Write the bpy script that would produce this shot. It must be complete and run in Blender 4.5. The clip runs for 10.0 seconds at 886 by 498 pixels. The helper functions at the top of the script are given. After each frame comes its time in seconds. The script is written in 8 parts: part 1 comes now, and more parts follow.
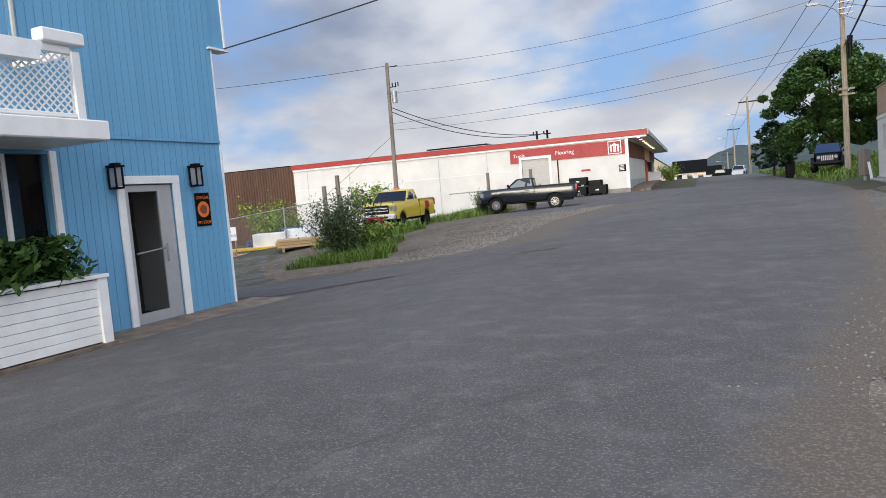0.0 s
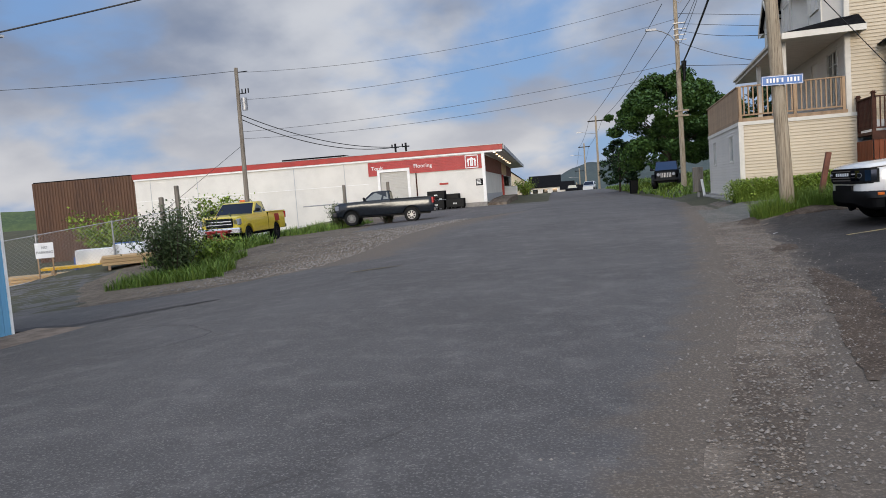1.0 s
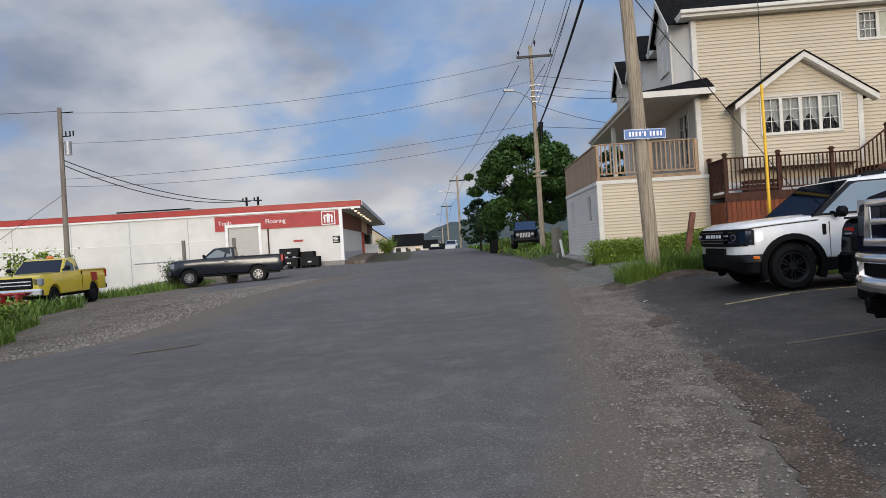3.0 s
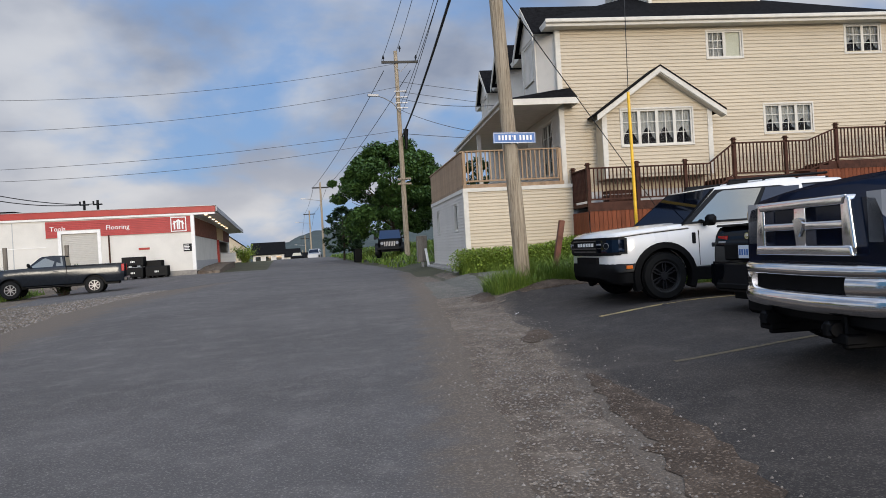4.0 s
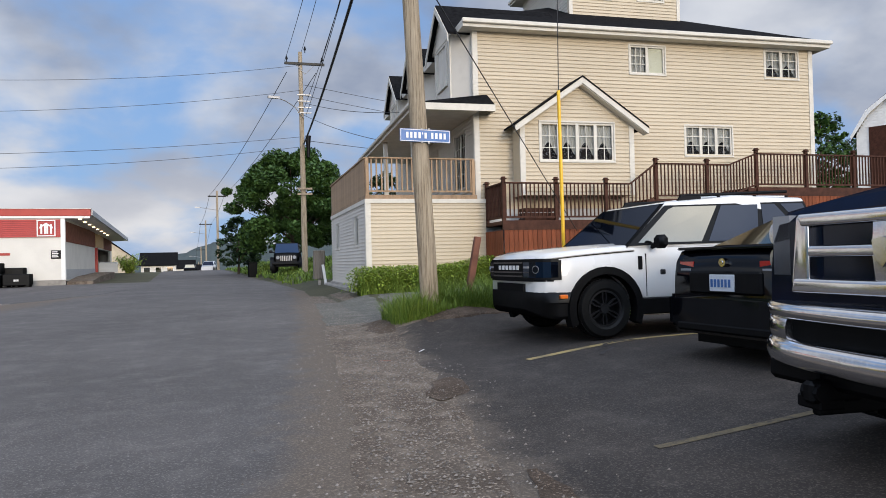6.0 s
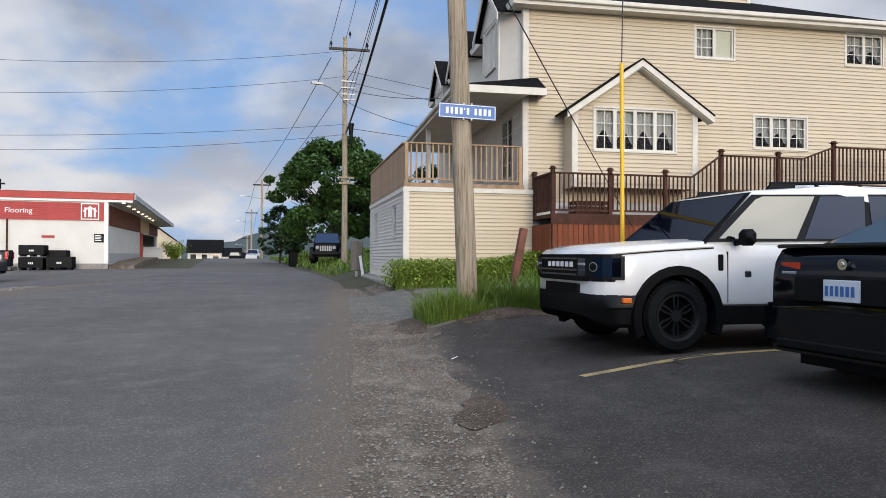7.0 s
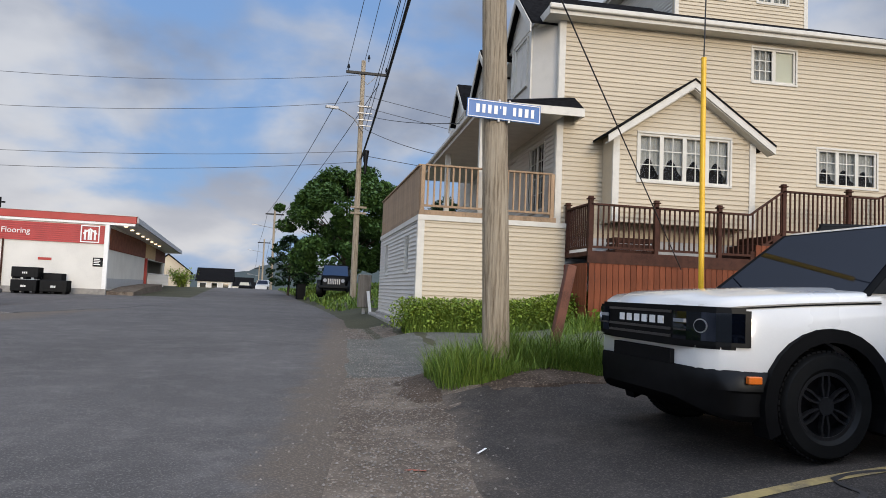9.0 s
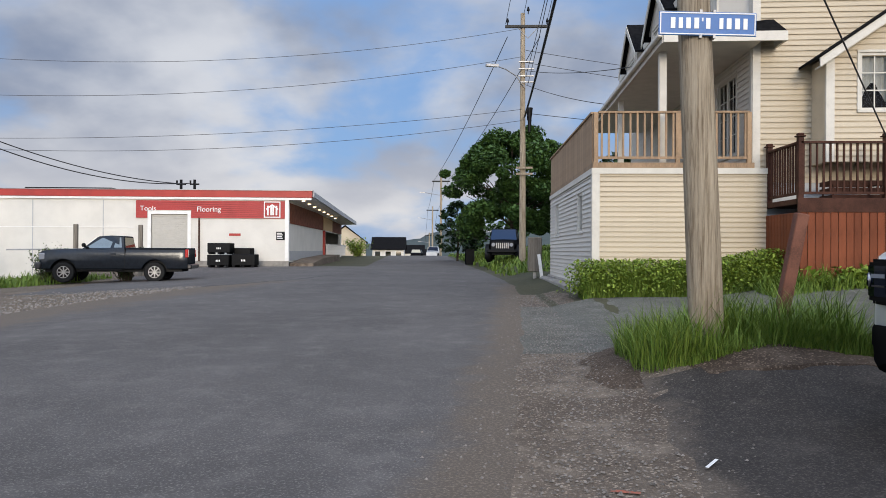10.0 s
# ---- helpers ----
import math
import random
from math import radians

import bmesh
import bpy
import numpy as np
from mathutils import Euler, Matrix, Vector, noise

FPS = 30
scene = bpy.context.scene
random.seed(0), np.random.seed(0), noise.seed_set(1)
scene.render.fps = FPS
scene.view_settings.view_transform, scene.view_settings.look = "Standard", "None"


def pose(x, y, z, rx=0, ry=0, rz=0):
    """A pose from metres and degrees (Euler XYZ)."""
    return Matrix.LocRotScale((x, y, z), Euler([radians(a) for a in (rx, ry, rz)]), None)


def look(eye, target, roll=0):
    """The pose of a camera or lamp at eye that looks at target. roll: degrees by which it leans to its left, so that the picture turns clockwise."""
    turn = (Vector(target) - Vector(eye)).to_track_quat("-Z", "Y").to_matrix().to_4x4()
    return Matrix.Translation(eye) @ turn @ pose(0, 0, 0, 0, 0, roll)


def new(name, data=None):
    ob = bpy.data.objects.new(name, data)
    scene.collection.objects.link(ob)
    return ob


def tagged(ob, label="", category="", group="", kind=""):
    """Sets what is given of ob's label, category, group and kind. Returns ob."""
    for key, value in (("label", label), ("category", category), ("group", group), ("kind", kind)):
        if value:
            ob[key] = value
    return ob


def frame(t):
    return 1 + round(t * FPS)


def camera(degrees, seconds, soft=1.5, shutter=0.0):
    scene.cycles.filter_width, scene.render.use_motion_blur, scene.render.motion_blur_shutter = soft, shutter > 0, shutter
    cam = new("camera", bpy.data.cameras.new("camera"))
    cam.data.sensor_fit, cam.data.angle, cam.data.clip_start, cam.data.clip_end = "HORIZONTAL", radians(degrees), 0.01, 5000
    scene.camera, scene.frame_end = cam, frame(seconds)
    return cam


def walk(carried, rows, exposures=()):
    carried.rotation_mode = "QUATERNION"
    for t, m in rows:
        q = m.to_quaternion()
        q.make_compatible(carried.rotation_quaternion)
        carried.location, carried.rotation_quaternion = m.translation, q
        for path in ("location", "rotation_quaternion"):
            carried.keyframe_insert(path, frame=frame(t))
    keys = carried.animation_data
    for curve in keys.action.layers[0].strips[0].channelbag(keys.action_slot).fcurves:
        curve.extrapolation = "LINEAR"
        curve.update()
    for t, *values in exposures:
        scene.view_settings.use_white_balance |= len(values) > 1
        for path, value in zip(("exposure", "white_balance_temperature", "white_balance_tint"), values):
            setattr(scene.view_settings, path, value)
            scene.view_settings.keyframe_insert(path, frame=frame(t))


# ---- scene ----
cam = camera(64.3, 10.0, soft=0.9)
PATH = [
    (0, (-0.31, 0.753, 1.326), (-1.143, 2.565, 1.17), -4.7),
    (0.5, (-0.267, 1.419, 1.335), (-0.821, 3.335, 1.19), -4.4),
    (1, (-0.153, 2.002, 1.301), (-0.626, 3.939, 1.151), -4.2),
    (1.5, (-0.083, 2.642, 1.286), (-0.386, 4.614, 1.146), -3.8),
    (2, (-0.054, 3.267, 1.295), (-0.232, 5.256, 1.201), -3.5),
    (2.2, (-0.035, 3.531, 1.303), (-0.218, 5.522, 1.247), -3.8),
    (3.3, (0.023, 4.927, 1.287), (0.073, 6.927, 1.273), -3.0),
    (3.5, (0.022, 5.161, 1.287), (0.196, 7.153, 1.271), -2.6),
    (4, (0.098, 5.722, 1.268), (0.392, 7.7, 1.259), -3.3),
    (4.5, (0.142, 6.321, 1.284), (0.542, 8.281, 1.316), -2.3),
    (5, (0.312, 6.911, 1.267), (0.877, 8.829, 1.337), -2.1),
    (5.5, (0.456, 7.517, 1.25), (1.017, 9.436, 1.298), -1.3),
    (5.7, (0.533, 7.717, 1.267), (1.096, 9.636, 1.308), -1.3),
    (7, (1.093, 9.34, 1.228), (1.528, 11.292, 1.246), 0.3),
    (7.5, (1.185, 9.912, 1.276), (1.56, 11.875, 1.356), 4.2),
    (8, (1.325, 10.539, 1.305), (1.744, 12.483, 1.524), 0.7),
    (8.5, (1.402, 11.13, 1.305), (1.833, 13.072, 1.516), 1.4),
    (9, (1.513, 11.721, 1.27), (1.906, 13.678, 1.392), 2.4),
    (9.5, (1.52, 12.285, 1.288), (1.741, 14.272, 1.353), 2.7),
    (10, (1.541, 12.875, 1.285), (1.468, 14.873, 1.291), 0.3),
]
walk(cam, [(t, look(eye, target, roll)) for t, eye, target, roll in PATH],
     exposures=[(0, 0.55), (1, 0.25), (2, 0.2), (3.5, 0.22), (4.5, 0.38), (5, 0.45), (7.5, 0.48), (8.5, 0.32), (9, 0.34), (10, 0.4)])

# ---- light: a late evening, broken cloud, weak low sun behind the camera ----
SUN_ELEV, SUN_AZ = 12.0, 174.0      # degrees; azimuth clockwise from +y
sun = new("sun", bpy.data.lights.new("sun", "SUN"))
sun.data.energy, sun.data.angle, sun.data.color = 1.25, radians(14), (1.0, 0.85, 0.66)
sd = Vector((math.sin(radians(SUN_AZ)) * math.cos(radians(SUN_ELEV)), math.cos(radians(SUN_AZ)) * math.cos(radians(SUN_ELEV)), math.sin(radians(SUN_ELEV))))
sun.matrix_world = look(sd * 100, (0, 0, 0))


def link(nt, a, ao, b, bi):
    nt.links.new(a.outputs[ao], b.inputs[bi])


def node(nt, kind, **kw):
    n = nt.nodes.new(kind)
    for k, v in kw.items():
        if k in n.inputs:
            n.inputs[k].default_value = v
    return n


def mathn(nt, op, a, b=None, c=None):
    n = nt.nodes.new("ShaderNodeMath")
    n.operation = op
    for i, v in enumerate((a, b, c)):
        if v is None:
            continue
        if isinstance(v, (int, float)):
            n.inputs[i].default_value = v
        else:
            nt.links.new(v, n.inputs[i])
    return n.outputs[0]


def mixc(nt, fac, a, b):
    n = nt.nodes.new("ShaderNodeMix")
    n.data_type = "RGBA"
    for i, v in ((0, fac), (6, a), (7, b)):
        if isinstance(v, (int, float)):
            n.inputs[i].default_value = v
        elif isinstance(v, tuple):
            n.inputs[i].default_value = (*v, 1) if len(v) == 3 else v
        else:
            nt.links.new(v, n.inputs[i])
    return n.outputs[2]


def ramp(nt, fac, lo, hi):
    n = nt.nodes.new("ShaderNodeMapRange")
    n.interpolation_type = "SMOOTHSTEP"
    nt.links.new(fac, n.inputs[0])
    n.inputs[1].default_value, n.inputs[2].default_value = lo, hi
    return n.outputs[0]


def build_world():
    w = bpy.data.worlds.new("evening_sky")
    scene.world = w
    w.use_nodes = True
    nt = w.node_tree
    nt.nodes.clear()
    sky = nt.nodes.new("ShaderNodeTexSky")
    sky.sky_type, sky.sun_disc = "NISHITA", False
    sky.sun_elevation, sky.sun_rotation = radians(SUN_ELEV), radians(SUN_AZ)
    tc = nt.nodes.new("ShaderNodeTexCoord")
    sep = nt.nodes.new("ShaderNodeSeparateXYZ")
    link(nt, tc, "Generated", sep, 0)
    zz = mathn(nt, "ADD", mathn(nt, "MAXIMUM", sep.outputs[2], 0.0), 0.40)
    comb = nt.nodes.new("ShaderNodeCombineXYZ")
    nt.links.new(mathn(nt, "DIVIDE", sep.outputs[0], zz), comb.inputs[0])
    nt.links.new(mathn(nt, "DIVIDE", sep.outputs[1], zz), comb.inputs[1])
    big = node(nt, "ShaderNodeTexNoise", Scale=1.9, Detail=7.0, Roughness=0.5, Distortion=0.15)
    link(nt, comb, 0, big, "Vector")
    gap = nt.nodes.new("ShaderNodeVectorMath")
    gap.operation = "DOT_PRODUCT"
    link(nt, tc, "Generated", gap, 0)
    gap.inputs[1].default_value = Vector((-0.09, 0.95, 0.30)).normalized()
    thin = mathn(nt, "MULTIPLY", ramp(nt, gap.outputs["Value"], 0.93, 0.995), 0.065)
    cover = ramp(nt, mathn(nt, "SUBTRACT", big.outputs[0], thin), 0.35, 0.52)
    fine = node(nt, "ShaderNodeTexNoise", Scale=1.7, Detail=6.0, Roughness=0.5)
    off = nt.nodes.new("ShaderNodeVectorMath")
    off.inputs[1].default_value = (3.1, 7.7, 0)
    link(nt, comb, 0, off, 0)
    link(nt, off, 0, fine, "Vector")
    tone = ramp(nt, fine.outputs[0], 0.36, 0.64)
    cloud = mixc(nt, tone, (0.28, 0.33, 0.44), (0.735, 0.74, 0.765))
    low = ramp(nt, sep.outputs[2], 0.22, 0.03)
    cloud = mixc(nt, mathn(nt, "MULTIPLY", low, 0.5), cloud, (0.92, 0.86, 0.80))
    skyc = nt.nodes.new("ShaderNodeVectorMath")
    skyc.operation = "SCALE"
    link(nt, sky, 0, skyc, 0)
    skyc.inputs[3].default_value = 0.10
    blue = mixc(nt, 0.75, skyc.outputs[0], (0.26, 0.455, 0.82))
    col = mixc(nt, cover, blue, cloud)
    dot = nt.nodes.new("ShaderNodeVectorMath")
    dot.operation = "DOT_PRODUCT"
    link(nt, tc, "Generated", dot, 0)
    dot.inputs[1].default_value = sd
    near = ramp(nt, dot.outputs["Value"], -0.35, 1.0)
    high = ramp(nt, sep.outputs[2], 0.35, 1.0)
    gain = mathn(nt, "ADD", mathn(nt, "ADD", 0.70, mathn(nt, "MULTIPLY", near, 1.8)), mathn(nt, "MULTIPLY", high, 0.5))
    lit = nt.nodes.new("ShaderNodeVectorMath")
    lit.operation = "SCALE"
    nt.links.new(col, lit.inputs[0])
    nt.links.new(gain, lit.inputs[3])
    warm = mixc(nt, mathn(nt, "MULTIPLY", near, 0.5), (0.97, 1.0, 1.05), (1.0, 0.95, 0.88))
    tintn = nt.nodes.new("ShaderNodeVectorMath")
    tintn.operation = "MULTIPLY"
    nt.links.new(lit.outputs[0], tintn.inputs[0])
    nt.links.new(warm, tintn.inputs[1])
    col = tintn.outputs[0]
    bg = nt.nodes.new("ShaderNodeBackground")
    nt.links.new(col, bg.inputs[0])
    bg.inputs[1].default_value = 1.0
    out = nt.nodes.new("ShaderNodeOutputWorld")
    link(nt, bg, 0, out, 0)


build_world()

# ---- materials ----


def material(name, color, rough=0.6, metal=0.0, vary=0.15, scale=6.0, fine=60.0, bump=0.1, tint=None, coat=0.0, spec=0.5, island=0.0, stretch=(1, 1, 1), bdist=0.004):
    """Two noises, a broad and a fine one, vary the colour towards tint; the fine one also gives the relief."""
    m = bpy.data.materials.new(name)
    m.use_nodes = True
    nt = m.node_tree
    b = nt.nodes["Principled BSDF"]
    tc = nt.nodes.new("ShaderNodeTexCoord")
    mp = nt.nodes.new("ShaderNodeMapping")
    mp.inputs["Scale"].default_value = stretch
    link(nt, tc, "Object", mp, 0)
    n1 = node(nt, "ShaderNodeTexNoise", Scale=scale, Detail=5.0, Roughness=0.6)
    n2 = node(nt, "ShaderNodeTexNoise", Scale=fine, Detail=3.0, Roughness=0.7)
    link(nt, mp, 0, n1, "Vector")
    link(nt, mp, 0, n2, "Vector")
    dark = tuple(c * (1 - vary * 1.6) for c in color) if tint is None else tint
    c = mixc(nt, ramp(nt, n1.outputs[0], 0.35, 0.68), tuple(color), dark)
    lite = tuple(min(1, x * (1 + vary)) for x in color)
    c = mixc(nt, mathn(nt, "MULTIPLY", ramp(nt, n2.outputs[0], 0.42, 0.7), 0.6), c, lite)
    if island:
        oi = nt.nodes.new("ShaderNodeObjectInfo")
        k = mathn(nt, "ADD", mathn(nt, "MULTIPLY", oi.outputs["Random"], island), 1 - island / 2)
        sc = nt.nodes.new("ShaderNodeVectorMath")
        sc.operation = "SCALE"
        nt.links.new(c, sc.inputs[0])
        nt.links.new(k, sc.inputs[3])
        c = sc.outputs[0]
    nt.links.new(c, b.inputs["Base Color"])
    r = mathn(nt, "ADD", mathn(nt, "MULTIPLY", n1.outputs[0], 0.2), rough - 0.1)
    nt.links.new(r, b.inputs["Roughness"])
    b.inputs["Metallic"].default_value = metal
    b.inputs["Coat Weight"].default_value = coat
    b.inputs["Coat Roughness"].default_value = 0.05
    b.inputs["Specular IOR Level"].default_value = spec
    if bump:
        bp = nt.nodes.new("ShaderNodeBump")
        bp.inputs["Strength"].default_value = bump
        bp.inputs["Distance"].default_value = bdist
        link(nt, n2, 0, bp, "Height")
        link(nt, bp, 0, b, "Normal")
    return m


def glass(name, tint=(0.010, 0.014, 0.022), rough=0.03, clear=0.0, spec=0.5):
    """Dark glazing with a mirror-like face; clear lets that share of the light through."""
    m = bpy.data.materials.new(name)
    m.use_nodes = True
    nt = m.node_tree
    b = nt.nodes["Principled BSDF"]
    b.inputs["Base Color"].default_value = (*tint, 1)
    b.inputs["Roughness"].default_value = rough
    b.inputs["Specular IOR Level"].default_value = spec
    if clear:
        tr = nt.nodes.new("ShaderNodeBsdfTransparent")
        tr.inputs[0].default_value = (0.96, 0.97, 0.97, 1)
        mx = nt.nodes.new("ShaderNodeMixShader")
        mx.inputs[0].default_value = clear
        link(nt, b, 0, mx, 1)
        link(nt, tr, 0, mx, 2)
        nt.links.new(mx.outputs[0], nt.nodes["Material Output"].inputs[0])
    return m


def lacquer(name, color, gloss=0.06, rough=0.12, tint=(0.9, 0.95, 1.0), base_rough=0.5):
    """Dark paint, plastic or coated glass: a matt body under a thin gloss of even strength."""
    m = bpy.data.materials.new(name)
    m.use_nodes = True
    nt = m.node_tree
    nt.nodes.remove(nt.nodes["Principled BSDF"])
    tc = nt.nodes.new("ShaderNodeTexCoord")
    n1 = node(nt, "ShaderNodeTexNoise", Scale=7.0, Detail=5.0, Roughness=0.6)
    link(nt, tc, "Object", n1, "Vector")
    c = mixc(nt, ramp(nt, n1.outputs[0], 0.35, 0.7), tuple(color), tuple(x * 0.7 for x in color))
    d = nt.nodes.new("ShaderNodeBsdfDiffuse")
    nt.links.new(c, d.inputs[0])
    g = nt.nodes.new("ShaderNodeBsdfGlossy")
    g.inputs["Color"].default_value = (*tint, 1)
    nt.links.new(mathn(nt, "ADD", mathn(nt, "MULTIPLY", n1.outputs[0], 0.08), rough - 0.04), g.inputs["Roughness"])
    mx = nt.nodes.new("ShaderNodeMixShader")
    mx.inputs[0].default_value = gloss
    link(nt, d, 0, mx, 1)
    link(nt, g, 0, mx, 2)
    nt.links.new(mx.outputs[0], nt.nodes["Material Output"].inputs[0])
    return m


def glow(name, color, strength):
    m = bpy.data.materials.new(name)
    m.use_nodes = True
    b = m.node_tree.nodes["Principled BSDF"]
    b.inputs["Base Color"].default_value = (*color, 1)
    b.inputs["Emission Color"].default_value = (*color, 1)
    b.inputs["Emission Strength"].default_value = strength
    return m


M = {}
M["siding"] = material("cream_vinyl_siding", (0.525, 0.447, 0.325), 0.55, vary=0.08, scale=1.2, fine=90, bump=0.05, island=0.07, spec=0.3)
# cooler copy of the cream siding; sky-lit greyness of side walls put into colour
M["siding_skygrey"] = material("grey_cream_siding", (0.60, 0.56, 0.49), 0.5, vary=0.07, scale=1.5, bump=0.05, island=0.06)
M["white"] = material("white_trim", (0.80, 0.79, 0.76), 0.5, vary=0.07, scale=3, bump=0.05)
M["trim"] = material("cream_white_trim", (0.60, 0.57, 0.50), 0.55, vary=0.08, scale=3, bump=0.05, spec=0.3)
M["whitewall"] = material("white_metal_cladding", (0.67, 0.645, 0.585), 0.55, vary=0.07, scale=0.7, fine=20, bump=0.05)
M["red"] = material("red_painted_metal", (0.38, 0.024, 0.015), 0.45, vary=0.12, scale=1.2, bump=0.05)
M["darkred"] = material("dark_red_wood", (0.175, 0.05, 0.021), 0.7, vary=0.25, scale=3, bump=0.2, island=0.4, spec=0.2)
M["railbrown"] = material("brown_stained_wood", (0.06, 0.023, 0.014), 0.6, vary=0.3, scale=6, bump=0.2, spec=0.15)
M["greywood"] = material("weathered_wood", (0.34, 0.225, 0.13), 0.75, vary=0.25, scale=5, fine=70, bump=0.3, stretch=(1, 1, 0.25), island=0.25)
M["polewood"] = material("weathered_pole_wood", (0.40, 0.335, 0.245), 0.9, tint=(0.16, 0.12, 0.078), vary=0.28, scale=26, fine=110, bump=1.0, stretch=(1.6, 1.6, 0.05), spec=0.15, bdist=0.016)
M["poledark"] = material("old_pole_wood", (0.22, 0.19, 0.15), 0.85, tint=(0.09, 0.075, 0.06), vary=0.2, scale=7, fine=60, bump=0.5, stretch=(1.6, 1.6, 0.1))
M["blue"] = material("blue_painted_boards", (0.135, 0.345, 0.53), 0.6, vary=0.1, scale=2, fine=50, bump=0.15, stretch=(1, 1, 0.3), island=0.07)
M["shingle"] = material("black_shingles", (0.012, 0.012, 0.013), 0.95, vary=0.4, scale=8, fine=120, bump=0.4, spec=0.03)
M["concrete"] = material("concrete", (0.30, 0.28, 0.25), 0.85, vary=0.2, scale=3, bump=0.4)
M["black"] = lacquer("black_metal", (0.006, 0.006, 0.0065), 0.012, 0.35)
M["rubber"] = lacquer("tyre_rubber", (0.009, 0.009, 0.009), 0.012, 0.5)
M["plastic"] = lacquer("black_plastic", (0.006, 0.006, 0.0065), 0.014, 0.35)
M["chrome"] = material("chrome", (0.66, 0.66, 0.67), 0.13, metal=1.0, vary=0.08, bump=0.02)
M["steel"] = material("galvanised_steel", (0.36, 0.36, 0.36), 0.5, metal=0.8, vary=0.15, bump=0.05)
M["alu"] = material("aluminium_rim", (0.40, 0.40, 0.41), 0.35, metal=0.9, vary=0.15, bump=0.05)
M["darkrim"] = material("dark_rim", (0.06, 0.06, 0.063), 0.35, metal=0.8, vary=0.15, bump=0.03)
M["paintwhite"] = material("white_car_paint", (0.64, 0.64, 0.625), 0.3, coat=1.0, vary=0.02, scale=1, bump=0.0)
M["paintblack"] = lacquer("black_car_paint", (0.003, 0.0035, 0.005), 0.035, 0.07)
M["paintnavy"] = lacquer("navy_car_paint", (0.003, 0.005, 0.014), 0.03, 0.08, (0.75, 0.82, 1.0))
M["paintgrey"] = lacquer("dark_grey_car_paint", (0.014, 0.017, 0.022), 0.03, 0.15)
M["paintyellow"] = material("yellow_car_paint", (0.70, 0.52, 0.035), 0.35, coat=0.7, vary=0.06, bump=0.0)
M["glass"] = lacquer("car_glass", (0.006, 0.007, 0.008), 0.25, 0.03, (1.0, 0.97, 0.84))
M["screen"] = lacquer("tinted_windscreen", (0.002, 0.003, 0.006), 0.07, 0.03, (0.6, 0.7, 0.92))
M["pane"] = glass("window_glass", (0.05, 0.05, 0.05))
M["lampglass"] = glass("lamp_glass", (0.25, 0.26, 0.28), 0.08)
M["redlamp"] = material("red_lamp_glass", (0.45, 0.01, 0.008), 0.15, coat=1, vary=0.1, bump=0)
M["orange"] = material("orange_plastic", (0.75, 0.17, 0.02), 0.3, coat=0.5, vary=0.1, bump=0)
M["signblue"] = material("blue_sign", (0.035, 0.13, 0.36), 0.4, vary=0.08, scale=4, bump=0.02)
M["plate"] = material("pale_plate", (0.62, 0.66, 0.70), 0.4, vary=0.08, bump=0)
M["yellow"] = material("yellow_plastic", (0.78, 0.45, 0.012), 0.4, vary=0.08, bump=0.02)
M["rust"] = material("rusty_steel", (0.16, 0.06, 0.035), 0.8, vary=0.3, bump=0.3)
M["curtain"] = material("pale_curtain", (0.62, 0.60, 0.54), 0.9, vary=0.1, scale=5, bump=0.2, stretch=(6, 6, 0.4))
M["blind"] = material("pale_yellow_blind", (0.92, 0.88, 0.66), 0.9, vary=0.03, bump=0.05)
M["brown"] = material("brown_rusty_cladding", (0.095, 0.045, 0.022), 0.7, tint=(0.062, 0.03, 0.017), vary=0.15, scale=0.8, fine=8, bump=0.3, stretch=(1, 1, 0.2))
M["wire"] = material("black_cable", (0.012, 0.012, 0.013), 0.6, vary=0.1, bump=0)
M["lumber"] = material("fresh_lumber", (0.55, 0.36, 0.17), 0.7, vary=0.15, scale=4, bump=0.1, stretch=(0.3, 3, 3), island=0.2)
M["wrap"] = material("white_wrap", (0.85, 0.85, 0.84), 0.4, vary=0.08, scale=3, bump=0.1)
M["pallet"] = material("blue_pallet", (0.025, 0.10, 0.34), 0.6, vary=0.2, bump=0.1)
# near-black stand-in: the darkness of unlit rooms is put into the colour
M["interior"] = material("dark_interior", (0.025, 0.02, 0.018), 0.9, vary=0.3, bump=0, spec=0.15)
M["trunk"] = material("bark", (0.09, 0.065, 0.045), 0.9, vary=0.3, scale=8, bump=0.6)


def leafmat(name, a, b):
    m = bpy.data.materials.new(name)
    m.use_nodes = True
    nt = m.node_tree
    p = nt.nodes["Principled BSDF"]
    g = nt.nodes.new("ShaderNodeNewGeometry")
    c = mixc(nt, g.outputs["Random Per Island"], a, b)
    nt.links.new(c, p.inputs["Base Color"])
    p.inputs["Roughness"].default_value = 0.6
    p.inputs["Specular IOR Level"].default_value = 0.25
    return m


M["leaf"] = leafmat("maple_leaves", (0.022, 0.055, 0.012), (0.065, 0.125, 0.028))
M["leafdark"] = leafmat("conifer_needles", (0.012, 0.032, 0.012), (0.03, 0.06, 0.02))
M["grass"] = leafmat("grass_blades", (0.06, 0.12, 0.012), (0.19, 0.26, 0.045))
M["weed"] = leafmat("broad_weeds", (0.075, 0.135, 0.014), (0.25, 0.33, 0.048))
M["shrub"] = leafmat("shrub_leaves", (0.04, 0.065, 0.022), (0.11, 0.145, 0.055))


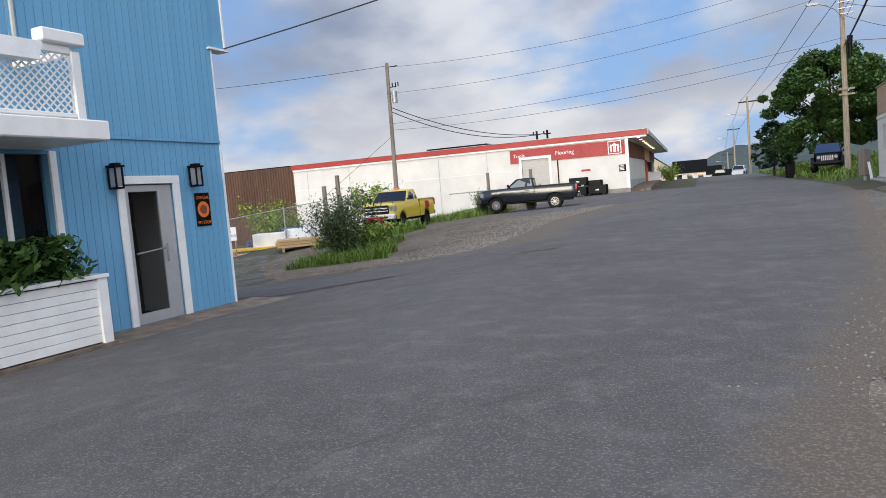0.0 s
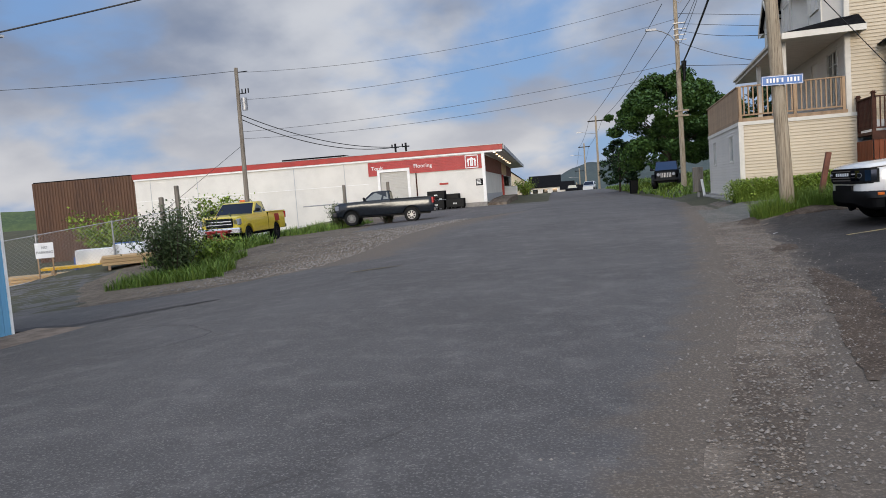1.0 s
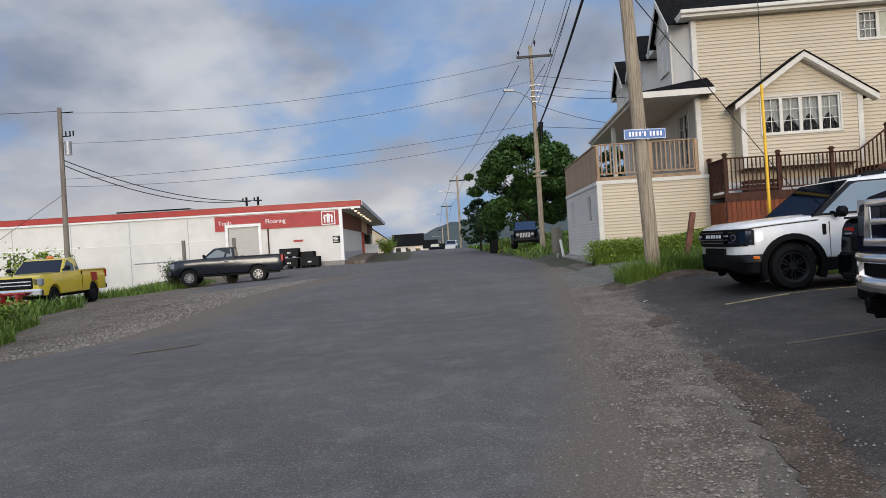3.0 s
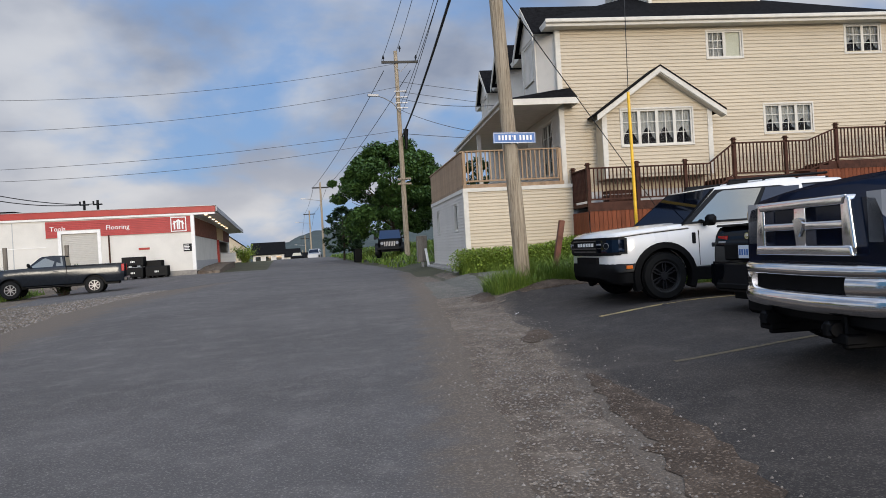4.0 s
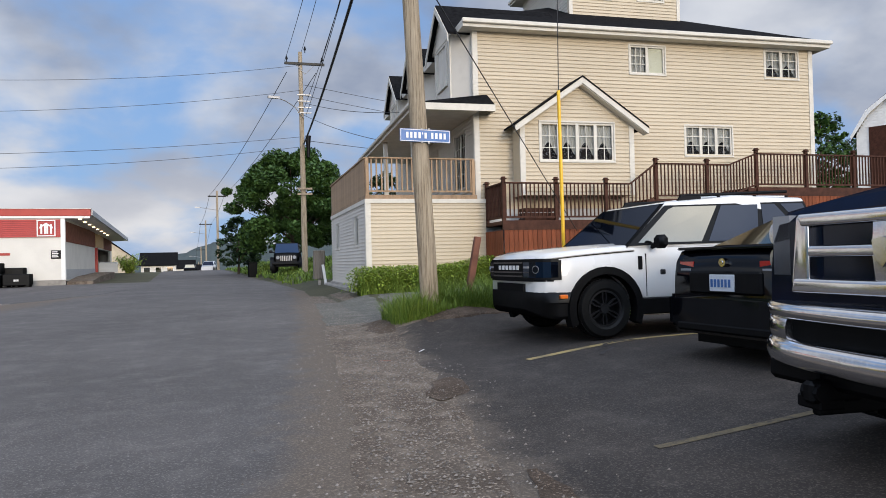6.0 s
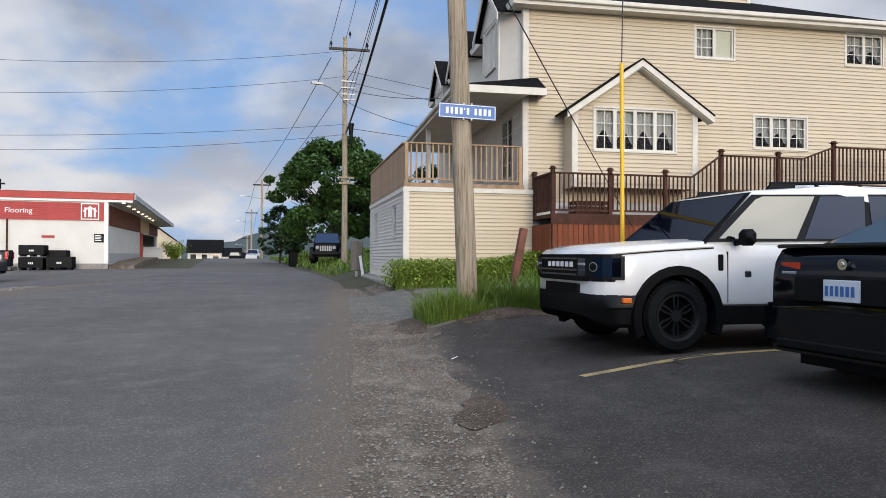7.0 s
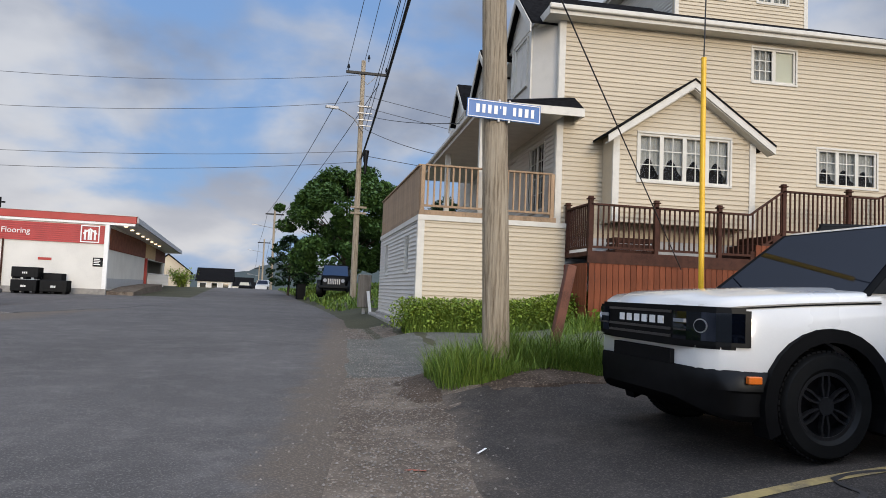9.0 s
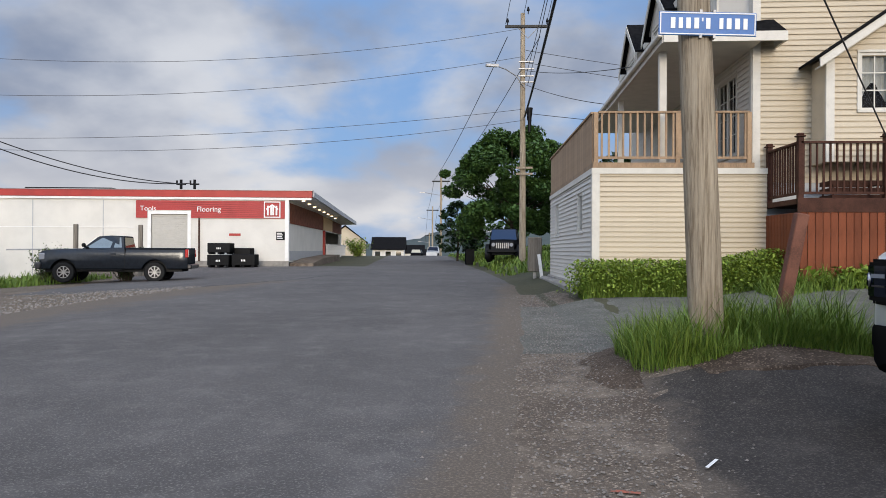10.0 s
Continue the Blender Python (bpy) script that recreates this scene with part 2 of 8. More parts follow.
def ground_material(name, base, light, dark, stone=0.0, speck=0.5, patch=0.3):
    """Asphalt or gravel: aggregate speckle, broad patches, cracks."""
    m = bpy.data.materials.new(name)
    m.use_nodes = True
    nt = m.node_tree
    b = nt.nodes["Principled BSDF"]
    tc = nt.nodes.new("ShaderNodeTexCoord")
    n0 = node(nt, "ShaderNodeTexNoise", Scale=0.35, Detail=6.0, Roughness=0.62)
    n1 = node(nt, "ShaderNodeTexNoise", Scale=2.6, Detail=6.0, Roughness=0.65)
    n2 = node(nt, "ShaderNodeTexNoise", Scale=55.0, Detail=3.0, Roughness=0.7)
    v = node(nt, "ShaderNodeTexVoronoi", Scale=75.0 if stone else 110.0)
    for n in (n0, n1, n2, v):
        link(nt, tc, "Object", n, "Vector")
    c = mixc(nt, ramp(nt, n0.outputs[0], 0.36, 0.66), dark, base)
    if not stone:
        mp = nt.nodes.new("ShaderNodeMapping")
        mp.inputs["Scale"].default_value = (1.3, 0.07, 1)
        mp.inputs["Rotation"].default_value = (0, 0, radians(-3))
        link(nt, tc, "Object", mp, 0)
        n3 = node(nt, "ShaderNodeTexNoise", Scale=1.0, Detail=4.0, Roughness=0.6)
        link(nt, mp, 0, n3, "Vector")
        c = mixc(nt, mathn(nt, "MULTIPLY", ramp(nt, n3.outputs[0], 0.42, 0.68), 0.45), c, dark)
    c = mixc(nt, mathn(nt, "MULTIPLY", ramp(nt, n1.outputs[0], 0.45, 0.75), patch), c, light)
    c = mixc(nt, mathn(nt, "MULTIPLY", ramp(nt, n2.outputs[0], 0.5, 0.78), speck), c, light)
    sepc = nt.nodes.new("ShaderNodeSeparateColor")
    nt.links.new(v.outputs["Color"], sepc.inputs[0])
    c = mixc(nt, mathn(nt, "MULTIPLY", ramp(nt, sepc.outputs[0], 0.80, 1.0), 0.6 if stone else 0.28), c, tuple(min(1, x * 1.7) for x in light))
    at = nt.nodes.new("ShaderNodeAttribute")
    at.attribute_name = "grit"
    n4 = node(nt, "ShaderNodeTexNoise", Scale=1.6, Detail=9.0, Roughness=0.72)
    link(nt, tc, "Object", n4, "Vector")
    g = ramp(nt, mathn(nt, "ADD", at.outputs["Fac"], mathn(nt, "MULTIPLY", mathn(nt, "SUBTRACT", n4.outputs[0], 0.5), 1.5)), 0.25, 0.85)
    soil = mixc(nt, ramp(nt, n2.outputs[0], 0.45, 0.75), (0.112, 0.09, 0.07), (0.235, 0.19, 0.15))
    c = mixc(nt, mathn(nt, "MULTIPLY", g, mathn(nt, "MINIMUM", mathn(nt, "MULTIPLY", at.outputs["Fac"], 6.0), 1.0)), c, soil)
    nt.links.new(c, b.inputs["Base Color"])
    b.inputs["Roughness"].default_value = 0.9
    b.inputs["Specular IOR Level"].default_value = 0.25
    bp = nt.nodes.new("ShaderNodeBump")
    bp.inputs["Strength"].default_value = 0.7 if stone else 0.45
    bp.inputs["Distance"].default_value = 0.02 if stone else 0.006
    h = mathn(nt, "ADD", n2.outputs[0], mathn(nt, "MULTIPLY", v.outputs["Distance"], 0.6))
    nt.links.new(h, bp.inputs["Height"])
    link(nt, bp, 0, b, "Normal")
    return m


M["asphalt"] = ground_material("worn_asphalt", (0.103, 0.095, 0.090), (0.22, 0.2, 0.186), (0.076, 0.070, 0.066), speck=0.75)
M["lotasphalt"] = ground_material("dark_lot_asphalt", (0.045, 0.039, 0.035), (0.13, 0.113, 0.098), (0.030, 0.026, 0.0235), speck=0.85)
M["darkgravel"] = ground_material("dark_wet_gravel", (0.085, 0.06, 0.042), (0.17, 0.13, 0.098), (0.052, 0.036, 0.025), stone=1.0, speck=0.8, patch=0.6)
M["pebble"] = leafmat("small_stones", (0.09, 0.08, 0.07), (0.25, 0.225, 0.20))
M["gravel"] = ground_material("grey_gravel", (0.138, 0.108, 0.078), (0.28, 0.23, 0.175), (0.078, 0.058, 0.04), stone=1.0, speck=0.7, patch=0.6)
M["dirt"] = ground_material("gravelly_dirt", (0.142, 0.112, 0.086), (0.285, 0.235, 0.185), (0.085, 0.064, 0.048), stone=1.0, speck=0.7, patch=0.7)
M["drivegravel"] = ground_material("driveway_gravel", (0.125, 0.122, 0.105), (0.22, 0.215, 0.19), (0.085, 0.083, 0.07), stone=1.0, speck=0.8, patch=0.6)
M["soil"] = ground_material("grassy_soil", (0.075, 0.07, 0.04), (0.11, 0.105, 0.06), (0.05, 0.05, 0.028), stone=0.0)

# ---- builders ----


def bm_new():
    return bmesh.new()


def box(bm, x0, x1, y0, y1, z0, z1, bevel=0.0, m=None):
    vs = [bm.verts.new((x, y, z)) for x in (x0, x1) for y in (y0, y1) for z in (z0, z1)]
    fs = [(0, 1, 3, 2), (4, 6, 7, 5), (0, 4, 5, 1), (2, 3, 7, 6), (0, 2, 6, 4), (1, 5, 7, 3)]
    faces = [bm.faces.new([vs[i] for i in f]) for f in fs]
    if bevel:
        edges = list({e for f in faces for e in f.edges})
        r = bmesh.ops.bevel(bm, geom=edges, offset=bevel, segments=1, affect="EDGES")
        vs = list({v for f in r["faces"] for v in f.verts} | {v for v in vs if v.is_valid})
    if m is not None:
        bmesh.ops.transform(bm, matrix=m, verts=vs)
    return vs


def tube(bm, a, b, r0, r1=None, n=10, caps=True):
    """A round bar from a to b."""
    r1 = r0 if r1 is None else r1
    a, b = Vector(a), Vector(b)
    q = (b - a).to_track_quat("Z", "Y")
    rings = []
    for p, r in ((a, r0), (b, r1)):
        rings.append([bm.verts.new(p + q @ Vector((r * math.cos(2 * math.pi * i / n), r * math.sin(2 * math.pi * i / n), 0))) for i in range(n)])
    for i in range(n):
        j = (i + 1) % n
        bm.faces.new((rings[0][i], rings[0][j], rings[1][j], rings[1][i]))
    if caps:
        bm.faces.new(rings[0][::-1])
        bm.faces.new(rings[1])
    return rings


def prism(bm, pts, axis, a, b):
    """A polygon, drawn in the two other axes, drawn out along axis from a to b."""
    def at(p, d):
        q = list(p)
        q.insert(axis, d)
        return q
    lo = [bm.verts.new(at(p, a)) for p in pts]
    hi = [bm.verts.new(at(p, b)) for p in pts]
    bm.faces.new(lo[::-1])
    bm.faces.new(hi)
    for i in range(len(pts)):
        j = (i + 1) % len(pts)
        bm.faces.new((lo[i], lo[j], hi[j], hi[i]))
    return lo + hi


def part(name, bm, mat, parent=None, label="", smooth=False, loc=None):
    me = bpy.data.meshes.new(name)
    bmesh.ops.recalc_face_normals(bm, faces=bm.faces[:])
    bm.to_mesh(me)
    bm.free()
    me.materials.append(mat if not isinstance(mat, str) else M[mat])
    if smooth:
        me.polygons.foreach_set("use_smooth", [True] * len(me.polygons))
        me.set_sharp_from_angle(angle=radians(38))
    ob = new(name, me)
    if parent is not None:
        ob.parent = parent
    if loc is not None:
        ob.location = loc
    if label:
        ob["label"] = label
    return ob


def boxpart(name, b, mat, parent=None, label="", bevel=0.0):
    bm = bm_new()
    box(bm, *b, bevel=bevel)
    return part(name, bm, mat, parent, label)


def thing(name, m, label, category, group="", kind=""):
    e = new(name)
    e.matrix_basis = m
    return tagged(e, label, category, group, kind)


def share(name, ob, parent, m):
    """Another object on the same mesh."""
    o = new(name, ob.data)
    o.parent = parent
    o.matrix_basis = m
    return o

# ---- ground ----


def lerp_table(v, table):
    if v <= table[0][0]:
        return table[0][1]
    for (a, p), (b, q) in zip(table, table[1:]):
        if v <= b:
            return p + (q - p) * (v - a) / (b - a)
    return table[-1][1]


def smooth(v, a, b):
    k = min(1.0, max(0.0, (v - a) / (b - a)))
    return k * k * (3 - 2 * k)


ROAD_Z = [(-60, -0.1), (0, 0.0), (12, 0.02), (16.6, 0.05), (20, 0.1), (24, 0.18), (34, 0.27), (56, 0.3), (92, 0.75), (110, 0.45), (160, -2.5), (400, -14), (900, -20)]
LEFT_DROP = [(-80, 2.6), (-36, 2.1), (-22, 1.35), (-14, 0.82), (-9.7, 0.52), (-7, 0.22), (-4, 0.0)]


def ground_z(x, y):
    z = lerp_table(y, ROAD_Z)
    low = 1 - 0.5 * smooth(y, 20, 29) - 0.5 * smooth(y, 42, 55)
    yard = smooth(-x, 19, 24) * (1 - smooth(y, 70, 90))
    z -= lerp_table(x, LEFT_DROP) * max(low, yard)
    if x > 2:
        z += 0.19 * smooth(x, 2.2, 5.5) * (1 - smooth(y, 18, 21))
        z += lerp_table(x, [(3.2, 0.0), (4.0, 0.2), (6.3, 0.22), (8, 0.5), (10, 0.6), (30, 1.0)]) * smooth(y, 22, 27) * (1 - smooth(y, 45, 60))
        z += min(2.8, 0.25 * min(2.4, max(0, x - lerp_table(y, ROAD_R))) + 0.07 * max(0, x - 4.7)) * smooth(y, 40, 52) * (1 - smooth(y, 150, 260))
    z += 0.38 * math.exp(-((x - 4.1) ** 2 + (y - 19.5) ** 2) / 1.4)
    if abs(x) < 30 and -10 < y < 60:
        z += 0.012 * noise.noise((x * 0.5, y * 0.5, 0))
    return z


def strip(name, ys, left, right, cols, mat, lift, label, category, jag=0.0, jscale=1.2, kind="structure", grit=None, wave=0.0):
    """A sheet that follows the ground between two edges, which wander a little."""
    bm = bm_new()
    rows = []
    for y in ys:
        a, b = left(y), right(y)
        if jag:
            a += jag * (noise.noise((y * jscale, 3.3, 1)) + 0.5 * noise.noise((y * jscale * 4, 8.3, 1)))
            b += jag * (noise.noise((y * jscale, 9.1, 5)) + 0.5 * noise.noise((y * jscale * 4, 1.3, 2)))
        xs = [a + (b - a) * i / cols for i in range(cols + 1)]
        rows.append([bm.verts.new((x + e, y + wave * (noise.noise((x * 1.1, 4.0, 7.0)) + 0.4 * noise.noise((x * 5, 2.0, 3.0))), ground_z(x, y) + (-0.03 if e else lift))) for x, e in [(xs[0], -0.16)] + [(x, 0) for x in xs] + [(xs[-1], 0.16)]])
    for end, d in ((0, -0.03), (-1, 0.03)):
        skirt = [bm.verts.new((v.co.x, v.co.y + d, v.co.z - 0.06)) for v in rows[end]]
        rows = [skirt] + rows if end == 0 else rows + [skirt]
    for r, s in zip(rows, rows[1:]):
        for i in range(cols + 2):
            bm.faces.new((r[i], r[i + 1], s[i + 1], s[i]))
    ob = part(name, bm, mat, smooth=True)
    if grit:
        at = ob.data.attributes.new("grit", "FLOAT", "POINT")
        for v, d in zip(ob.data.vertices, at.data):
            d.value = grit(v.co.x, v.co.y)
    return tagged(ob, label, category, kind=kind)


def road_grit(x, y):
    """Sand and small stones washed onto the street from its verges."""
    r = smooth(x, lerp_table(y, ROAD_R) - 1.0, lerp_table(y, ROAD_R) + 0.1) * smooth(y, -8, 2) * (1 - smooth(y, 30, 40))
    k = (1 - smooth(x, lerp_table(y, ROAD_L), lerp_table(y, ROAD_L) + 3.2)) * smooth(y, 15.5, 18) * (1 - smooth(y, 34, 40))
    return max(r, k)


def lot_grit(x, y):
    e = lerp_table(y, ROAD_R) + 0.7
    return 0.9 * (1 - smooth(x, e - 0.1, e + 1.0))


def frange(a, b, d):
    n = max(1, round((b - a) / d))
    return [a + (b - a) * i / n for i in range(n + 1)]


def build_ground():
    xs = [-900, -500, -250, -150, -100, -80] + frange(-60, 40, 0.5) + [60, 90, 150, 250, 500, 900]
    ys = [-300, -120, -60, -30, -15] + frange(-10, 60, 0.5) + frange(62, 200, 4) + [230, 280, 350, 450, 600, 900, 1500]
    bm = bm_new()
    grid = [[bm.verts.new((x, y, ground_z(x, y) - 0.02)) for x in xs] for y in ys]
    for r, s in zip(grid, grid[1:]):
        for i in range(len(xs) - 1):
            bm.faces.new((r[i], r[i + 1], s[i + 1], s[i]))
    tagged(part("ground", bm, "soil", smooth=True), "rough grassy ground falling away to the yard", "ground", kind="structure")


ROAD_L = [(-40, -9.3), (11.6, -9.3), (12.6, -11), (13.5, -16), (15.2, -15), (16.2, -8.4), (17.5, -6.9), (26, -7.2), (34, -6.2), (40, -4.6), (56, -4.8), (92, -7.4), (170, -13)]
ROAD_R = [(-40, -0.9), (5, 0.1), (7, 0.55), (10, 1.1), (12, 1.25), (15, 1.6), (18.5, 1.9), (23, 2.3), (28, 2.6), (34, 2.8), (48, 2.3), (60, 1.4), (92, -1.0), (170, -6.5)]
YS_NEAR = frange(-12, 40, 0.33) + frange(41, 170, 1.5)
build_ground()
strip("gravel_lot", frange(15.5, 56.5, 0.4), lambda y: lerp_table(y, [(15.5, -12), (22, -17.5), (30, -20), (56, -21)]), lambda y: lerp_table(y, ROAD_L) + 0.6, 24, "gravel", -0.012, "grey gravel parking lot sloping beside the street", "gravel lot", jag=0.5)
strip("dirt_verge", frange(-6, 30, 0.3), lambda y: lerp_table(y, ROAD_R) - 0.25, lambda y: lerp_table(y, ROAD_R) + lerp_table(y, [(-6, 0.8), (6, 0.75), (9, 1.05), (14, 1.35), (17, 1.4), (19, 1.5), (20.5, 1.7), (22, 1.2), (30, 1.0)]), 8, "dirt", -0.003, "worn gravelly dirt verge along the asphalt edge", "verge", jag=0.18)
strip("parking_lot", frange(-12, 18.8, 0.35), lambda y: lerp_table(y, ROAD_R) + lerp_table(y, [(-12, 0.45), (6, 0.45), (8.5, 0.75), (12, 0.85), (14.3, 1.05), (17, 1.0), (18.8, 1.25)]), lambda y: 26.0, 70, "lotasphalt", 0.001, "dark asphalt parking lot with faded lines", "parking lot", jag=0.16, grit=lot_grit)
strip("road", YS_NEAR, lambda y: lerp_table(y, ROAD_L), lambda y: lerp_table(y, ROAD_R), 44, "asphalt", 0.005, "worn grey-brown asphalt street", "road", jag=0.10, grit=road_grit)
strip("store_lot", frange(33, 56.5, 0.5), lambda y: lerp_table(y, [(33, -12), (44, -14.5), (56.5, -14)]), lambda y: lerp_table(y, ROAD_L) + 0.4, 12, "asphalt", -0.002, "patched grey asphalt in front of the store", "parking lot", jag=0.5)
strip("yard_lane", frange(12.3, 25, 0.4), lambda y: -42.0, lambda y: lerp_table(y, [(12.3, -8.8), (16, -8.8), (20, -12.5), (25, -17)]), 34, "asphalt", -0.02, "grey asphalt lane down to the lumber yard", "lane", jag=0.2)
strip("soil_bank", frange(18.6, 21.3, 0.15), lambda y: lerp_table(y, [(18.6, 2.95), (19.2, 2.75), (20.2, 2.9), (21.3, 3.4)]), lambda y: 10.0, 60, "darkgravel", 0.008, "bare brown soil round the grass patch", "soil", jag=0.2, wave=0.22)
strip("gravel_drive", frange(20.9, 26.7, 0.25), lambda y: lerp_table(y, ROAD_R) - 0.1, lambda y: 24.0, 30, "drivegravel", 0.0, "grey gravel driveway in front of the house", "driveway", jag=0.1)

# ---- walls with openings, clad in boards ----


def wall_cells(bm, w, z0, z1, openings, thick):
    us = sorted({0.0, w, *[v for o in openings for v in (max(0, o[0]), min(w, o[1]))]})
    zs = sorted({z0, z1, *[v for o in openings for v in (o[2], o[3])]})
    for a, b in zip(us, us[1:]):
        for c, d in zip(zs, zs[1:]):
            um, zm = (a + b) / 2, (c + d) / 2
            if not any(o[0] < um < o[1] and o[2] < zm < o[3] for o in openings):
                box(bm, a, b, 0, thick, c, d)
    bmesh.ops.remove_doubles(bm, verts=bm.verts[:], dist=0.0005)


BOARD = {}


def board_mesh(mat, pitch):
    """One metre of a lapped board, thicker at its foot."""
    key = (mat, round(pitch, 3))
    if key not in BOARD:
        bm = bm_new()
        prism(bm, [(-0.002, pitch + 0.012), (-0.002, 0.014), (-0.030, 0.0), (-0.031, pitch * 0.1), (-0.004, pitch + 0.012)], 0, 0, 1)
        me = bpy.data.meshes.new("siding_board")
        bmesh.ops.recalc_face_normals(bm, faces=bm.faces[:])
        bm.to_mesh(me)
        bm.free()
        me.materials.append(M[mat])
        BOARD[key] = me
    return BOARD[key]


def clad_wall(name, parent, m, w, z0, z1, mat, openings=(), pitch=0.115, thick=0.16, clip=None):
    """A wall in the x-z plane of m, its face towards -y; boards run between the openings; clip(z) gives its two ends at a height."""
    bm = bm_new()
    if clip is None:
        wall_cells(bm, w, z0, z1, openings, thick)
    else:
        prism(bm, clip(None), 1, 0.0, thick)
    wall = part(name, bm, mat, parent)
    wall.matrix_basis = m
    me = board_mesh(mat, pitch)
    z = z0
    while z < z1 - 0.02:
        lo, hi = (0.0, w) if clip is None else clip(z + pitch / 2)
        spans = [(lo, hi)]
        for a, b, c, d in openings:
            if z + pitch * 0.6 > c and z + pitch * 0.4 < d:
                spans = [s for p, q in spans for s in ((p, min(q, a)), (max(p, b), q)) if s[1] - s[0] > 0.02]
        for p, q in spans:
            o = new("siding_board", me)
            o.parent = wall
            o.matrix_basis = pose(p, 0, z) @ Matrix.Diagonal((q - p, 1, min(1.0, (z1 - z) / pitch), 1))
        z += pitch
    return wall


def window(parent, m, w, h, lights=2, rows=3, cols=2, curtain="", blind_on=(), trim=0.055, label="white-framed window with grilles"):
    """A window in the x-z plane of m with its foot at the origin: frame, casements with bars, panes; curtains behind."""
    win = new("window")
    win.parent = parent
    win.matrix_basis = m
    win["label"] = label
    bm = bm_new()
    for b in ((-trim, w + trim, -0.035, 0.10, h, h + trim), (-trim, w + trim, -0.05, 0.10, -trim, 0), (-trim, 0, -0.035, 0.10, 0, h), (w, w + trim, -0.035, 0.10, 0, h)):
        box(bm, *b, bevel=0.008)
    part("window_frame", bm, "trim", win)
    lw = w / lights
    for i in range(lights):
        a = i * lw
        bm = bm_new()
        s = 0.05
        for b in ((a, a + lw, 0.0, 0.05, 0, s), (a, a + lw, 0.0, 0.05, h - s, h), (a, a + s, 0.0, 0.05, s, h - s), (a + lw - s, a + lw, 0.0, 0.05, s, h - s)):
            box(bm, *b)
        if rows and i not in blind_on:
            for c in range(1, cols):
                x = a + s + (lw - 2 * s) * c / cols
                box(bm, x - 0.011, x + 0.011, 0.018, 0.034, s, h - s)
            for r in range(1, rows):
                z = s + (h - 2 * s) * r / rows
                box(bm, a + s, a + lw - s, 0.017, 0.033, z - 0.011, z + 0.011)
        part("sash", bm, "trim", win)
        boxpart("pane", (a + s, a + lw - s, 0.036, 0.042, s, h - s), "pane_clear", win)
        if i in blind_on:
            boxpart("blind", (a + s, a + lw - s, 0.055, 0.06, s, h - s), "blind", win, "pale yellow drawn blind")
    # dark sheet behind the panes imitates the unlit room
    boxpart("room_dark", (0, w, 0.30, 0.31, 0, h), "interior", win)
    if curtain:
        n = 60
        spans = [(0, w)] if curtain in ("full", "swag") else [(0.03, w / 2 - 0.03)] if curtain == "left" else [(i * lw + 0.02, i * lw + lw * 0.42) for i in range(lights)] + [(i * lw + lw * 0.7, (i + 1) * lw - 0.02) for i in range(lights)]
        for a, b in spans:
            bm = bm_new()
            vs = []
            k = max(4, int(n * (b - a) / w))
            for i in range(k + 1):
                x = a + (b - a) * i / k
                y = 0.12 + 0.02 * math.sin(i * 1.9)
                zb = 0.02 if curtain != "swag" else h * (0.16 + 0.34 * abs(math.sin(math.pi * x / lw)) ** 2)
                vs.append((bm.verts.new((x, y, zb)), bm.verts.new((x, y, h))))
            for p, q in zip(vs, vs[1:]):
                bm.faces.new((p[0], q[0], q[1], p[1]))
            part("curtain", bm, "curtain", win, "pale net curtain", smooth=True)
    return win


M["pane_clear"] = glass("clear_window_glass", (0.02, 0.022, 0.024), 0.02, clear=0.86)

# ---- the cream house ----
HX0, HX1, HY0, HY1, HZ = 7.5, 19.5, 27.9, 41.0, 8.08


def rail(parent, a, b, za, zb, h, mat, spacing=0.125, bar=0.032, name="baluster", posts=False):
    """A railing from a to b (x, y) whose floor goes from za to zb: top rail, foot rail, balusters."""
    a, b = Vector(a), Vector(b)
    d = b - a
    n = d.length
    ang = math.degrees(math.atan2(d.y, d.x))
    hold = new("railing")
    hold.parent = parent
    hold.matrix_basis = pose(a.x, a.y, 0, 0, 0, ang)
    for nm, lo, hi, t in (("top_rail", h - 0.04, h, 0.05), ("foot_rail", 0.08, 0.13, 0.022)):
        bm = bm_new()
        prism(bm, [(0, za + lo), (n, zb + lo), (n, zb + hi), (0, za + hi)], 1, -t, t)
        part(nm, bm, mat, hold)
    bm = bm_new()
    box(bm, -bar / 2, bar / 2, -bar / 2, bar / 2, 0.1, h - 0.03)
    first = part(name, bm, mat, hold)
    k = max(1, int(n / spacing))
    for i in range(k + 1):
        u = (i + 0.5) / (k + 1)
        mm = pose(u * n, 0, za + (zb - za) * u)
        if i == 0:
            first.matrix_basis = mm
        else:
            share(name, first, hold, mm)
    return hold


def deck_post(parent, x, y, z0, z1, mat, cap=True, s=0.05):
    bm = bm_new()
    box(bm, x - s, x + s, y - s, y + s, z0, z1, bevel=0.006)
    p = part("post", bm, mat, parent)
    if cap:
        bm = bm_new()
        box(bm, x - s * 1.6, x + s * 1.6, y - s * 1.6, y + s * 1.6, z1, z1 + 0.03, bevel=0.008)
        box(bm, x - s * 1.1, x + s * 1.1, y - s * 1.1, y + s * 1.1, z1 + 0.03, z1 + 0.075, bevel=0.012)
        part("post_cap", bm, mat, p)
    return p


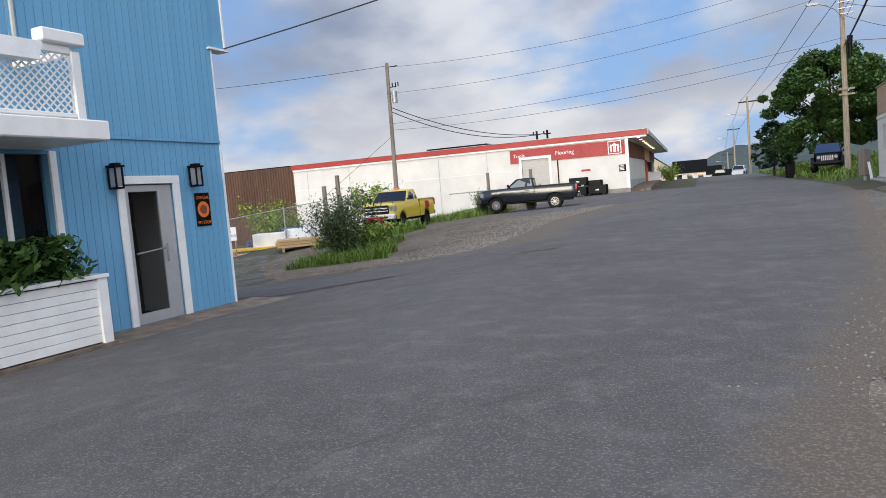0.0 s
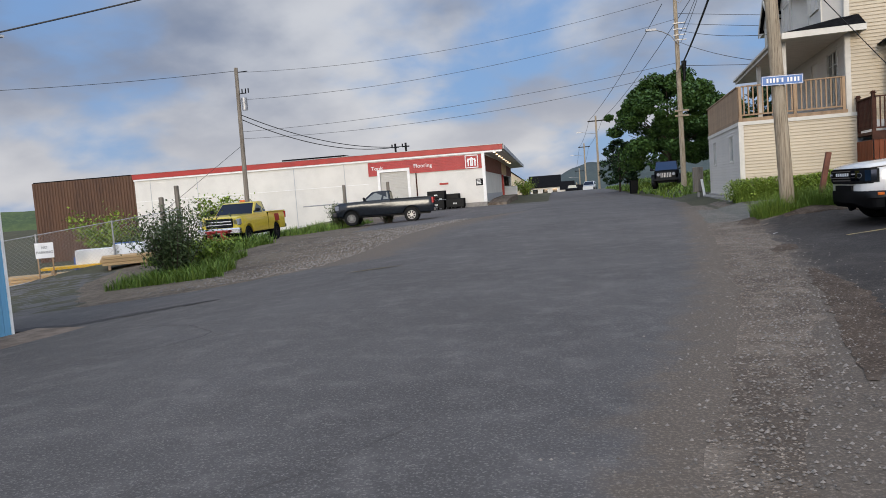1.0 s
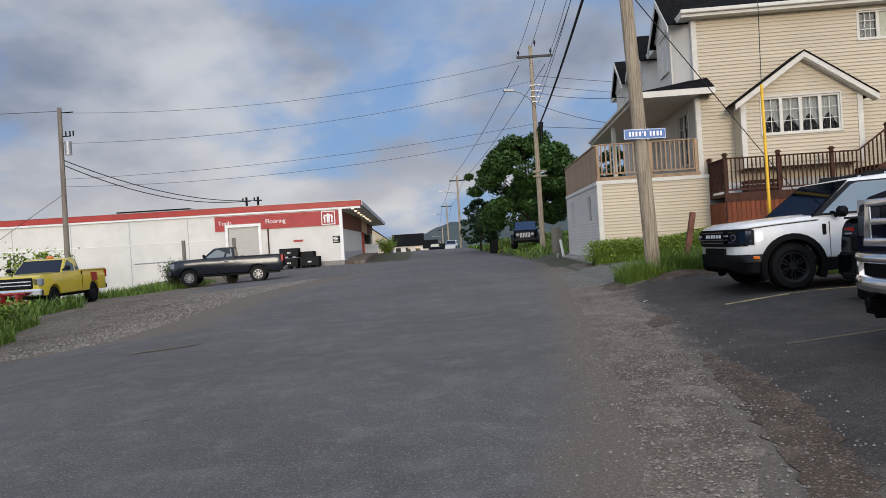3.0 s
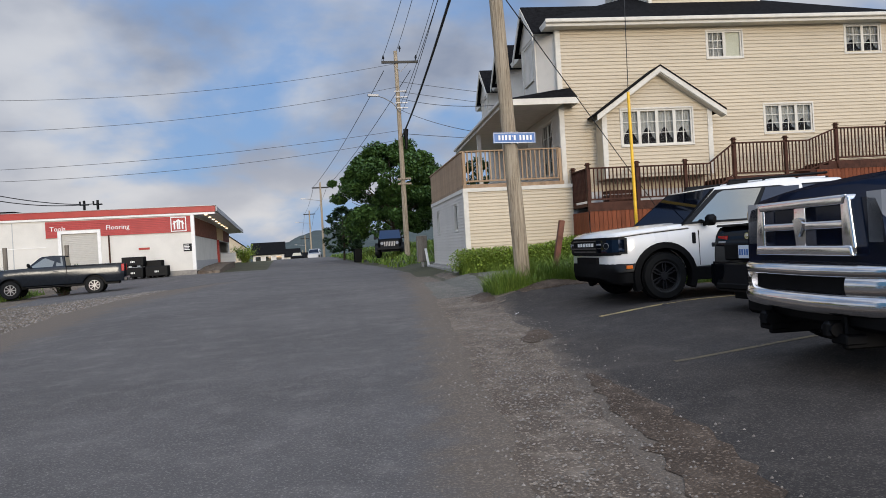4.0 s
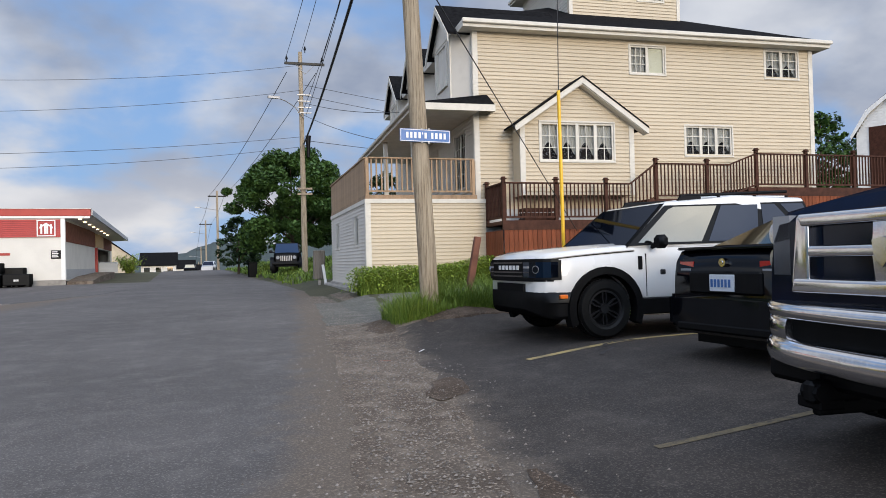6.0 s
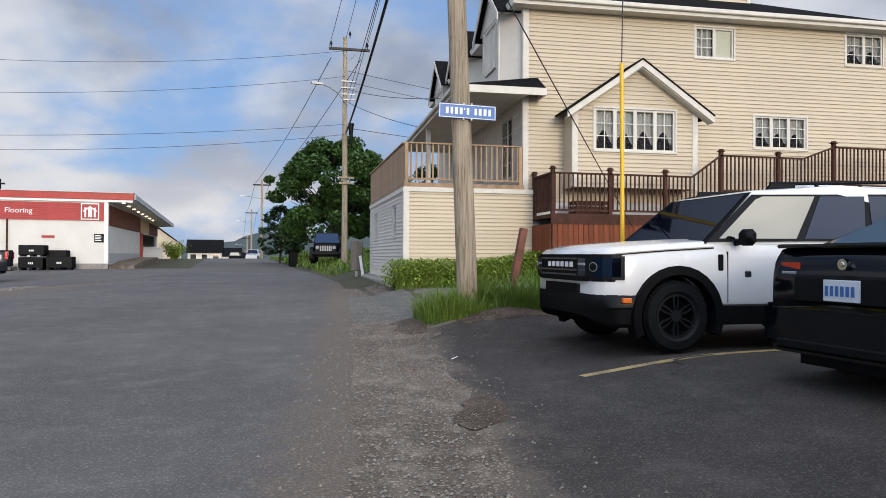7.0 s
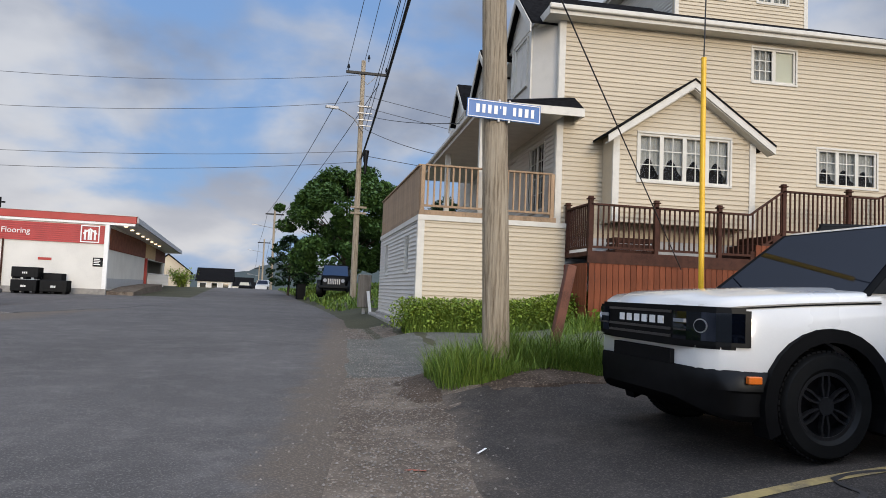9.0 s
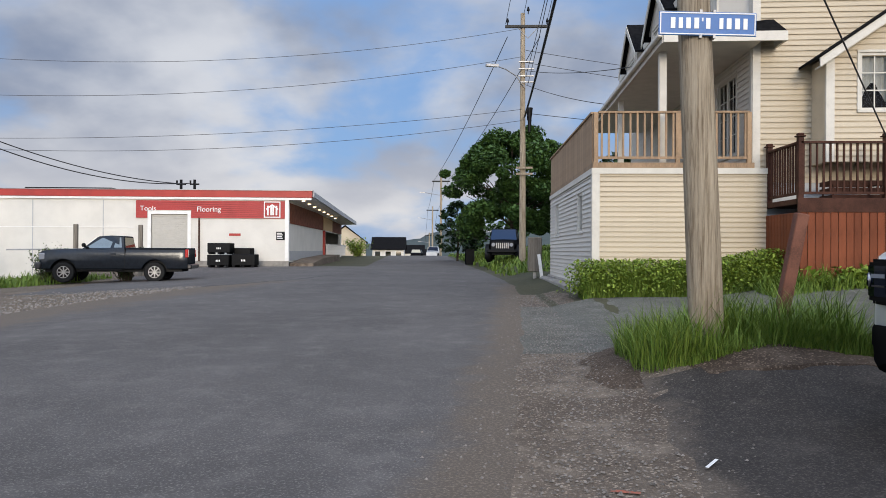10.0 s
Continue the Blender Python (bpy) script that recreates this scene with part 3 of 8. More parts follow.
def build_house():
    house = thing("house", pose(HX0, HY0, 0, 0, 0, -2) @ pose(-HX0, -HY0, 0), "three-storey cream vinyl-sided house with black shingle roof", "house")
    W = HX1 - HX0
    op = [(12.68 - HX0, 13.9 - HX0, 7.03, 7.92), (17.66 - HX0, 18.94 - HX0, 7.08, 8.02), (14.58 - HX0, 16.3 - HX0, 4.45, 5.4)]
    clad_wall("wall_front", house, pose(HX0, HY0, 0), W, 2.75, HZ, "siding", op)
    boxpart("foundation_wall", (HX0, HX1, HY0 - 0.01, HY0 + 0.2, 0.4, 2.75), "steel_clad", house, "pale corrugated metal skirting")
    boxpart("wall_back", (HX0, HX1, HY1 - 0.2, HY1, 0.4, HZ), "siding", house)
    boxpart("wall_far", (HX1 - 0.16, HX1, HY0 + 0.16, HY1, 0.4, HZ), "siding", house)
    # street side away from the sun: its cooler light is in the siding colour
    left = clad_wall("wall_side", house, pose(HX0, HY1, 0, 0, 0, -90), HY1 - HY0 - 0.16, 2.75, HZ, "siding_skygrey",
                     [(HY1 - 30.2, HY1 - 28.9, 3.5, 5.3), (HY1 - 32.6, HY1 - 31.6, 3.2, 5.25)])
    window(house, pose(HX0, 30.2, 3.5, 0, 0, -90), 1.3, 1.8, 2, 4, 2)
    boxpart("door", (HX0 + 0.03, HX0 + 0.08, 31.62, 32.58, 3.2, 5.25), "trim", house, "white panelled door")
    window(house, pose(12.68, HY0, 7.03), 1.22, 0.89, 2, 3, 3, "left", blind_on=(1,), label="upper casement window with a drawn pale blind")
    window(house, pose(17.66, HY0, 7.08), 1.28, 0.94, 2, 3, 2, "swag")
    window(house, pose(14.58, HY0, 4.45), 1.72, 0.95, 3, 3, 2, "swag")
    for x in (HX0, HX1 - 0.11):
        boxpart("corner_trim", (x - 0.03, x + 0.13, HY0 - 0.04, HY0 + 0.02, 2.75, HZ), "trim", house)
    boxpart("corner_trim", (HX0 - 0.04, HX0 - 0.005, HY0, HY0 + 0.13, 2.75, HZ), "trim", house)
    # hip roof
    o = 0.42
    bm = bm_new()
    e = [(HX0 - o, HY0 - o), (HX1 + o, HY0 - o), (HX1 + o, HY1 + o), (HX0 - o, HY1 + o)]
    rz, ey = 11.6, (HY0 + HY1) / 2
    lo = [bm.verts.new((*p, HZ + 0.22)) for p in e]
    r0, r1 = bm.verts.new((HX0 - o + 6.5, ey, rz)), bm.verts.new((HX1 + o - 6.0, ey, rz))
    for f in ((lo[0], lo[1], r1, r0), (lo[1], lo[2], r1), (lo[2], lo[3], r0, r1), (lo[3], lo[0], r0), lo[::-1]):
        bm.faces.new(f)
    roof = part("roof", bm, "shingle", house, "black asphalt shingle hip roof")
    bm = bm_new()
    box(bm, e[0][0], e[1][0], e[0][1], e[0][1] + 0.05, HZ + 0.0, HZ + 0.215)
    box(bm, e[0][0] - 0.03, e[1][0] + 0.03, e[0][1] - 0.1, e[0][1] - 0.002, HZ + 0.1, HZ + 0.225, bevel=0.02)
    box(bm, e[0][0], e[0][0] + 0.05, e[0][1] + 0.05, e[3][1], HZ, HZ + 0.215)
    box(bm, e[1][0] - 0.05, e[1][0], e[0][1] + 0.05, e[3][1], HZ, HZ + 0.215)
    part("fascia", bm, "trim", house, "white fascia and gutter")
    bm = bm_new()
    box(bm, e[0][0] + 0.05, e[1][0] - 0.05, e[0][1] + 0.05, HY0, HZ, HZ + 0.02)
    box(bm, e[0][0] + 0.05, HX0, HY0, e[3][1], HZ, HZ + 0.02)
    part("soffit", bm, "trim", house)
    # tower on the roof
    tx0, tx1, ty, tz0, tz1 = 12.1, 16.5, 31.0, 9.6, 11.95
    clad_wall("tower_wall", house, pose(tx0, ty, 0), tx1 - tx0, tz0, tz1, "siding", [(0.62, 1.6, 10.58, 11.4), (2.72, 3.74, 10.62, 11.46)])
    clad_wall("tower_side", house, pose(tx0, ty + 4.5, 0, 0, 0, -90), 4.5 - 0.16, tz0 - 1.0, tz1, "siding_skygrey")
    boxpart("tower_back", (tx0 + 0.16, tx1, ty + 4.34, ty + 4.5, tz0, tz1), "siding", house)
    boxpart("tower_far", (tx1 - 0.16, tx1, ty + 0.16, ty + 4.34, tz0, tz1), "siding", house)
    window(house, pose(tx0 + 0.62, ty, 10.58), 0.98, 0.82, 2, 3, 2, "full")
    window(house, pose(tx0 + 2.72, ty, 10.62), 1.02, 0.84, 2, 3, 2, "full")
    for x in (tx0 - 0.03, tx1 - 0.1):
        boxpart("corner_trim", (x, x + 0.13, ty - 0.04, ty + 0.01, tz0, tz1), "trim", house)
    bm = bm_new()
    q = [bm.verts.new(p) for p in ((tx0 - 0.45, ty - 0.45, tz1 + 0.2), (tx1 + 0.45, ty - 0.45, tz1 + 0.2), (tx1 + 0.45, ty + 4.95, tz1 + 0.2), (tx0 - 0.45, ty + 4.95, tz1 + 0.2), (tx0 + 2.2, ty + 2.25, tz1 + 1.0))]
    for f in ((0, 1, 4), (1, 2, 4), (2, 3, 4), (3, 0, 4), (3, 2, 1, 0)):
        bm.faces.new([q[i] for i in f])
    part("tower_roof", bm, "shingle", house)
    bm = bm_new()
    box(bm, tx0 - 0.45, tx1 + 0.45, ty - 0.45, ty + 4.95, tz1, tz1 + 0.07)
    box(bm, tx0 - 0.52, tx1 + 0.52, ty - 0.52, ty + 5.02, tz1 + 0.07, tz1 + 0.195, bevel=0.02)
    part("tower_fascia", bm, "trim", house, "white eave and gutter")
    # gabled bay on the front
    bx0, bx1, by, bz0, bz1 = 8.67, 12.3, 27.2, 3.1, 5.2
    ax, az = 10.55, 6.62
    bw = bx1 - bx0
    clad_wall("bay_wall", house, pose(bx0, by, 0), bw, bz0, bz1, "siding", [(0.62, 2.98, 4.12, 5.26)], thick=0.14)
    def gable(z):
        if z is None:
            return [(0, bz1), (bw, bz1), (ax - bx0, az - 0.1)]
        k = min(1, max(0, (z - bz1) / (az - 0.1 - bz1)))
        return ((ax - bx0) * k, bw + (ax - bx0 - bw) * k)
    clad_wall("bay_gable", house, pose(bx0, by, 0), bw, bz1, az - 0.15, "siding", [(0.62, 2.98, 4.12, 5.26)], thick=0.1, clip=gable)
    for x in (bx0, bx1 - 0.14):
        bm = bm_new()
        box(bm, x, x + 0.14, by + 0.14, HY0 - 0.005, bz0, bz1)
        part("bay_cheek", bm, "siding", house)
    for x in (bx0 - 0.03, bx1 - 0.13):
        boxpart("corner_trim", (x, x + 0.16, by - 0.045, by + 0.02, bz0, bz1), "trim", house)
    window(house, pose(bx0 + 0.62, by - 0.012, 4.12), 2.36, 1.14, 4, 3, 2, "swag")
    for s in (-1, 1):
        bm = bm_new()
        ex = ax + s * 2.14
        ez = az - 2.14 * (az - 5.18) / 2.1
        prism(bm, [(ax, az), (ex, ez), (ex, ez - 0.05), (ax, az - 0.05)], 1, by - 0.33, HY0 - 0.02)
        part("bay_roof", bm, "shingle", house)
        bm = bm_new()
        prism(bm, [(ax, az - 0.05), (ex, ez - 0.05), (ex, ez - 0.23), (ax, az - 0.23)], 1, by - 0.31, by - 0.27)
        prism(bm, [(ax, az - 0.24), (ex - s * 0.03, ez - 0.2), (ex - s * 0.03, ez - 0.225), (ax, az - 0.26)], 1, by - 0.27, by - 0.005)
        part("barge_board", bm, "trim", house)
    # oriels with gables on the street side
    for i, yc in enumerate((29.6, 34.2, 38.3)):
        d, hw, z0, z1, zp = 0.5, 1.1, 5.95, 8.15, 9.3
        bm = bm_new()
        prism(bm, [(HX0, yc - hw - 0.45), (HX0 - d, yc - hw + 0.15), (HX0 - d, yc + hw - 0.15), (HX0, yc + hw + 0.45)], 2, z0, z1)
        oriel = part("oriel", bm, "siding_skygrey", house, "projecting bay with gable")
        win = window(house, pose(HX0 - d - 0.012, yc + 0.55, 6.75, 0, 0, -90), 1.1, 1.25, 2, 0, 2, "full")
        for s in (-1, 1):
            boxpart("corner_trim", (HX0 - d - 0.03, HX0 - d + 0.06, yc + s * (hw - 0.2) - 0.06, yc + s * (hw - 0.2) + 0.06, z0, z1), "trim", house)
        bm = bm_new()
        prism(bm, [(yc - hw - 0.3, z1), (yc + hw + 0.3, z1), (yc, zp)], 0, HX0 - d - 0.02, HX0 + 3.0)
        part("gable_wall", bm, "siding_skygrey", house)
        for s in (-1, 1):
            bm = bm_new()
            ye = yc + s * (hw + 0.42)
            prism(bm, [(yc, zp + 0.12), (ye, z1 - 0.06), (ye, z1 - 0.13), (yc, zp + 0.03)], 0, HX0 - d - 0.2, HX0 + 3.2)
            part("gable_roof", bm, "shingle", house)
            bm = bm_new()
            prism(bm, [(yc, zp + 0.06), (ye, z1 - 0.12), (ye, z1 - 0.34), (yc, zp - 0.16)], 0, HX0 - d - 0.235, HX0 - d - 0.205)
            part("barge_board", bm, "trim", house)
    # porch roof over the deck
    px, py0, py1 = 5.5, 27.3, 38.5
    bm = bm_new()
    v = [bm.verts.new(p) for p in ((px, py0, 5.76), (7.95, py0, 5.76), (7.95, py1, 5.76), (px, py1, 5.76), (HX0 - 0.1, py0 + 0.95, 6.2), (HX0 + 0.4, py0 + 0.62, 6.2), (HX0 + 0.4, py1, 6.2), (HX0 - 0.1, py1, 6.2))]
    for f in ((0, 1, 5, 4), (0, 4, 7, 3), (1, 2, 6, 5), (4, 5, 6, 7), (3, 7, 6, 2), (0, 3, 2, 1)):
        bm.faces.new([v[i] for i in f])
    part("porch_roof", bm, "shingle", house)
    bm = bm_new()
    box(bm, px, 7.95, py0 - 0.03, py0 + 0.03, 5.56, 5.755)
    box(bm, px - 0.02, px + 0.04, py0 + 0.03, py1, 5.56, 5.755)
    box(bm, 7.89, 7.95, py0 + 0.03, HY0 - 0.05, 5.56, 5.755)
    box(bm, px - 0.12, px - 0.025, py0 - 0.03, py1, 5.66, 5.77, bevel=0.02)
    part("porch_fascia", bm, "trim", house, "white fascia with gutter")
    boxpart("porch_ceiling", (px + 0.04, HX0 - 0.03, py0 + 0.03, py1, 5.58, 5.61), "trim", house)
    boxpart("porch_post", (5.6, 5.75, 28.05, 28.2, 3.2, 5.58), "trim", house)
    boxpart("porch_post", (5.6, 5.75, 33.0, 33.15, 3.2, 5.58), "trim", house)
    return house


M["steel_clad"] = material("pale_metal_skirting", (0.42, 0.44, 0.46), 0.5, metal=0.2, vary=0.1, scale=2, bump=0.1)
build_house()


def build_annex():
    x0, x1, y0, y1, z0, z1 = 4.15, 7.72, 27.75, 35.4, 0.66, 2.92
    an = thing("garage_annex", pose(0, 0, 0), "cream-sided garage annex with a railed wooden deck on top", "annex")
    clad_wall("wall_front", an, pose(x0, y0, 0), x1 - x0, z0, z1, "siding", pitch=0.105)
    clad_wall("wall_side", an, pose(x0, y1, 0, 0, 0, -90), y1 - y0 - 0.16, z0 - 0.1, z1, "siding_skygrey", [(35.4 - 29.75, 35.4 - 29.1, 1.75, 2.65), (35.4 - 33.9, 35.4 - 33.3, 1.75, 2.65)], pitch=0.105)
    window(an, pose(x0, 29.75, 1.75, 0, 0, -90), 0.65, 0.9, 1, 0, 2, "full")
    window(an, pose(x0, 33.9, 1.75, 0, 0, -90), 0.6, 0.9, 1, 0, 2, "full")
    boxpart("wall_back", (x0, x1, y1 - 0.16, y1 - 0.005, z0, z1), "siding", an)
    boxpart("wall_inner", (x1 - 0.15, x1 - 0.005, y0 + 0.16, y1 - 0.16, z0, z1), "siding", an)
    boxpart("metal_flashing", (x1, x1 + 0.22, y0 + 0.03, y0 + 0.09, 1.0, 2.75), "steel_clad", an, "grey metal strip")
    boxpart("foundation", (x0 - 0.06, x1, y0 - 0.03, y1 + 0.4, -0.1, z0 - 0.101), "concrete", an, "rough concrete footing", 0.03)
    boxpart("foundation_ledge", (x0 - 0.3, x0 - 0.06, y0 + 0.6, y1 + 0.6, -0.1, 0.5), "concrete", an, "", 0.04)
    for b in ((x0 - 0.035, x0 + 0.12, y0 - 0.04, y0 + 0.015, z0, z1), (x0 - 0.04, x0 - 0.002, y0 + 0.016, y0 + 0.14, z0, z1)):
        boxpart("corner_trim", b, "trim", an)
    boxpart("footing_front", (x0, x1, y0 - 0.02, y0 + 0.1, z0 - 0.1, z0 - 0.001), "concrete", an)
    boxpart("band", (x0 - 0.05, x1, y0 - 0.05, y0 + 0.1, z1, z1 + 0.12), "trim", an)
    boxpart("band", (x0 - 0.05, x0 + 0.1, y0 + 0.1, y1, z1, z1 + 0.12), "trim", an)
    boxpart("deck_floor", (x0 - 0.02, x1 - 0.25, y0, y1, z1 + 0.12, z1 + 0.24), "greywood", an, "weathered deck boards")
    dz = z1 + 0.24
    for i, x in enumerate((x0 + 0.05, x0 + 1.75, x1 - 0.35)):
        deck_post(an, x, y0 + 0.05, dz - 0.12, 4.22, "greywood", False, 0.045)
    rail(an, (x0 + 0.1, y0 + 0.05), (x1 - 0.35, y0 + 0.05), dz, dz, 1.08, "greywood", 0.15, 0.04)
    bm = bm_new()
    box(bm, 0, 0.135, -0.012, 0.012, dz - 0.05, 4.2)
    first = part("rail_board", bm, "greywood", an)
    n = int((y1 - y0) / 0.15)
    for i in range(n):
        mm = pose(x0 + 0.0, y0 + 0.12 + i * 0.15, 0, 0, 0, 90)
        if i == 0:
            first.matrix_basis = mm
        else:
            share("rail_board", first, an, mm)
    boxpart("top_rail", (x0 - 0.05, x0 + 0.06, y0 + 0.1, y1, 4.2, 4.24), "greywood", an)


build_annex()


def build_deck():
    y0, y1 = 26.35, 27.86
    dk = thing("front_deck", pose(0, 0, 0), "brown-stained wooden deck with stepped railing along the house", "deck")
    levels = [(7.72, 11.75, 2.31), (12.62, 15.2, 2.92), (16.2, 27.0, 3.28)]
    for a, b, z in levels:
        boxpart("deck_floor", (a, b, y0, y1, z - 0.1, z), "railbrown", dk)
        boxpart("rim_board", (a - 0.02, b, y0 - 0.045, y0 - 0.002, z - 0.26, z + 0.01), "railbrown", dk)
    for (a0, a, za), (b, b1, zb) in zip(levels, levels[1:]):
        n = 3
        for i in range(n):
            p, q = a + (b - a) * i / n, a + (b - a) * (i + 1) / n
            boxpart("step", (p, q + 0.02, y0, y1, za - 0.1, za + (zb - za) * (i + 1) / n), "railbrown", dk, bevel=0.01)
    bm = bm_new()
    box(bm, 0.003, 0.137, -0.02, 0.0, 0.0, 1.0, bevel=0.006)
    first = part("skirt_board", bm, "darkred", dk, "upright red-brown skirting board")
    k = 0
    x = 7.74
    while x < 26.8:
        top = max((z for a, b, z in levels if a - 0.9 <= x), default=2.31) - 0.26
        lo = ground_z(x, y0) - 0.15
        mm = pose(x, y0 - 0.02, lo) @ Matrix.Diagonal((1, 1, top - lo, 1))
        if k == 0:
            first.matrix_basis = mm
        else:
            share("skirt_board", first, dk, mm)
        k += 1
        x += 0.142
    for i in range(10):
        lo = ground_z(7.72, y0 + i * 0.14) - 0.15
        share("skirt_board", first, dk, pose(7.72, y0 + 0.14 + i * 0.14, lo, 0, 0, -90) @ Matrix.Diagonal((1, 1, 2.05 - lo, 1)))
    posts = [(7.77, 2.31), (9.36, 2.31), (10.95, 2.31), (12.62, 2.92), (14.4, 2.92), (16.2, 3.28), (18.1, 3.28), (20.0, 3.28), (21.9, 3.28), (23.8, 3.28)]
    for x, z in posts:
        deck_post(dk, x, y0 + 0.03, z - 0.1, z + 1.16, "railbrown")
    deck_post(dk, 7.77, y1 - 0.12, 2.2, 3.47, "railbrown")
    rail(dk, (7.77, y0 + 0.03), (11.75, y0 + 0.03), 2.31, 2.31, 1.08, "railbrown")
    rail(dk, (11.75, y0 + 0.03), (12.62, y0 + 0.03), 2.31, 2.92, 1.08, "railbrown")
    rail(dk, (12.62, y0 + 0.03), (15.2, y0 + 0.03), 2.92, 2.92, 1.08, "railbrown")
    rail(dk, (15.2, y0 + 0.03), (16.2, y0 + 0.03), 2.92, 3.28, 1.08, "railbrown")
    rail(dk, (16.2, y0 + 0.03), (23.8, y0 + 0.03), 3.28, 3.28, 1.08, "railbrown")
    rail(dk, (7.77, y1 - 0.1), (7.77, y0 + 0.03), 2.31, 2.31, 1.08, "railbrown")
    cr = thing("crate", pose(9.1, 27.1, 2.312), "small dark slatted crate on the deck", "crate")
    boxpart("bottom", (-0.49, 0.49, -0.24, 0.24, 0, 0.02), "railbrown", cr)
    for z in (0.02, 0.16, 0.30):
        for b in ((-0.5, 0.5, -0.25, -0.22), (-0.5, 0.5, 0.22, 0.25), (-0.5, -0.47, -0.22, 0.22), (0.47, 0.5, -0.22, 0.22)):
            boxpart("slat", (*b, z, z + 0.09), "railbrown", cr)
    for x in (-0.455, 0.455):
        for y in (-0.205, 0.205):
            boxpart("corner_post", (x - 0.015, x + 0.015, y - 0.015, y + 0.015, 0.02, 0.39), "railbrown", cr)


build_deck()

# ---- the store ----
SX, SY, SA = -9.5, 55.67, 4.0


def store_text(words, u, z, size, store):
    cu = bpy.data.curves.new("lettering", "FONT")
    cu.body, cu.size, cu.extrude = words, size, 0.012
    tmp = bpy.data.objects.new("lettering", cu)
    scene.collection.objects.link(tmp)
    me = bpy.data.meshes.new_from_object(tmp.evaluated_get(bpy.context.evaluated_depsgraph_get()))
    bpy.data.objects.remove(tmp)
    me.materials.append(M["white"])
    o = new("lettering", me)
    o.parent = store
    o.matrix_basis = pose(u, -0.075, z, 90, 0, 0)
    o["label"] = "white raised lettering " + words


def build_store():
    """Local x runs from the street corner to the far end (negative), local y away from the viewer."""
    st = thing("hardware_store", pose(SX, SY, 0, 0, 0, SA), "long white hardware store with red fascia bands", "store")
    L, zb, zr, D = 29.4, 0.55, 4.9, 29.0
    bm = bm_new()
    wall_cells(bm, L, -2.2, 4.48, [(L - 8.3, L - 6.1, 0.75, 3.45)], 0.25)
    w = part("wall_front", bm, "whitewall", st)
    w.location = (-L, 0, 0)
    boxpart("foundation", (-9.0, 0.02, -0.05, 0.0, -0.6, 0.62), "concrete", st, "bare concrete footing")
    boxpart("roller_door", (-8.28, -6.12, 0.08, 0.12, 0.75, 3.44), "shutter", st, "pale roller shutter")
    bm = bm_new()
    for i in range(22):
        box(bm, -8.28, -6.12, 0.062, 0.08, 0.76 + i * 0.122, 0.86 + i * 0.122, bevel=0.01)
    part("shutter_slats", bm, "shutter", st)
    bm = bm_new()
    box(bm, -8.5, -8.3, -0.06, 0.0, 0.6, 3.66)
    box(bm, -6.1, -5.9, -0.06, 0.0, 0.6, 3.66)
    box(bm, -8.3, -6.1, -0.06, 0.0, 3.46, 3.66)
    part("door_frame", bm, "white", st)
    # red sign band of lapped boards
    for i in range(9):
        z = 3.22 + i * 0.119
        for a, b in (((-9.2, -0.22),) if z > 3.65 else ((-9.2, -8.52), (-5.88, -0.22))):
            bm = bm_new()
            prism(bm, [(-0.03, z), (-0.07, z + 0.004), (-0.045, z + 0.119), (-0.03, z + 0.119)], 0, a, b)
            part("sign_board", bm, "red", st)
    store_text("Tools", -8.95, 3.66, 0.42, st)
    store_text("Flooring", -5.55, 3.62, 0.44, st)
    bm = bm_new()
    c, h = -0.98, 0.5
    for b in ((c - h, c + h, 3.27, 3.33), (c - h, c + h, 4.2, 4.26), (c - h, c - h + 0.06, 3.33, 4.2), (c + h - 0.06, c + h, 3.33, 4.2)):
        box(bm, b[0], b[1], -0.1, -0.06, b[2], b[3])
    for x in (-0.26, -0.06, 0.06, 0.26):
        box(bm, c + x - 0.05, c + x + 0.05, -0.1, -0.06, 3.42, 4.0)
    prism(bm, [(c - 0.36, 3.84), (c, 4.1), (c + 0.36, 3.84), (c + 0.36, 3.74), (c, 4.0), (c - 0.36, 3.74)], 1, -0.104, -0.06)
    part("emblem", bm, "white", st, "white emblem of plain bars")
    # fascia, white strip under it
    boxpart("fascia", (-L - 0.1, 1.45, -0.16, 0.1, 4.5, 4.92), "red", st, "red metal fascia", 0.015)
    boxpart("fascia_cap", (-L - 0.12, 1.5, -0.19, 0.12, 4.92, 4.96), "steel", st)
    boxpart("white_strip", (-L, 1.4, -0.12, -0.005, 4.36, 4.495), "white", st)
    boxpart("corner_post", (-0.2, 0.03, -0.09, 0.2, 0.62, 4.35), "white", st)
    boxpart("corrugation", (-L, -9.25, -0.02, -0.003, 2.62, 2.66), "white", st)
    for i in range(5):
        boxpart("panel_seam", (-11.2 - i * 4.2, -11.15 - i * 4.2, -0.012, -0.001, -2.0, 4.3), "greyband", st)
    # canopy along the street side, shallower towards its end
    bm = bm_new()
    v = [bm.verts.new(p) for p in ((0, 0.1, 4.4), (1.45, 0.1, 4.5), (1.45, D, 3.95), (0, D, 3.9), (0, 0.1, 4.93), (1.5, 0.1, 4.93), (1.5, D, 4.25), (0, D, 4.93))]
    for f in ((3, 2, 1, 0), (4, 5, 6, 7), (0, 1, 5, 4), (1, 2, 6, 5), (2, 3, 7, 6), (3, 0, 4, 7)):
        bm.faces.new([v[i] for i in f])
    part("canopy", bm, "white", st, "white canopy over the street side")
    boxpart("canopy_edge", (1.46, 1.56, 0.0, D, 0, 0.32), "greyband", st).matrix_basis = pose(0, 0, 4.55, -1.25, 0, 0)
    bm = bm_new()
    for i in range(8):
        y = 1.2 + i * 2.4
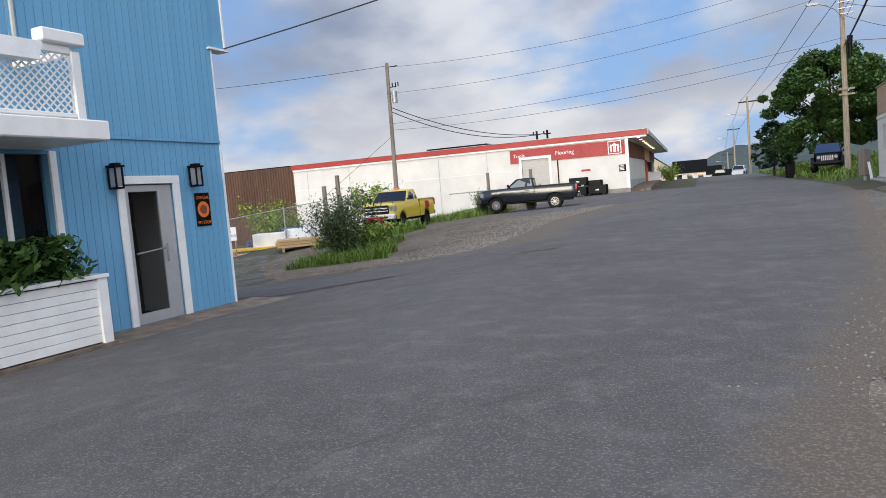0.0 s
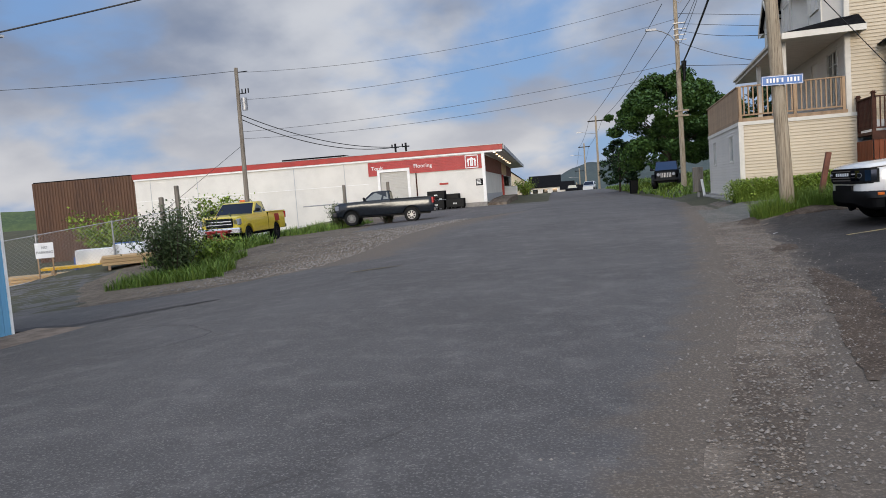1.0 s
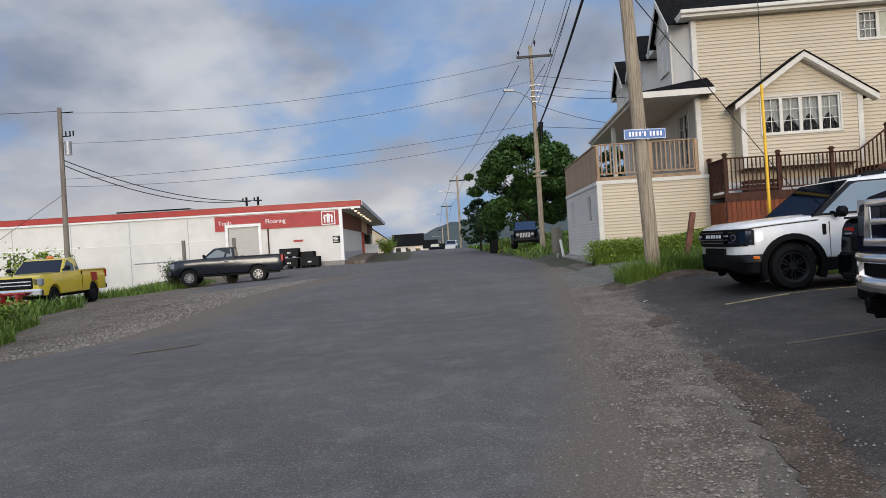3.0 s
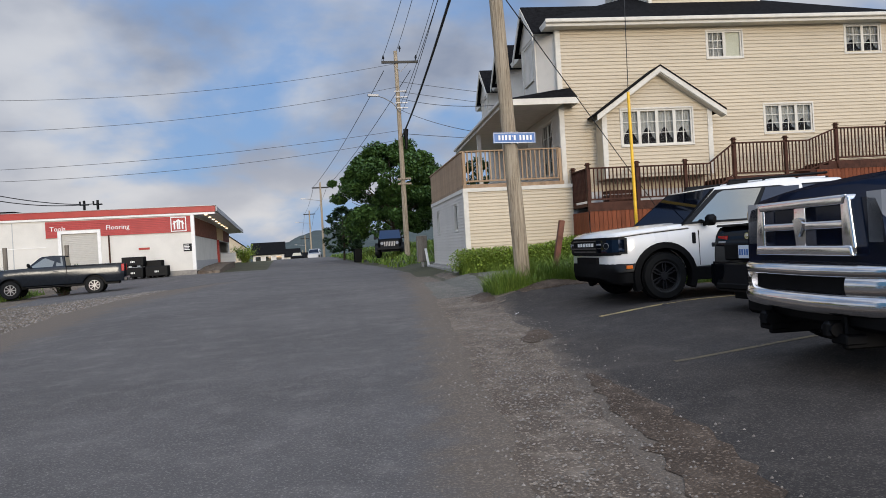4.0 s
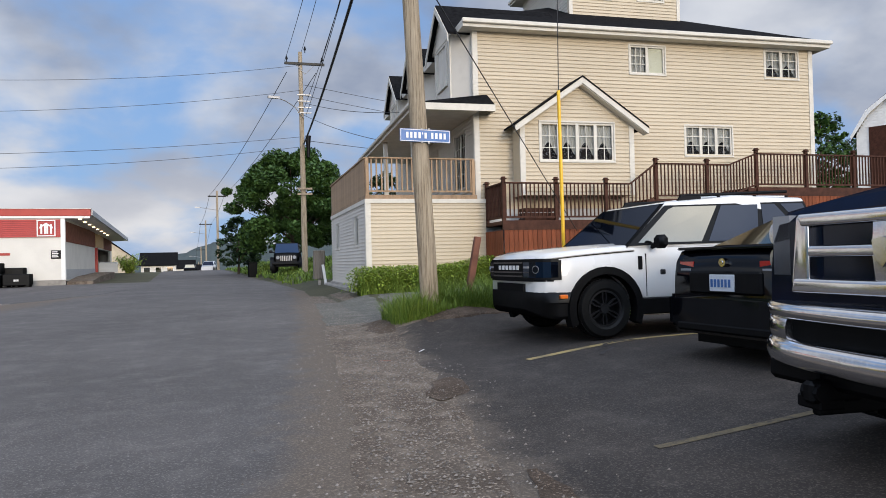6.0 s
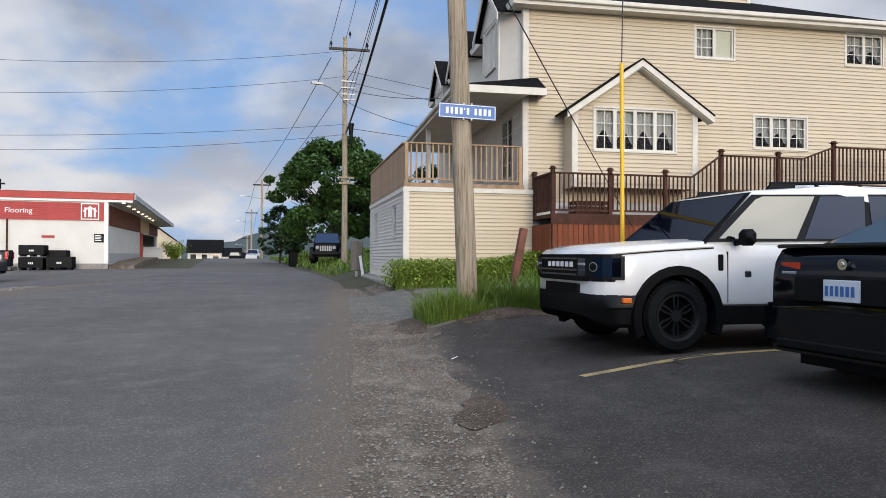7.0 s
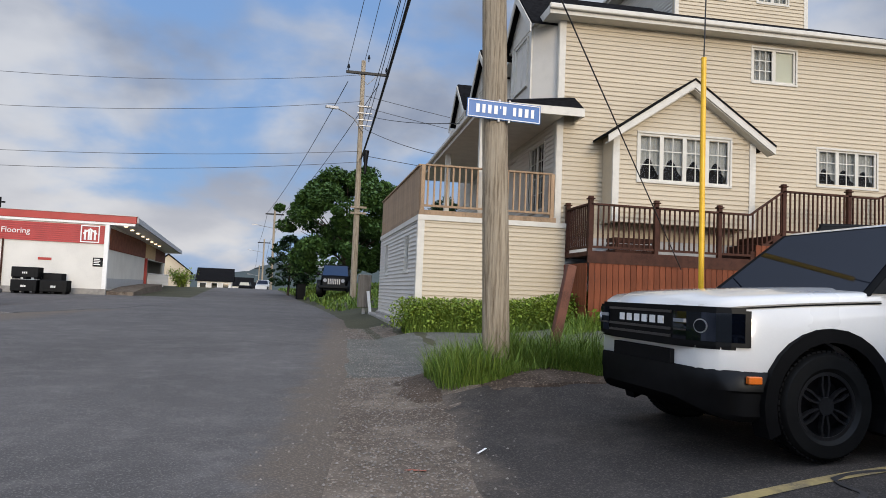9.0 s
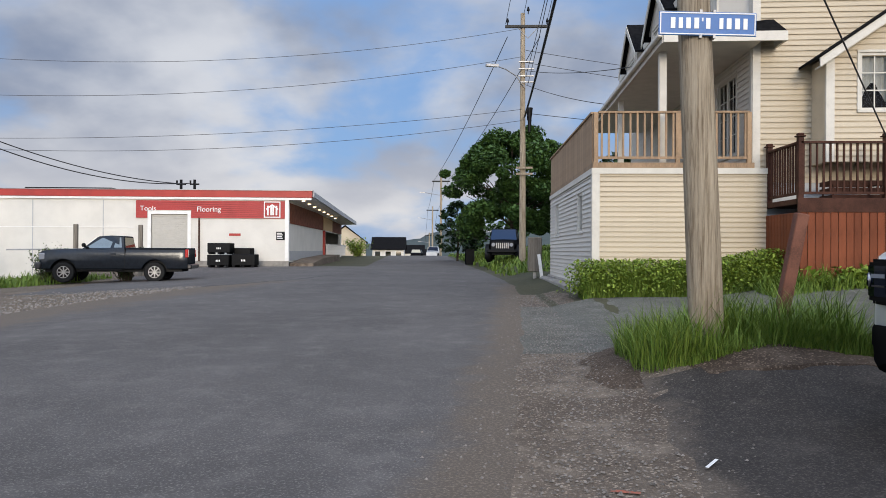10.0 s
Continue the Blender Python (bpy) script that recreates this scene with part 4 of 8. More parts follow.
        box(bm, 0.6, 0.78, y, y + 0.18, 4.39 - y * 0.019, 4.43 - y * 0.019)
    part("canopy_light", bm, glow("warm_soffit_light", (1.0, 0.78, 0.5), 2.5), st, "small warm lit soffit lights")
    bm = bm_new()
    box(bm, -0.2, 0, 0.25, 15.4, 0.55, 4.6)
    box(bm, -0.2, 0, 27.8, D, 0.55, 4.6)
    box(bm, -0.2, 0, 15.4, 27.8, 2.9, 4.6)
    part("wall_side", bm, "whitewall", st)
    for a, b in ((0.3, 15.3), (21.5, D)):
        boxpart("sign_band", (0.003, 0.04, a, b, 2.95, 4.2), "darkred", st, "dark red band with faded pictures")
    boxpart("yellow_panel", (0.003, 0.05, 15.5, 21.4, 3.0, 4.1), "lumber", st, "yellow timber panel over the entrance")
    boxpart("lower_band", (0.002, 0.03, 0.3, 15.2, 0.65, 1.25), "greyband", st)
    # the recessed entrance's shade is put into this wall's colour
    boxpart("entry_wall", (-2.6, -2.4, 15.4, 27.8, 0.5, 2.9), "interior", st)
    boxpart("entry_post", (-0.05, 0.2, 15.3, 15.5, 0.6, 2.95), "red", st)
    rail(st, (0.25, 15.6), (0.9, 24.5), 0.75, 0.75, 1.05, "white", 0.3, 0.07)
    bm = bm_new()
    prism(bm, [(0.2, -0.2), (14.5, -0.2), (14.5, 0.95), (4.5, 0.75), (0.2, 0.5)], 0, 0.05, 1.5)
    part("ramp", bm, "dirt", st, "concrete ramp to the entrance")
    boxpart("roof_deck", (-L, 0, 0.25, D, 4.55, 4.6), "shingle", st)
    boxpart("roof_hump", (-17.5, -12, 3, 9, 4.6, 5.3), "shingle", st)
    boxpart("wall_rear", (-L, 0, D, D + 0.2, -2, 4.6), "whitewall", st)
    boxpart("wall_end", (-L, -L + 0.2, 0.25, D, -2.2, 4.6), "whitewall", st)
    bm = bm_new()
    tube(bm, (-5.4, -0.06, 0.6), (-5.4, -0.06, 3.25), 0.05)
    part("downpipe", bm, "railbrown", st)
    boxpart("notice", (-0.75, -0.2, -0.02, -0.002, 1.9, 2.42), "black", st, "small black notice with pale bars")
    bm = bm_new()
    for i in range(4):
        box(bm, -0.7, -0.35 - 0.05 * (i % 2), -0.026, -0.021, 2.0 + i * 0.1, 2.05 + i * 0.1)
    part("notice_bars", bm, "white", st)
    boxpart("notice_red", (-3.6, -2.9, -0.02, -0.002, 2.15, 2.3), "red", st)
    # brown warehouse beyond the white one
    wh = thing("warehouse", pose(SX, SY, 0, 0, 0, SA), "brown rusty metal warehouse behind the yard", "warehouse")
    bm = bm_new()
    x = -39.3
    pts = []
    while x < -L - 0.1:
        pts += [(x, 0.35), (x + 0.1, 0.35), (x + 0.14, 0.29), (x + 0.24, 0.29), (x + 0.28, 0.35)]
        x += 0.28
    pts += [(-L - 0.1, 0.5), (-39.3, 0.5)]
    prism(bm, pts, 2, -2.4, 4.9)
    part("wall_front", bm, "brown", wh, "ribbed brown metal wall")
    boxpart("wall_side", (-39.3, -39.1, 0.52, 14, -2.4, 4.85), "brown", wh)
    boxpart("wall_rear", (-39.1, -L, 13.8, 14, -2.4, 4.85), "brown", wh)
    boxpart("roof", (-39.3, -L, 0.52, 14, 4.86, 5.0), "shingle", wh)


M["shutter"] = material("pale_shutter", (0.50, 0.48, 0.43), 0.5, vary=0.05, bump=0.05)
M["greyband"] = material("light_grey_metal", (0.40, 0.41, 0.42), 0.5, vary=0.1, bump=0.05)
build_store()

# ---- the blue building ----
BX = -9.65


def build_blue():
    bb = thing("blue_building", pose(0, 0, 0), "blue board-clad two-storey building with balcony", "building")
    # local wall frame: along +y, face towards +x
    m = pose(BX, -3.0, 0, 0, 0, 90)
    Wd = 14.33
    bm = bm_new()
    wall_cells(bm, Wd, -0.9, 2.95, [(11.86, 12.96, -0.28, 2.16), (8.0, 10.55, 0.85, 2.66)], 0.2)
    w = part("wall_front", bm, "blue", bb)
    w.matrix_basis = m
    boxpart("wall_upper", (BX - 0.2, BX + 0.02, -3, 11.75, 4.83, 8.5), "blue", bb)
    boxpart("wall_upper", (BX - 0.2, BX + 0.02, -3, 11.33, 2.95, 4.83), "blue", bb)
    boxpart("wall_north", (-18, BX - 0.2, 11.13, 11.33, -0.9, 8.5), "blue", bb)
    boxpart("wall_south", (-18, BX - 0.2, -3, -2.8, -0.9, 8.5), "blue", bb)
    boxpart("wall_back", (-18.2, -18, -3, 11.33, -0.9, 8.5), "blue", bb)
    boxpart("roof", (-18.2, BX + 0.1, -3, 11.75, 8.5, 8.6), "shingle", bb)
    # vertical boards: battens over the sheet
    bm = bm_new()
    box(bm, 0, 0.012, 0.004, 0.147, 0, 1, bevel=0.003)
    first = part("board", bm, "blue", bb)
    k = 0
    y = 4.9
    while y < 11.28:
        segs = [(-0.42, 2.93), (2.98, 8.4)]
        if 8.72 < y + 0.075 < 10.12:
            segs = [(2.28, 2.93), (2.98, 8.4)]
        elif y + 0.075 < 7.68:
            segs = [(2.7, 2.93), (2.98, 8.4)] if y > 4.95 else segs[1:]
        for a, b in segs:
            x = BX + (0.022 if a > 2.9 else 0.001)
            mm = pose(x, y, a) @ Matrix.Diagonal((1, 1, b - a, 1))
            if k == 0:
                first.matrix_basis = mm
            else:
                share("board", first, bb, mm)
            k += 1
        y += 0.15
    boxpart("seam", (BX + 0.03, BX + 0.05, 4.9, 11.33, 2.93, 2.98), "blue", bb)
    boxpart("corner_trim", (BX - 0.1, BX + 0.035, 11.33, 11.375, -0.5, 4.82), "white", bb)
    boxpart("corner_trim", (BX - 0.1, BX + 0.045, 11.75, 11.79, 4.82, 8.5), "white", bb)
    boxpart("jetty_sill", (BX - 0.2, BX + 0.1, 11.25, 11.82, 4.79, 4.83), "white", bb)
    # door
    dr = new("door")
    dr.parent = bb
    dr["label"] = "aluminium-framed glass door with white trim"
    bm = bm_new()
    for b in ((8.72, 8.86, -0.31, 2.16), (9.96, 10.12, -0.33, 2.16), (8.72, 10.12, 2.16, 2.3)):
        box(bm, BX + 0.014, BX + 0.06, *b, bevel=0.006)
    part("door_trim", bm, "white", dr)
    bm = bm_new()
    for b in ((8.87, 8.97, -0.28, 2.14), (9.62, 9.74, -0.28, 2.14), (8.97, 9.62, -0.28, -0.1), (8.97, 9.62, 2.03, 2.14)):
        box(bm, BX - 0.05, BX + 0.0, *b)
    box(bm, BX - 0.05, BX - 0.01, 9.74, 9.95, -0.28, 2.14)
    part("door_frame", bm, "paleframe", dr)
    boxpart("pane", (BX - 0.03, BX - 0.022, 8.97, 9.62, -0.1, 2.03), "pane_clear", dr)
    bm = bm_new()
    tube(bm, (BX + 0.05, 8.98, 0.95), (BX + 0.05, 9.62, 1.0), 0.018)
    tube(bm, (BX + 0.06, 9.66, 0.75), (BX + 0.06, 9.66, 1.08), 0.016)
    part("push_bar", bm, "steel", dr, "steel push bar and handle")
    # hall behind the door; most sides carry its shade as near-black colour
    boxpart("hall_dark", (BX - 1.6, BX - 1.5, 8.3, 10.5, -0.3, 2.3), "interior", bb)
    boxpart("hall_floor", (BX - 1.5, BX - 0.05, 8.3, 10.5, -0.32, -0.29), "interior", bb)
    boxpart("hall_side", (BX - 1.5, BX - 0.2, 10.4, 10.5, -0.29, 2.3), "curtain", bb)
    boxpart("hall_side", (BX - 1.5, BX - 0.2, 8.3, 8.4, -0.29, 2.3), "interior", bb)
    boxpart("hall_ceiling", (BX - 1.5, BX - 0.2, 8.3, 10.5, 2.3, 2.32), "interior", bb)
    # recessed glazed front, left of the door
    boxpart("shop_glass", (BX - 0.14, BX - 0.13, 5.0, 7.55, 0.85, 2.66), "pane_clear", bb)
    # back boards of the recess: darker copy of the blue, shade in the colour
    boxpart("shop_dark", (BX - 0.9, BX - 0.8, 4.9, 7.6, 0.8, 2.7), "blueshade", bb)
    bm = bm_new()
    box(bm, BX - 0.12, BX + 0.05, 7.55, 7.66, 0.8, 2.7)
    box(bm, BX - 0.12, BX - 0.06, 6.85, 6.91, 0.85, 2.66)
    part("shop_frame", bm, "white", bb)
    # balcony
    bal = thing("balcony", pose(0, -0.5, -0.13), "white balcony with lattice railing", "balcony")
    boxpart("balcony_slab", (BX + 0.04, -8.2, 0, 8.0, 2.84, 3.12), "white", bal, "", 0.02)
    bm = bm_new()
    X0 = -8.32
    k = 0
    y0, y1, z0, z1 = 4.5, 7.6, 3.2, 4.0
    s = 0.11
    n = int((y1 - y0 + z1 - z0) / s)
    for i in range(n):
        for sg in (0, 1):
            c = y0 - (z1 - z0) + i * s
            a, b = max(c, y0), min(c + z1 - z0, y1)
            if b - a < 0.05:
                continue
            za, zb = z0 + (a - c), z0 + (b - c)
            if sg:
                za, zb = z0 + z1 - za, z0 + z1 - zb
            dx = 0.008 * sg
            prism(bm, [(a - 0.016, za), (a + 0.016, za), (b + 0.016, zb), (b - 0.016, zb)], 0, X0 + dx, X0 + dx + 0.007)
    part("lattice", bm, "white", bal, "white diagonal lattice")
    bm = bm_new()
    box(bm, X0 - 0.05, X0 + 0.05, 7.56, 7.7, 3.12, 4.05, bevel=0.01)
    box(bm, X0 - 0.03, X0 + 0.04, 4.4, 7.56, 4.0, 4.1, bevel=0.01)
    box(bm, X0 - 0.03, X0 + 0.04, 4.4, 7.56, 3.14, 3.2, bevel=0.01)
    box(bm, BX + 0.1, X0 - 0.05, 7.6, 7.66, 4.0, 4.1)
    part("balcony_rail", bm, "white", bal)
    bm = bm_new()
    box(bm, X0 - 0.1, X0 + 0.12, 7.1, 7.75, 4.12, 4.3, bevel=0.02)
    tagged(part("flower_trough", bm, "white", loc=(0, -0.5, -0.13)), "white plastic trough on the balcony rail", "trough")
    bm = bm_new()
    prism(bm, [(6.35, 4.06), (7.0, 4.06), (6.93, 3.82), (6.42, 3.82)], 0, X0 + 0.05, X0 + 0.25)
    tagged(part("rail_planter", bm, "wrap", loc=(0, -0.5, -0.13)), "white plastic planter hung on the balcony rail", "planter")
    window(bb, pose(BX + 0.03, 6.0, 3.95 + 0.35, 0, 0, 90), 1.2, 1.4, 1, 0, 2, "full")
    # planter of white boards along the wall
    pl = thing("planter_box", pose(0, 0, 0), "long white board-clad planter box", "planter")
    for i in range(7):
        z = -0.24 + i * 0.135
        bm = bm_new()
        box(bm, -8.9, -8.865, 1.5, 7.62, z, z + 0.128, bevel=0.005)
        part("plank", bm, "white", pl)
    boxpart("plank", (-9.6, -8.9, 7.55, 7.62, -0.3, 0.7), "white", pl)
    boxpart("corner_board", (-8.9, -8.83, 7.5, 7.68, -0.28, 0.78), "white", pl, "", 0.01)
    boxpart("cap_board", (-9.62, -8.8, 1.5, 7.7, 0.72, 0.78), "white", pl, "", 0.01)
    boxpart("soil", (-9.6, -8.9, 1.5, 7.55, 0.5, 0.7), "dirt", pl)
    boxpart("plinth", (-9.62, -8.78, 1.5, 7.7, -0.7, -0.26), "browncrete", pl)
    tagged(boxpart("doorstep", (BX - 0.02, -8.35, 7.7, 11.9, -0.9, -0.285), "browncrete", None, "", 0.03), "worn concrete step before the door", "step", kind="structure")
    # wall lamps and a sign
    for y in (8.62, 10.45):
        lamp = thing("wall_lamp", pose(BX + 0.03, y, 2.28), "black carriage lantern on the blue wall", "lamp", "door lamps")
        bm = bm_new()
        box(bm, 0, 0.03, -0.05, 0.05, -0.05, 0.2)
        tube(bm, (0.03, 0, 0.1), (0.12, 0, 0.14), 0.012)
        part("bracket", bm, "black", lamp)
        bm = bm_new()
        prism(bm, [(0.02, -0.08), (0.24, -0.08), (0.13, -0.08), (0.02, 0.08)], 2, 0.19, 0.2)
        box(bm, 0.03, 0.25, -0.1, 0.1, 0.16, 0.19)
        box(bm, 0.07, 0.21, -0.06, 0.06, 0.19, 0.23)
        for dx in (0.05, 0.21):
            for dy in (-0.07, 0.07):
                box(bm, dx - 0.012, dx + 0.012, dy - 0.012, dy + 0.012, -0.17, 0.16)
        box(bm, 0.04, 0.22, -0.08, 0.08, -0.2, -0.17)
        part("cage", bm, "black", lamp)
        boxpart("lamp_pane", (0.06, 0.20, -0.06, 0.06, -0.16, 0.15), "lampglass", lamp)
    sg = thing("notice_board", pose(BX + 0.02, 10.68, 1.64), "black door-side sign with an orange badge", "sign")
    boxpart("board", (0, 0.02, -0.19, 0.19, -0.32, 0.32), "black", sg, "", 0.006)
    bm = bm_new()
    tube(bm, (0.02, 0, 0.0), (0.026, 0, 0.0), 0.155, n=24)
    part("badge", bm, "orange", sg)
    bm = bm_new()
    tube(bm, (0.026, 0, 0.0), (0.03, 0, 0.0), 0.09, n=20)
    part("badge_centre", bm, "blackred", sg)
    for word, z in (("OFFICIAL", 0.2), ("PIT STOP", -0.28)):
        cu = bpy.data.curves.new("lettering", "FONT")
        cu.body, cu.size, cu.extrude, cu.align_x = word, 0.085, 0.002, "CENTER"
        tmp = bpy.data.objects.new("lettering", cu)
        scene.collection.objects.link(tmp)
        me = bpy.data.meshes.new_from_object(tmp.evaluated_get(bpy.context.evaluated_depsgraph_get()))
        bpy.data.objects.remove(tmp)
        me.materials.append(M["orange"])
        o = new("lettering", me)
        o.parent = sg
        o.matrix_basis = pose(0.024, 0, z, 90, 0, 90)


M["browncrete"] = material("dirty_brown_concrete", (0.2, 0.15, 0.11), 0.9, tint=(0.09, 0.066, 0.048), vary=0.25, scale=3, bump=0.5)
M["paleframe"] = material("pale_aluminium", (0.50, 0.50, 0.50), 0.4, metal=0.4, vary=0.06, bump=0.03)
# the wall's blue, darkened in the colour to imitate the recess's shade
M["blueshade"] = material("shaded_blue_boards", (0.05, 0.13, 0.20), 0.7, vary=0.1, bump=0.1)
M["blackred"] = material("brown_red_print", (0.25, 0.05, 0.02), 0.5, vary=0.1, bump=0)
SITE = pose(-0.555, 0.64, 1.35) @ Matrix.Scale(0.91, 4) @ pose(0, 0, -1.5875)
before = set(scene.objects)
build_blue()
for ob in [o for o in scene.objects if o not in before and o.parent is None]:
    ob.matrix_basis = SITE @ ob.matrix_basis

# ---- vehicles: local x forward, y to the car's left, z up from the ground ----


def loft(name, parent, mat, stations, section, smooth=True, label=""):
    """A symmetrical body from half sections (y, z), bottom centre first, top centre last."""
    bm = bm_new()
    rings = []
    for x in stations:
        half = section(x)
        pts = half + [(-y, z) for y, z in half[-2:0:-1]]
        rings.append([bm.verts.new((x, y, z)) for y, z in pts])
    n = len(rings[0])
    for a, b in zip(rings, rings[1:]):
        for i in range(n):
            j = (i + 1) % n
            bm.faces.new((a[i], a[j], b[j], b[i]))
    bm.faces.new(rings[0][::-1])
    bm.faces.new(rings[-1])
    return part(name, bm, mat, parent, label, smooth=smooth)


WHEELS = {}


def wheel(parent, m, r, w, rim_r, rim_mat, spokes, key, outline=False):
    """Tyre and rim; the outer face looks to +y."""
    e = new("wheel")
    e.parent = parent
    e.matrix_basis = m
    if key in WHEELS:
        for nm, me in WHEELS[key]:
            o = new(nm, me)
            o.parent = e
        return e
    def lathe(prof, n):
        bm = bm_new()
        rings = [[bm.verts.new((p * math.cos(2 * math.pi * i / n), y, p * math.sin(2 * math.pi * i / n))) for i in range(n)] for p, y in prof]
        for a, b in zip(rings, rings[1:]):
            for i in range(n):
                j = (i + 1) % n
                bm.faces.new((a[i], a[j], b[j], b[i]))
        return bm
    h = w / 2
    bm = lathe([(rim_r, -h * 0.8), (rim_r + 0.03, -h), (r * 0.93, -h), (r * 0.985, -h * 0.8), (r, -h * 0.5), (r, h * 0.5), (r * 0.985, h * 0.8), (r * 0.93, h), (rim_r + 0.03, h), (rim_r, h * 0.8)], 40)
    for i in range(56):
        a = 2 * math.pi * i / 56
        for s in (-1, 1):
            box(bm, -0.014, 0.014, s * h * 0.42 - h * 0.3, s * h * 0.42 + h * 0.3, r - 0.004, r + 0.008, m=pose(0, 0, 0, 0, math.degrees(a + 0.05 * s), 0))
    tyre = part("tyre", bm, "rubber", e, smooth=True)
    bm = lathe([(rim_r, -h * 0.7), (rim_r, h * 0.78), (rim_r - 0.018, h * 0.8), (rim_r - 0.03, h * 0.62), (rim_r - 0.04, h * 0.1), (0.07, h * 0.0), (0.001, h * 0.0)], 32)
    part("rim_well", bm, "black", e, smooth=True)
    bm = bm_new()
    k = spokes
    for i in range(k):
        a = 360 * i / k
        t = pose(0, 0, 0, 0, a, 0)
        if k <= 6:
            for q in (-1, 1):
                prism_v = prism(bm, [(q * 0.004, 0.05), (q * 0.018, 0.05), (q * 0.036, rim_r * 0.62), (q * 0.030, rim_r - 0.012), (q * 0.014, rim_r - 0.012), (q * 0.020, rim_r * 0.62)], 1, h * 0.45, h * 0.72)
                bmesh.ops.transform(bm, matrix=t, verts=prism_v)
        else:
            prism_v = prism(bm, [(-0.022, 0.04), (0.022, 0.04), (0.018, rim_r - 0.012), (-0.018, rim_r - 0.012)], 1, h * 0.35, h * 0.72)
            bmesh.ops.transform(bm, matrix=t, verts=prism_v)
    tube(bm, (0, h * 0.3, 0), (0, h * 0.78, 0), 0.068, 0.06, 16)
    ring = lathe([(rim_r, h * 0.6), (rim_r + 0.004, h * 0.82), (rim_r - 0.02, h * 0.82), (rim_r - 0.022, h * 0.6)], 32)
    me = bpy.data.meshes.new("ring")
    ring.to_mesh(me)
    ring.free()
    bm.from_mesh(me)
    bpy.data.meshes.remove(me)
    part("rim", bm, rim_mat, e, smooth=True)
    WHEELS[key] = [(o.name.split(".")[0], o.data) for o in e.children]
    return e


def quadpanel(name, parent, mat, A, B, C, D, u0, u1, v0, v1, off, thick=0.008, label="", cut=None):
    """A thin pane lying on the face A B C D (A-B its foot, D-C its head), inset by shares u and v."""
    A, B, C, D = map(Vector, (A, B, C, D))
    nrm = (B - A).cross(D - A).normalized()
    if nrm.dot((A + B + C + D) / 4 - Vector((0, 0, 0.9)) - Vector(((A + B).x / 2, 0, 0)) * 0.6) < 0:
        nrm = -nrm
    def at(u, v):
        return (A.lerp(B, u)).lerp(D.lerp(C, u), v)
    pts = [(u0, v0), (u1, v0), (u1, v1), (u0, v1)] if cut is None else cut
    bm = bm_new()
    lo = [bm.verts.new(at(u, v) + nrm * (off - thick)) for u, v in pts]
    hi = [bm.verts.new(at(u, v) + nrm * off) for u, v in pts]
    bm.faces.new(lo[::-1])
    bm.faces.new(hi)
    for i in range(len(pts)):
        j = (i + 1) % len(pts)
        bm.faces.new((lo[i], lo[j], hi[j], hi[i]))
    return part(name, bm, mat, parent, label)


def arch_z(x, axles, R, rz, low):
    z = low
    for a in axles:
        if abs(x - a) < R:
            z = max(z, rz + math.sqrt(R * R - (x - a) ** 2))
    return z


def body(car, mat, x0, x1, axles, R, rz, low, top, half, shoulder=0.16, crown=0.03, tuck=0.93, label=""):
    """Lower body with wheel arches; top(x) and half(x) give height and half width."""
    st = set(frange(x0, x1, 0.12))
    for a in axles:
        st |= {a + R * math.cos(math.radians(d)) for d in range(0, 181, 12)}
    st |= {x0 + 0.02, x0 + 0.05, x1 - 0.02, x1 - 0.05, x1 - 0.1}
    st = [x for i, x in enumerate(sorted(st)) if x0 <= x <= x1]
    st = [x for i, x in enumerate(st) if i == 0 or x - st[i - 1] > 0.004]
    def section(x):
        w, zt = half(x), top(x)
        zb = arch_z(x, axles, R, rz, low)
        zs = max(zb + 0.05, zt - shoulder)
        return [(0, zb), (w - 0.05, zb), (w - 0.01, zb + 0.02), (w, zb + 0.05), (w * 1.0, max(zb + 0.05, zs - 0.25)), (w * 0.992, zs), (w * 0.965, zs + shoulder * 0.6), (w * tuck, zt), (w * 0.5, zt + crown * 0.75), (0, zt + crown)]
    b = loft("body", car, mat, st, section, label=label)
    bm = bm_new()
    box(bm, x0 + 0.25, x1 - 0.2, -half(0) * 0.74, half(0) * 0.74, low - 0.12, low + 0.42)
    part("underbody", bm, "black", car)
    return b


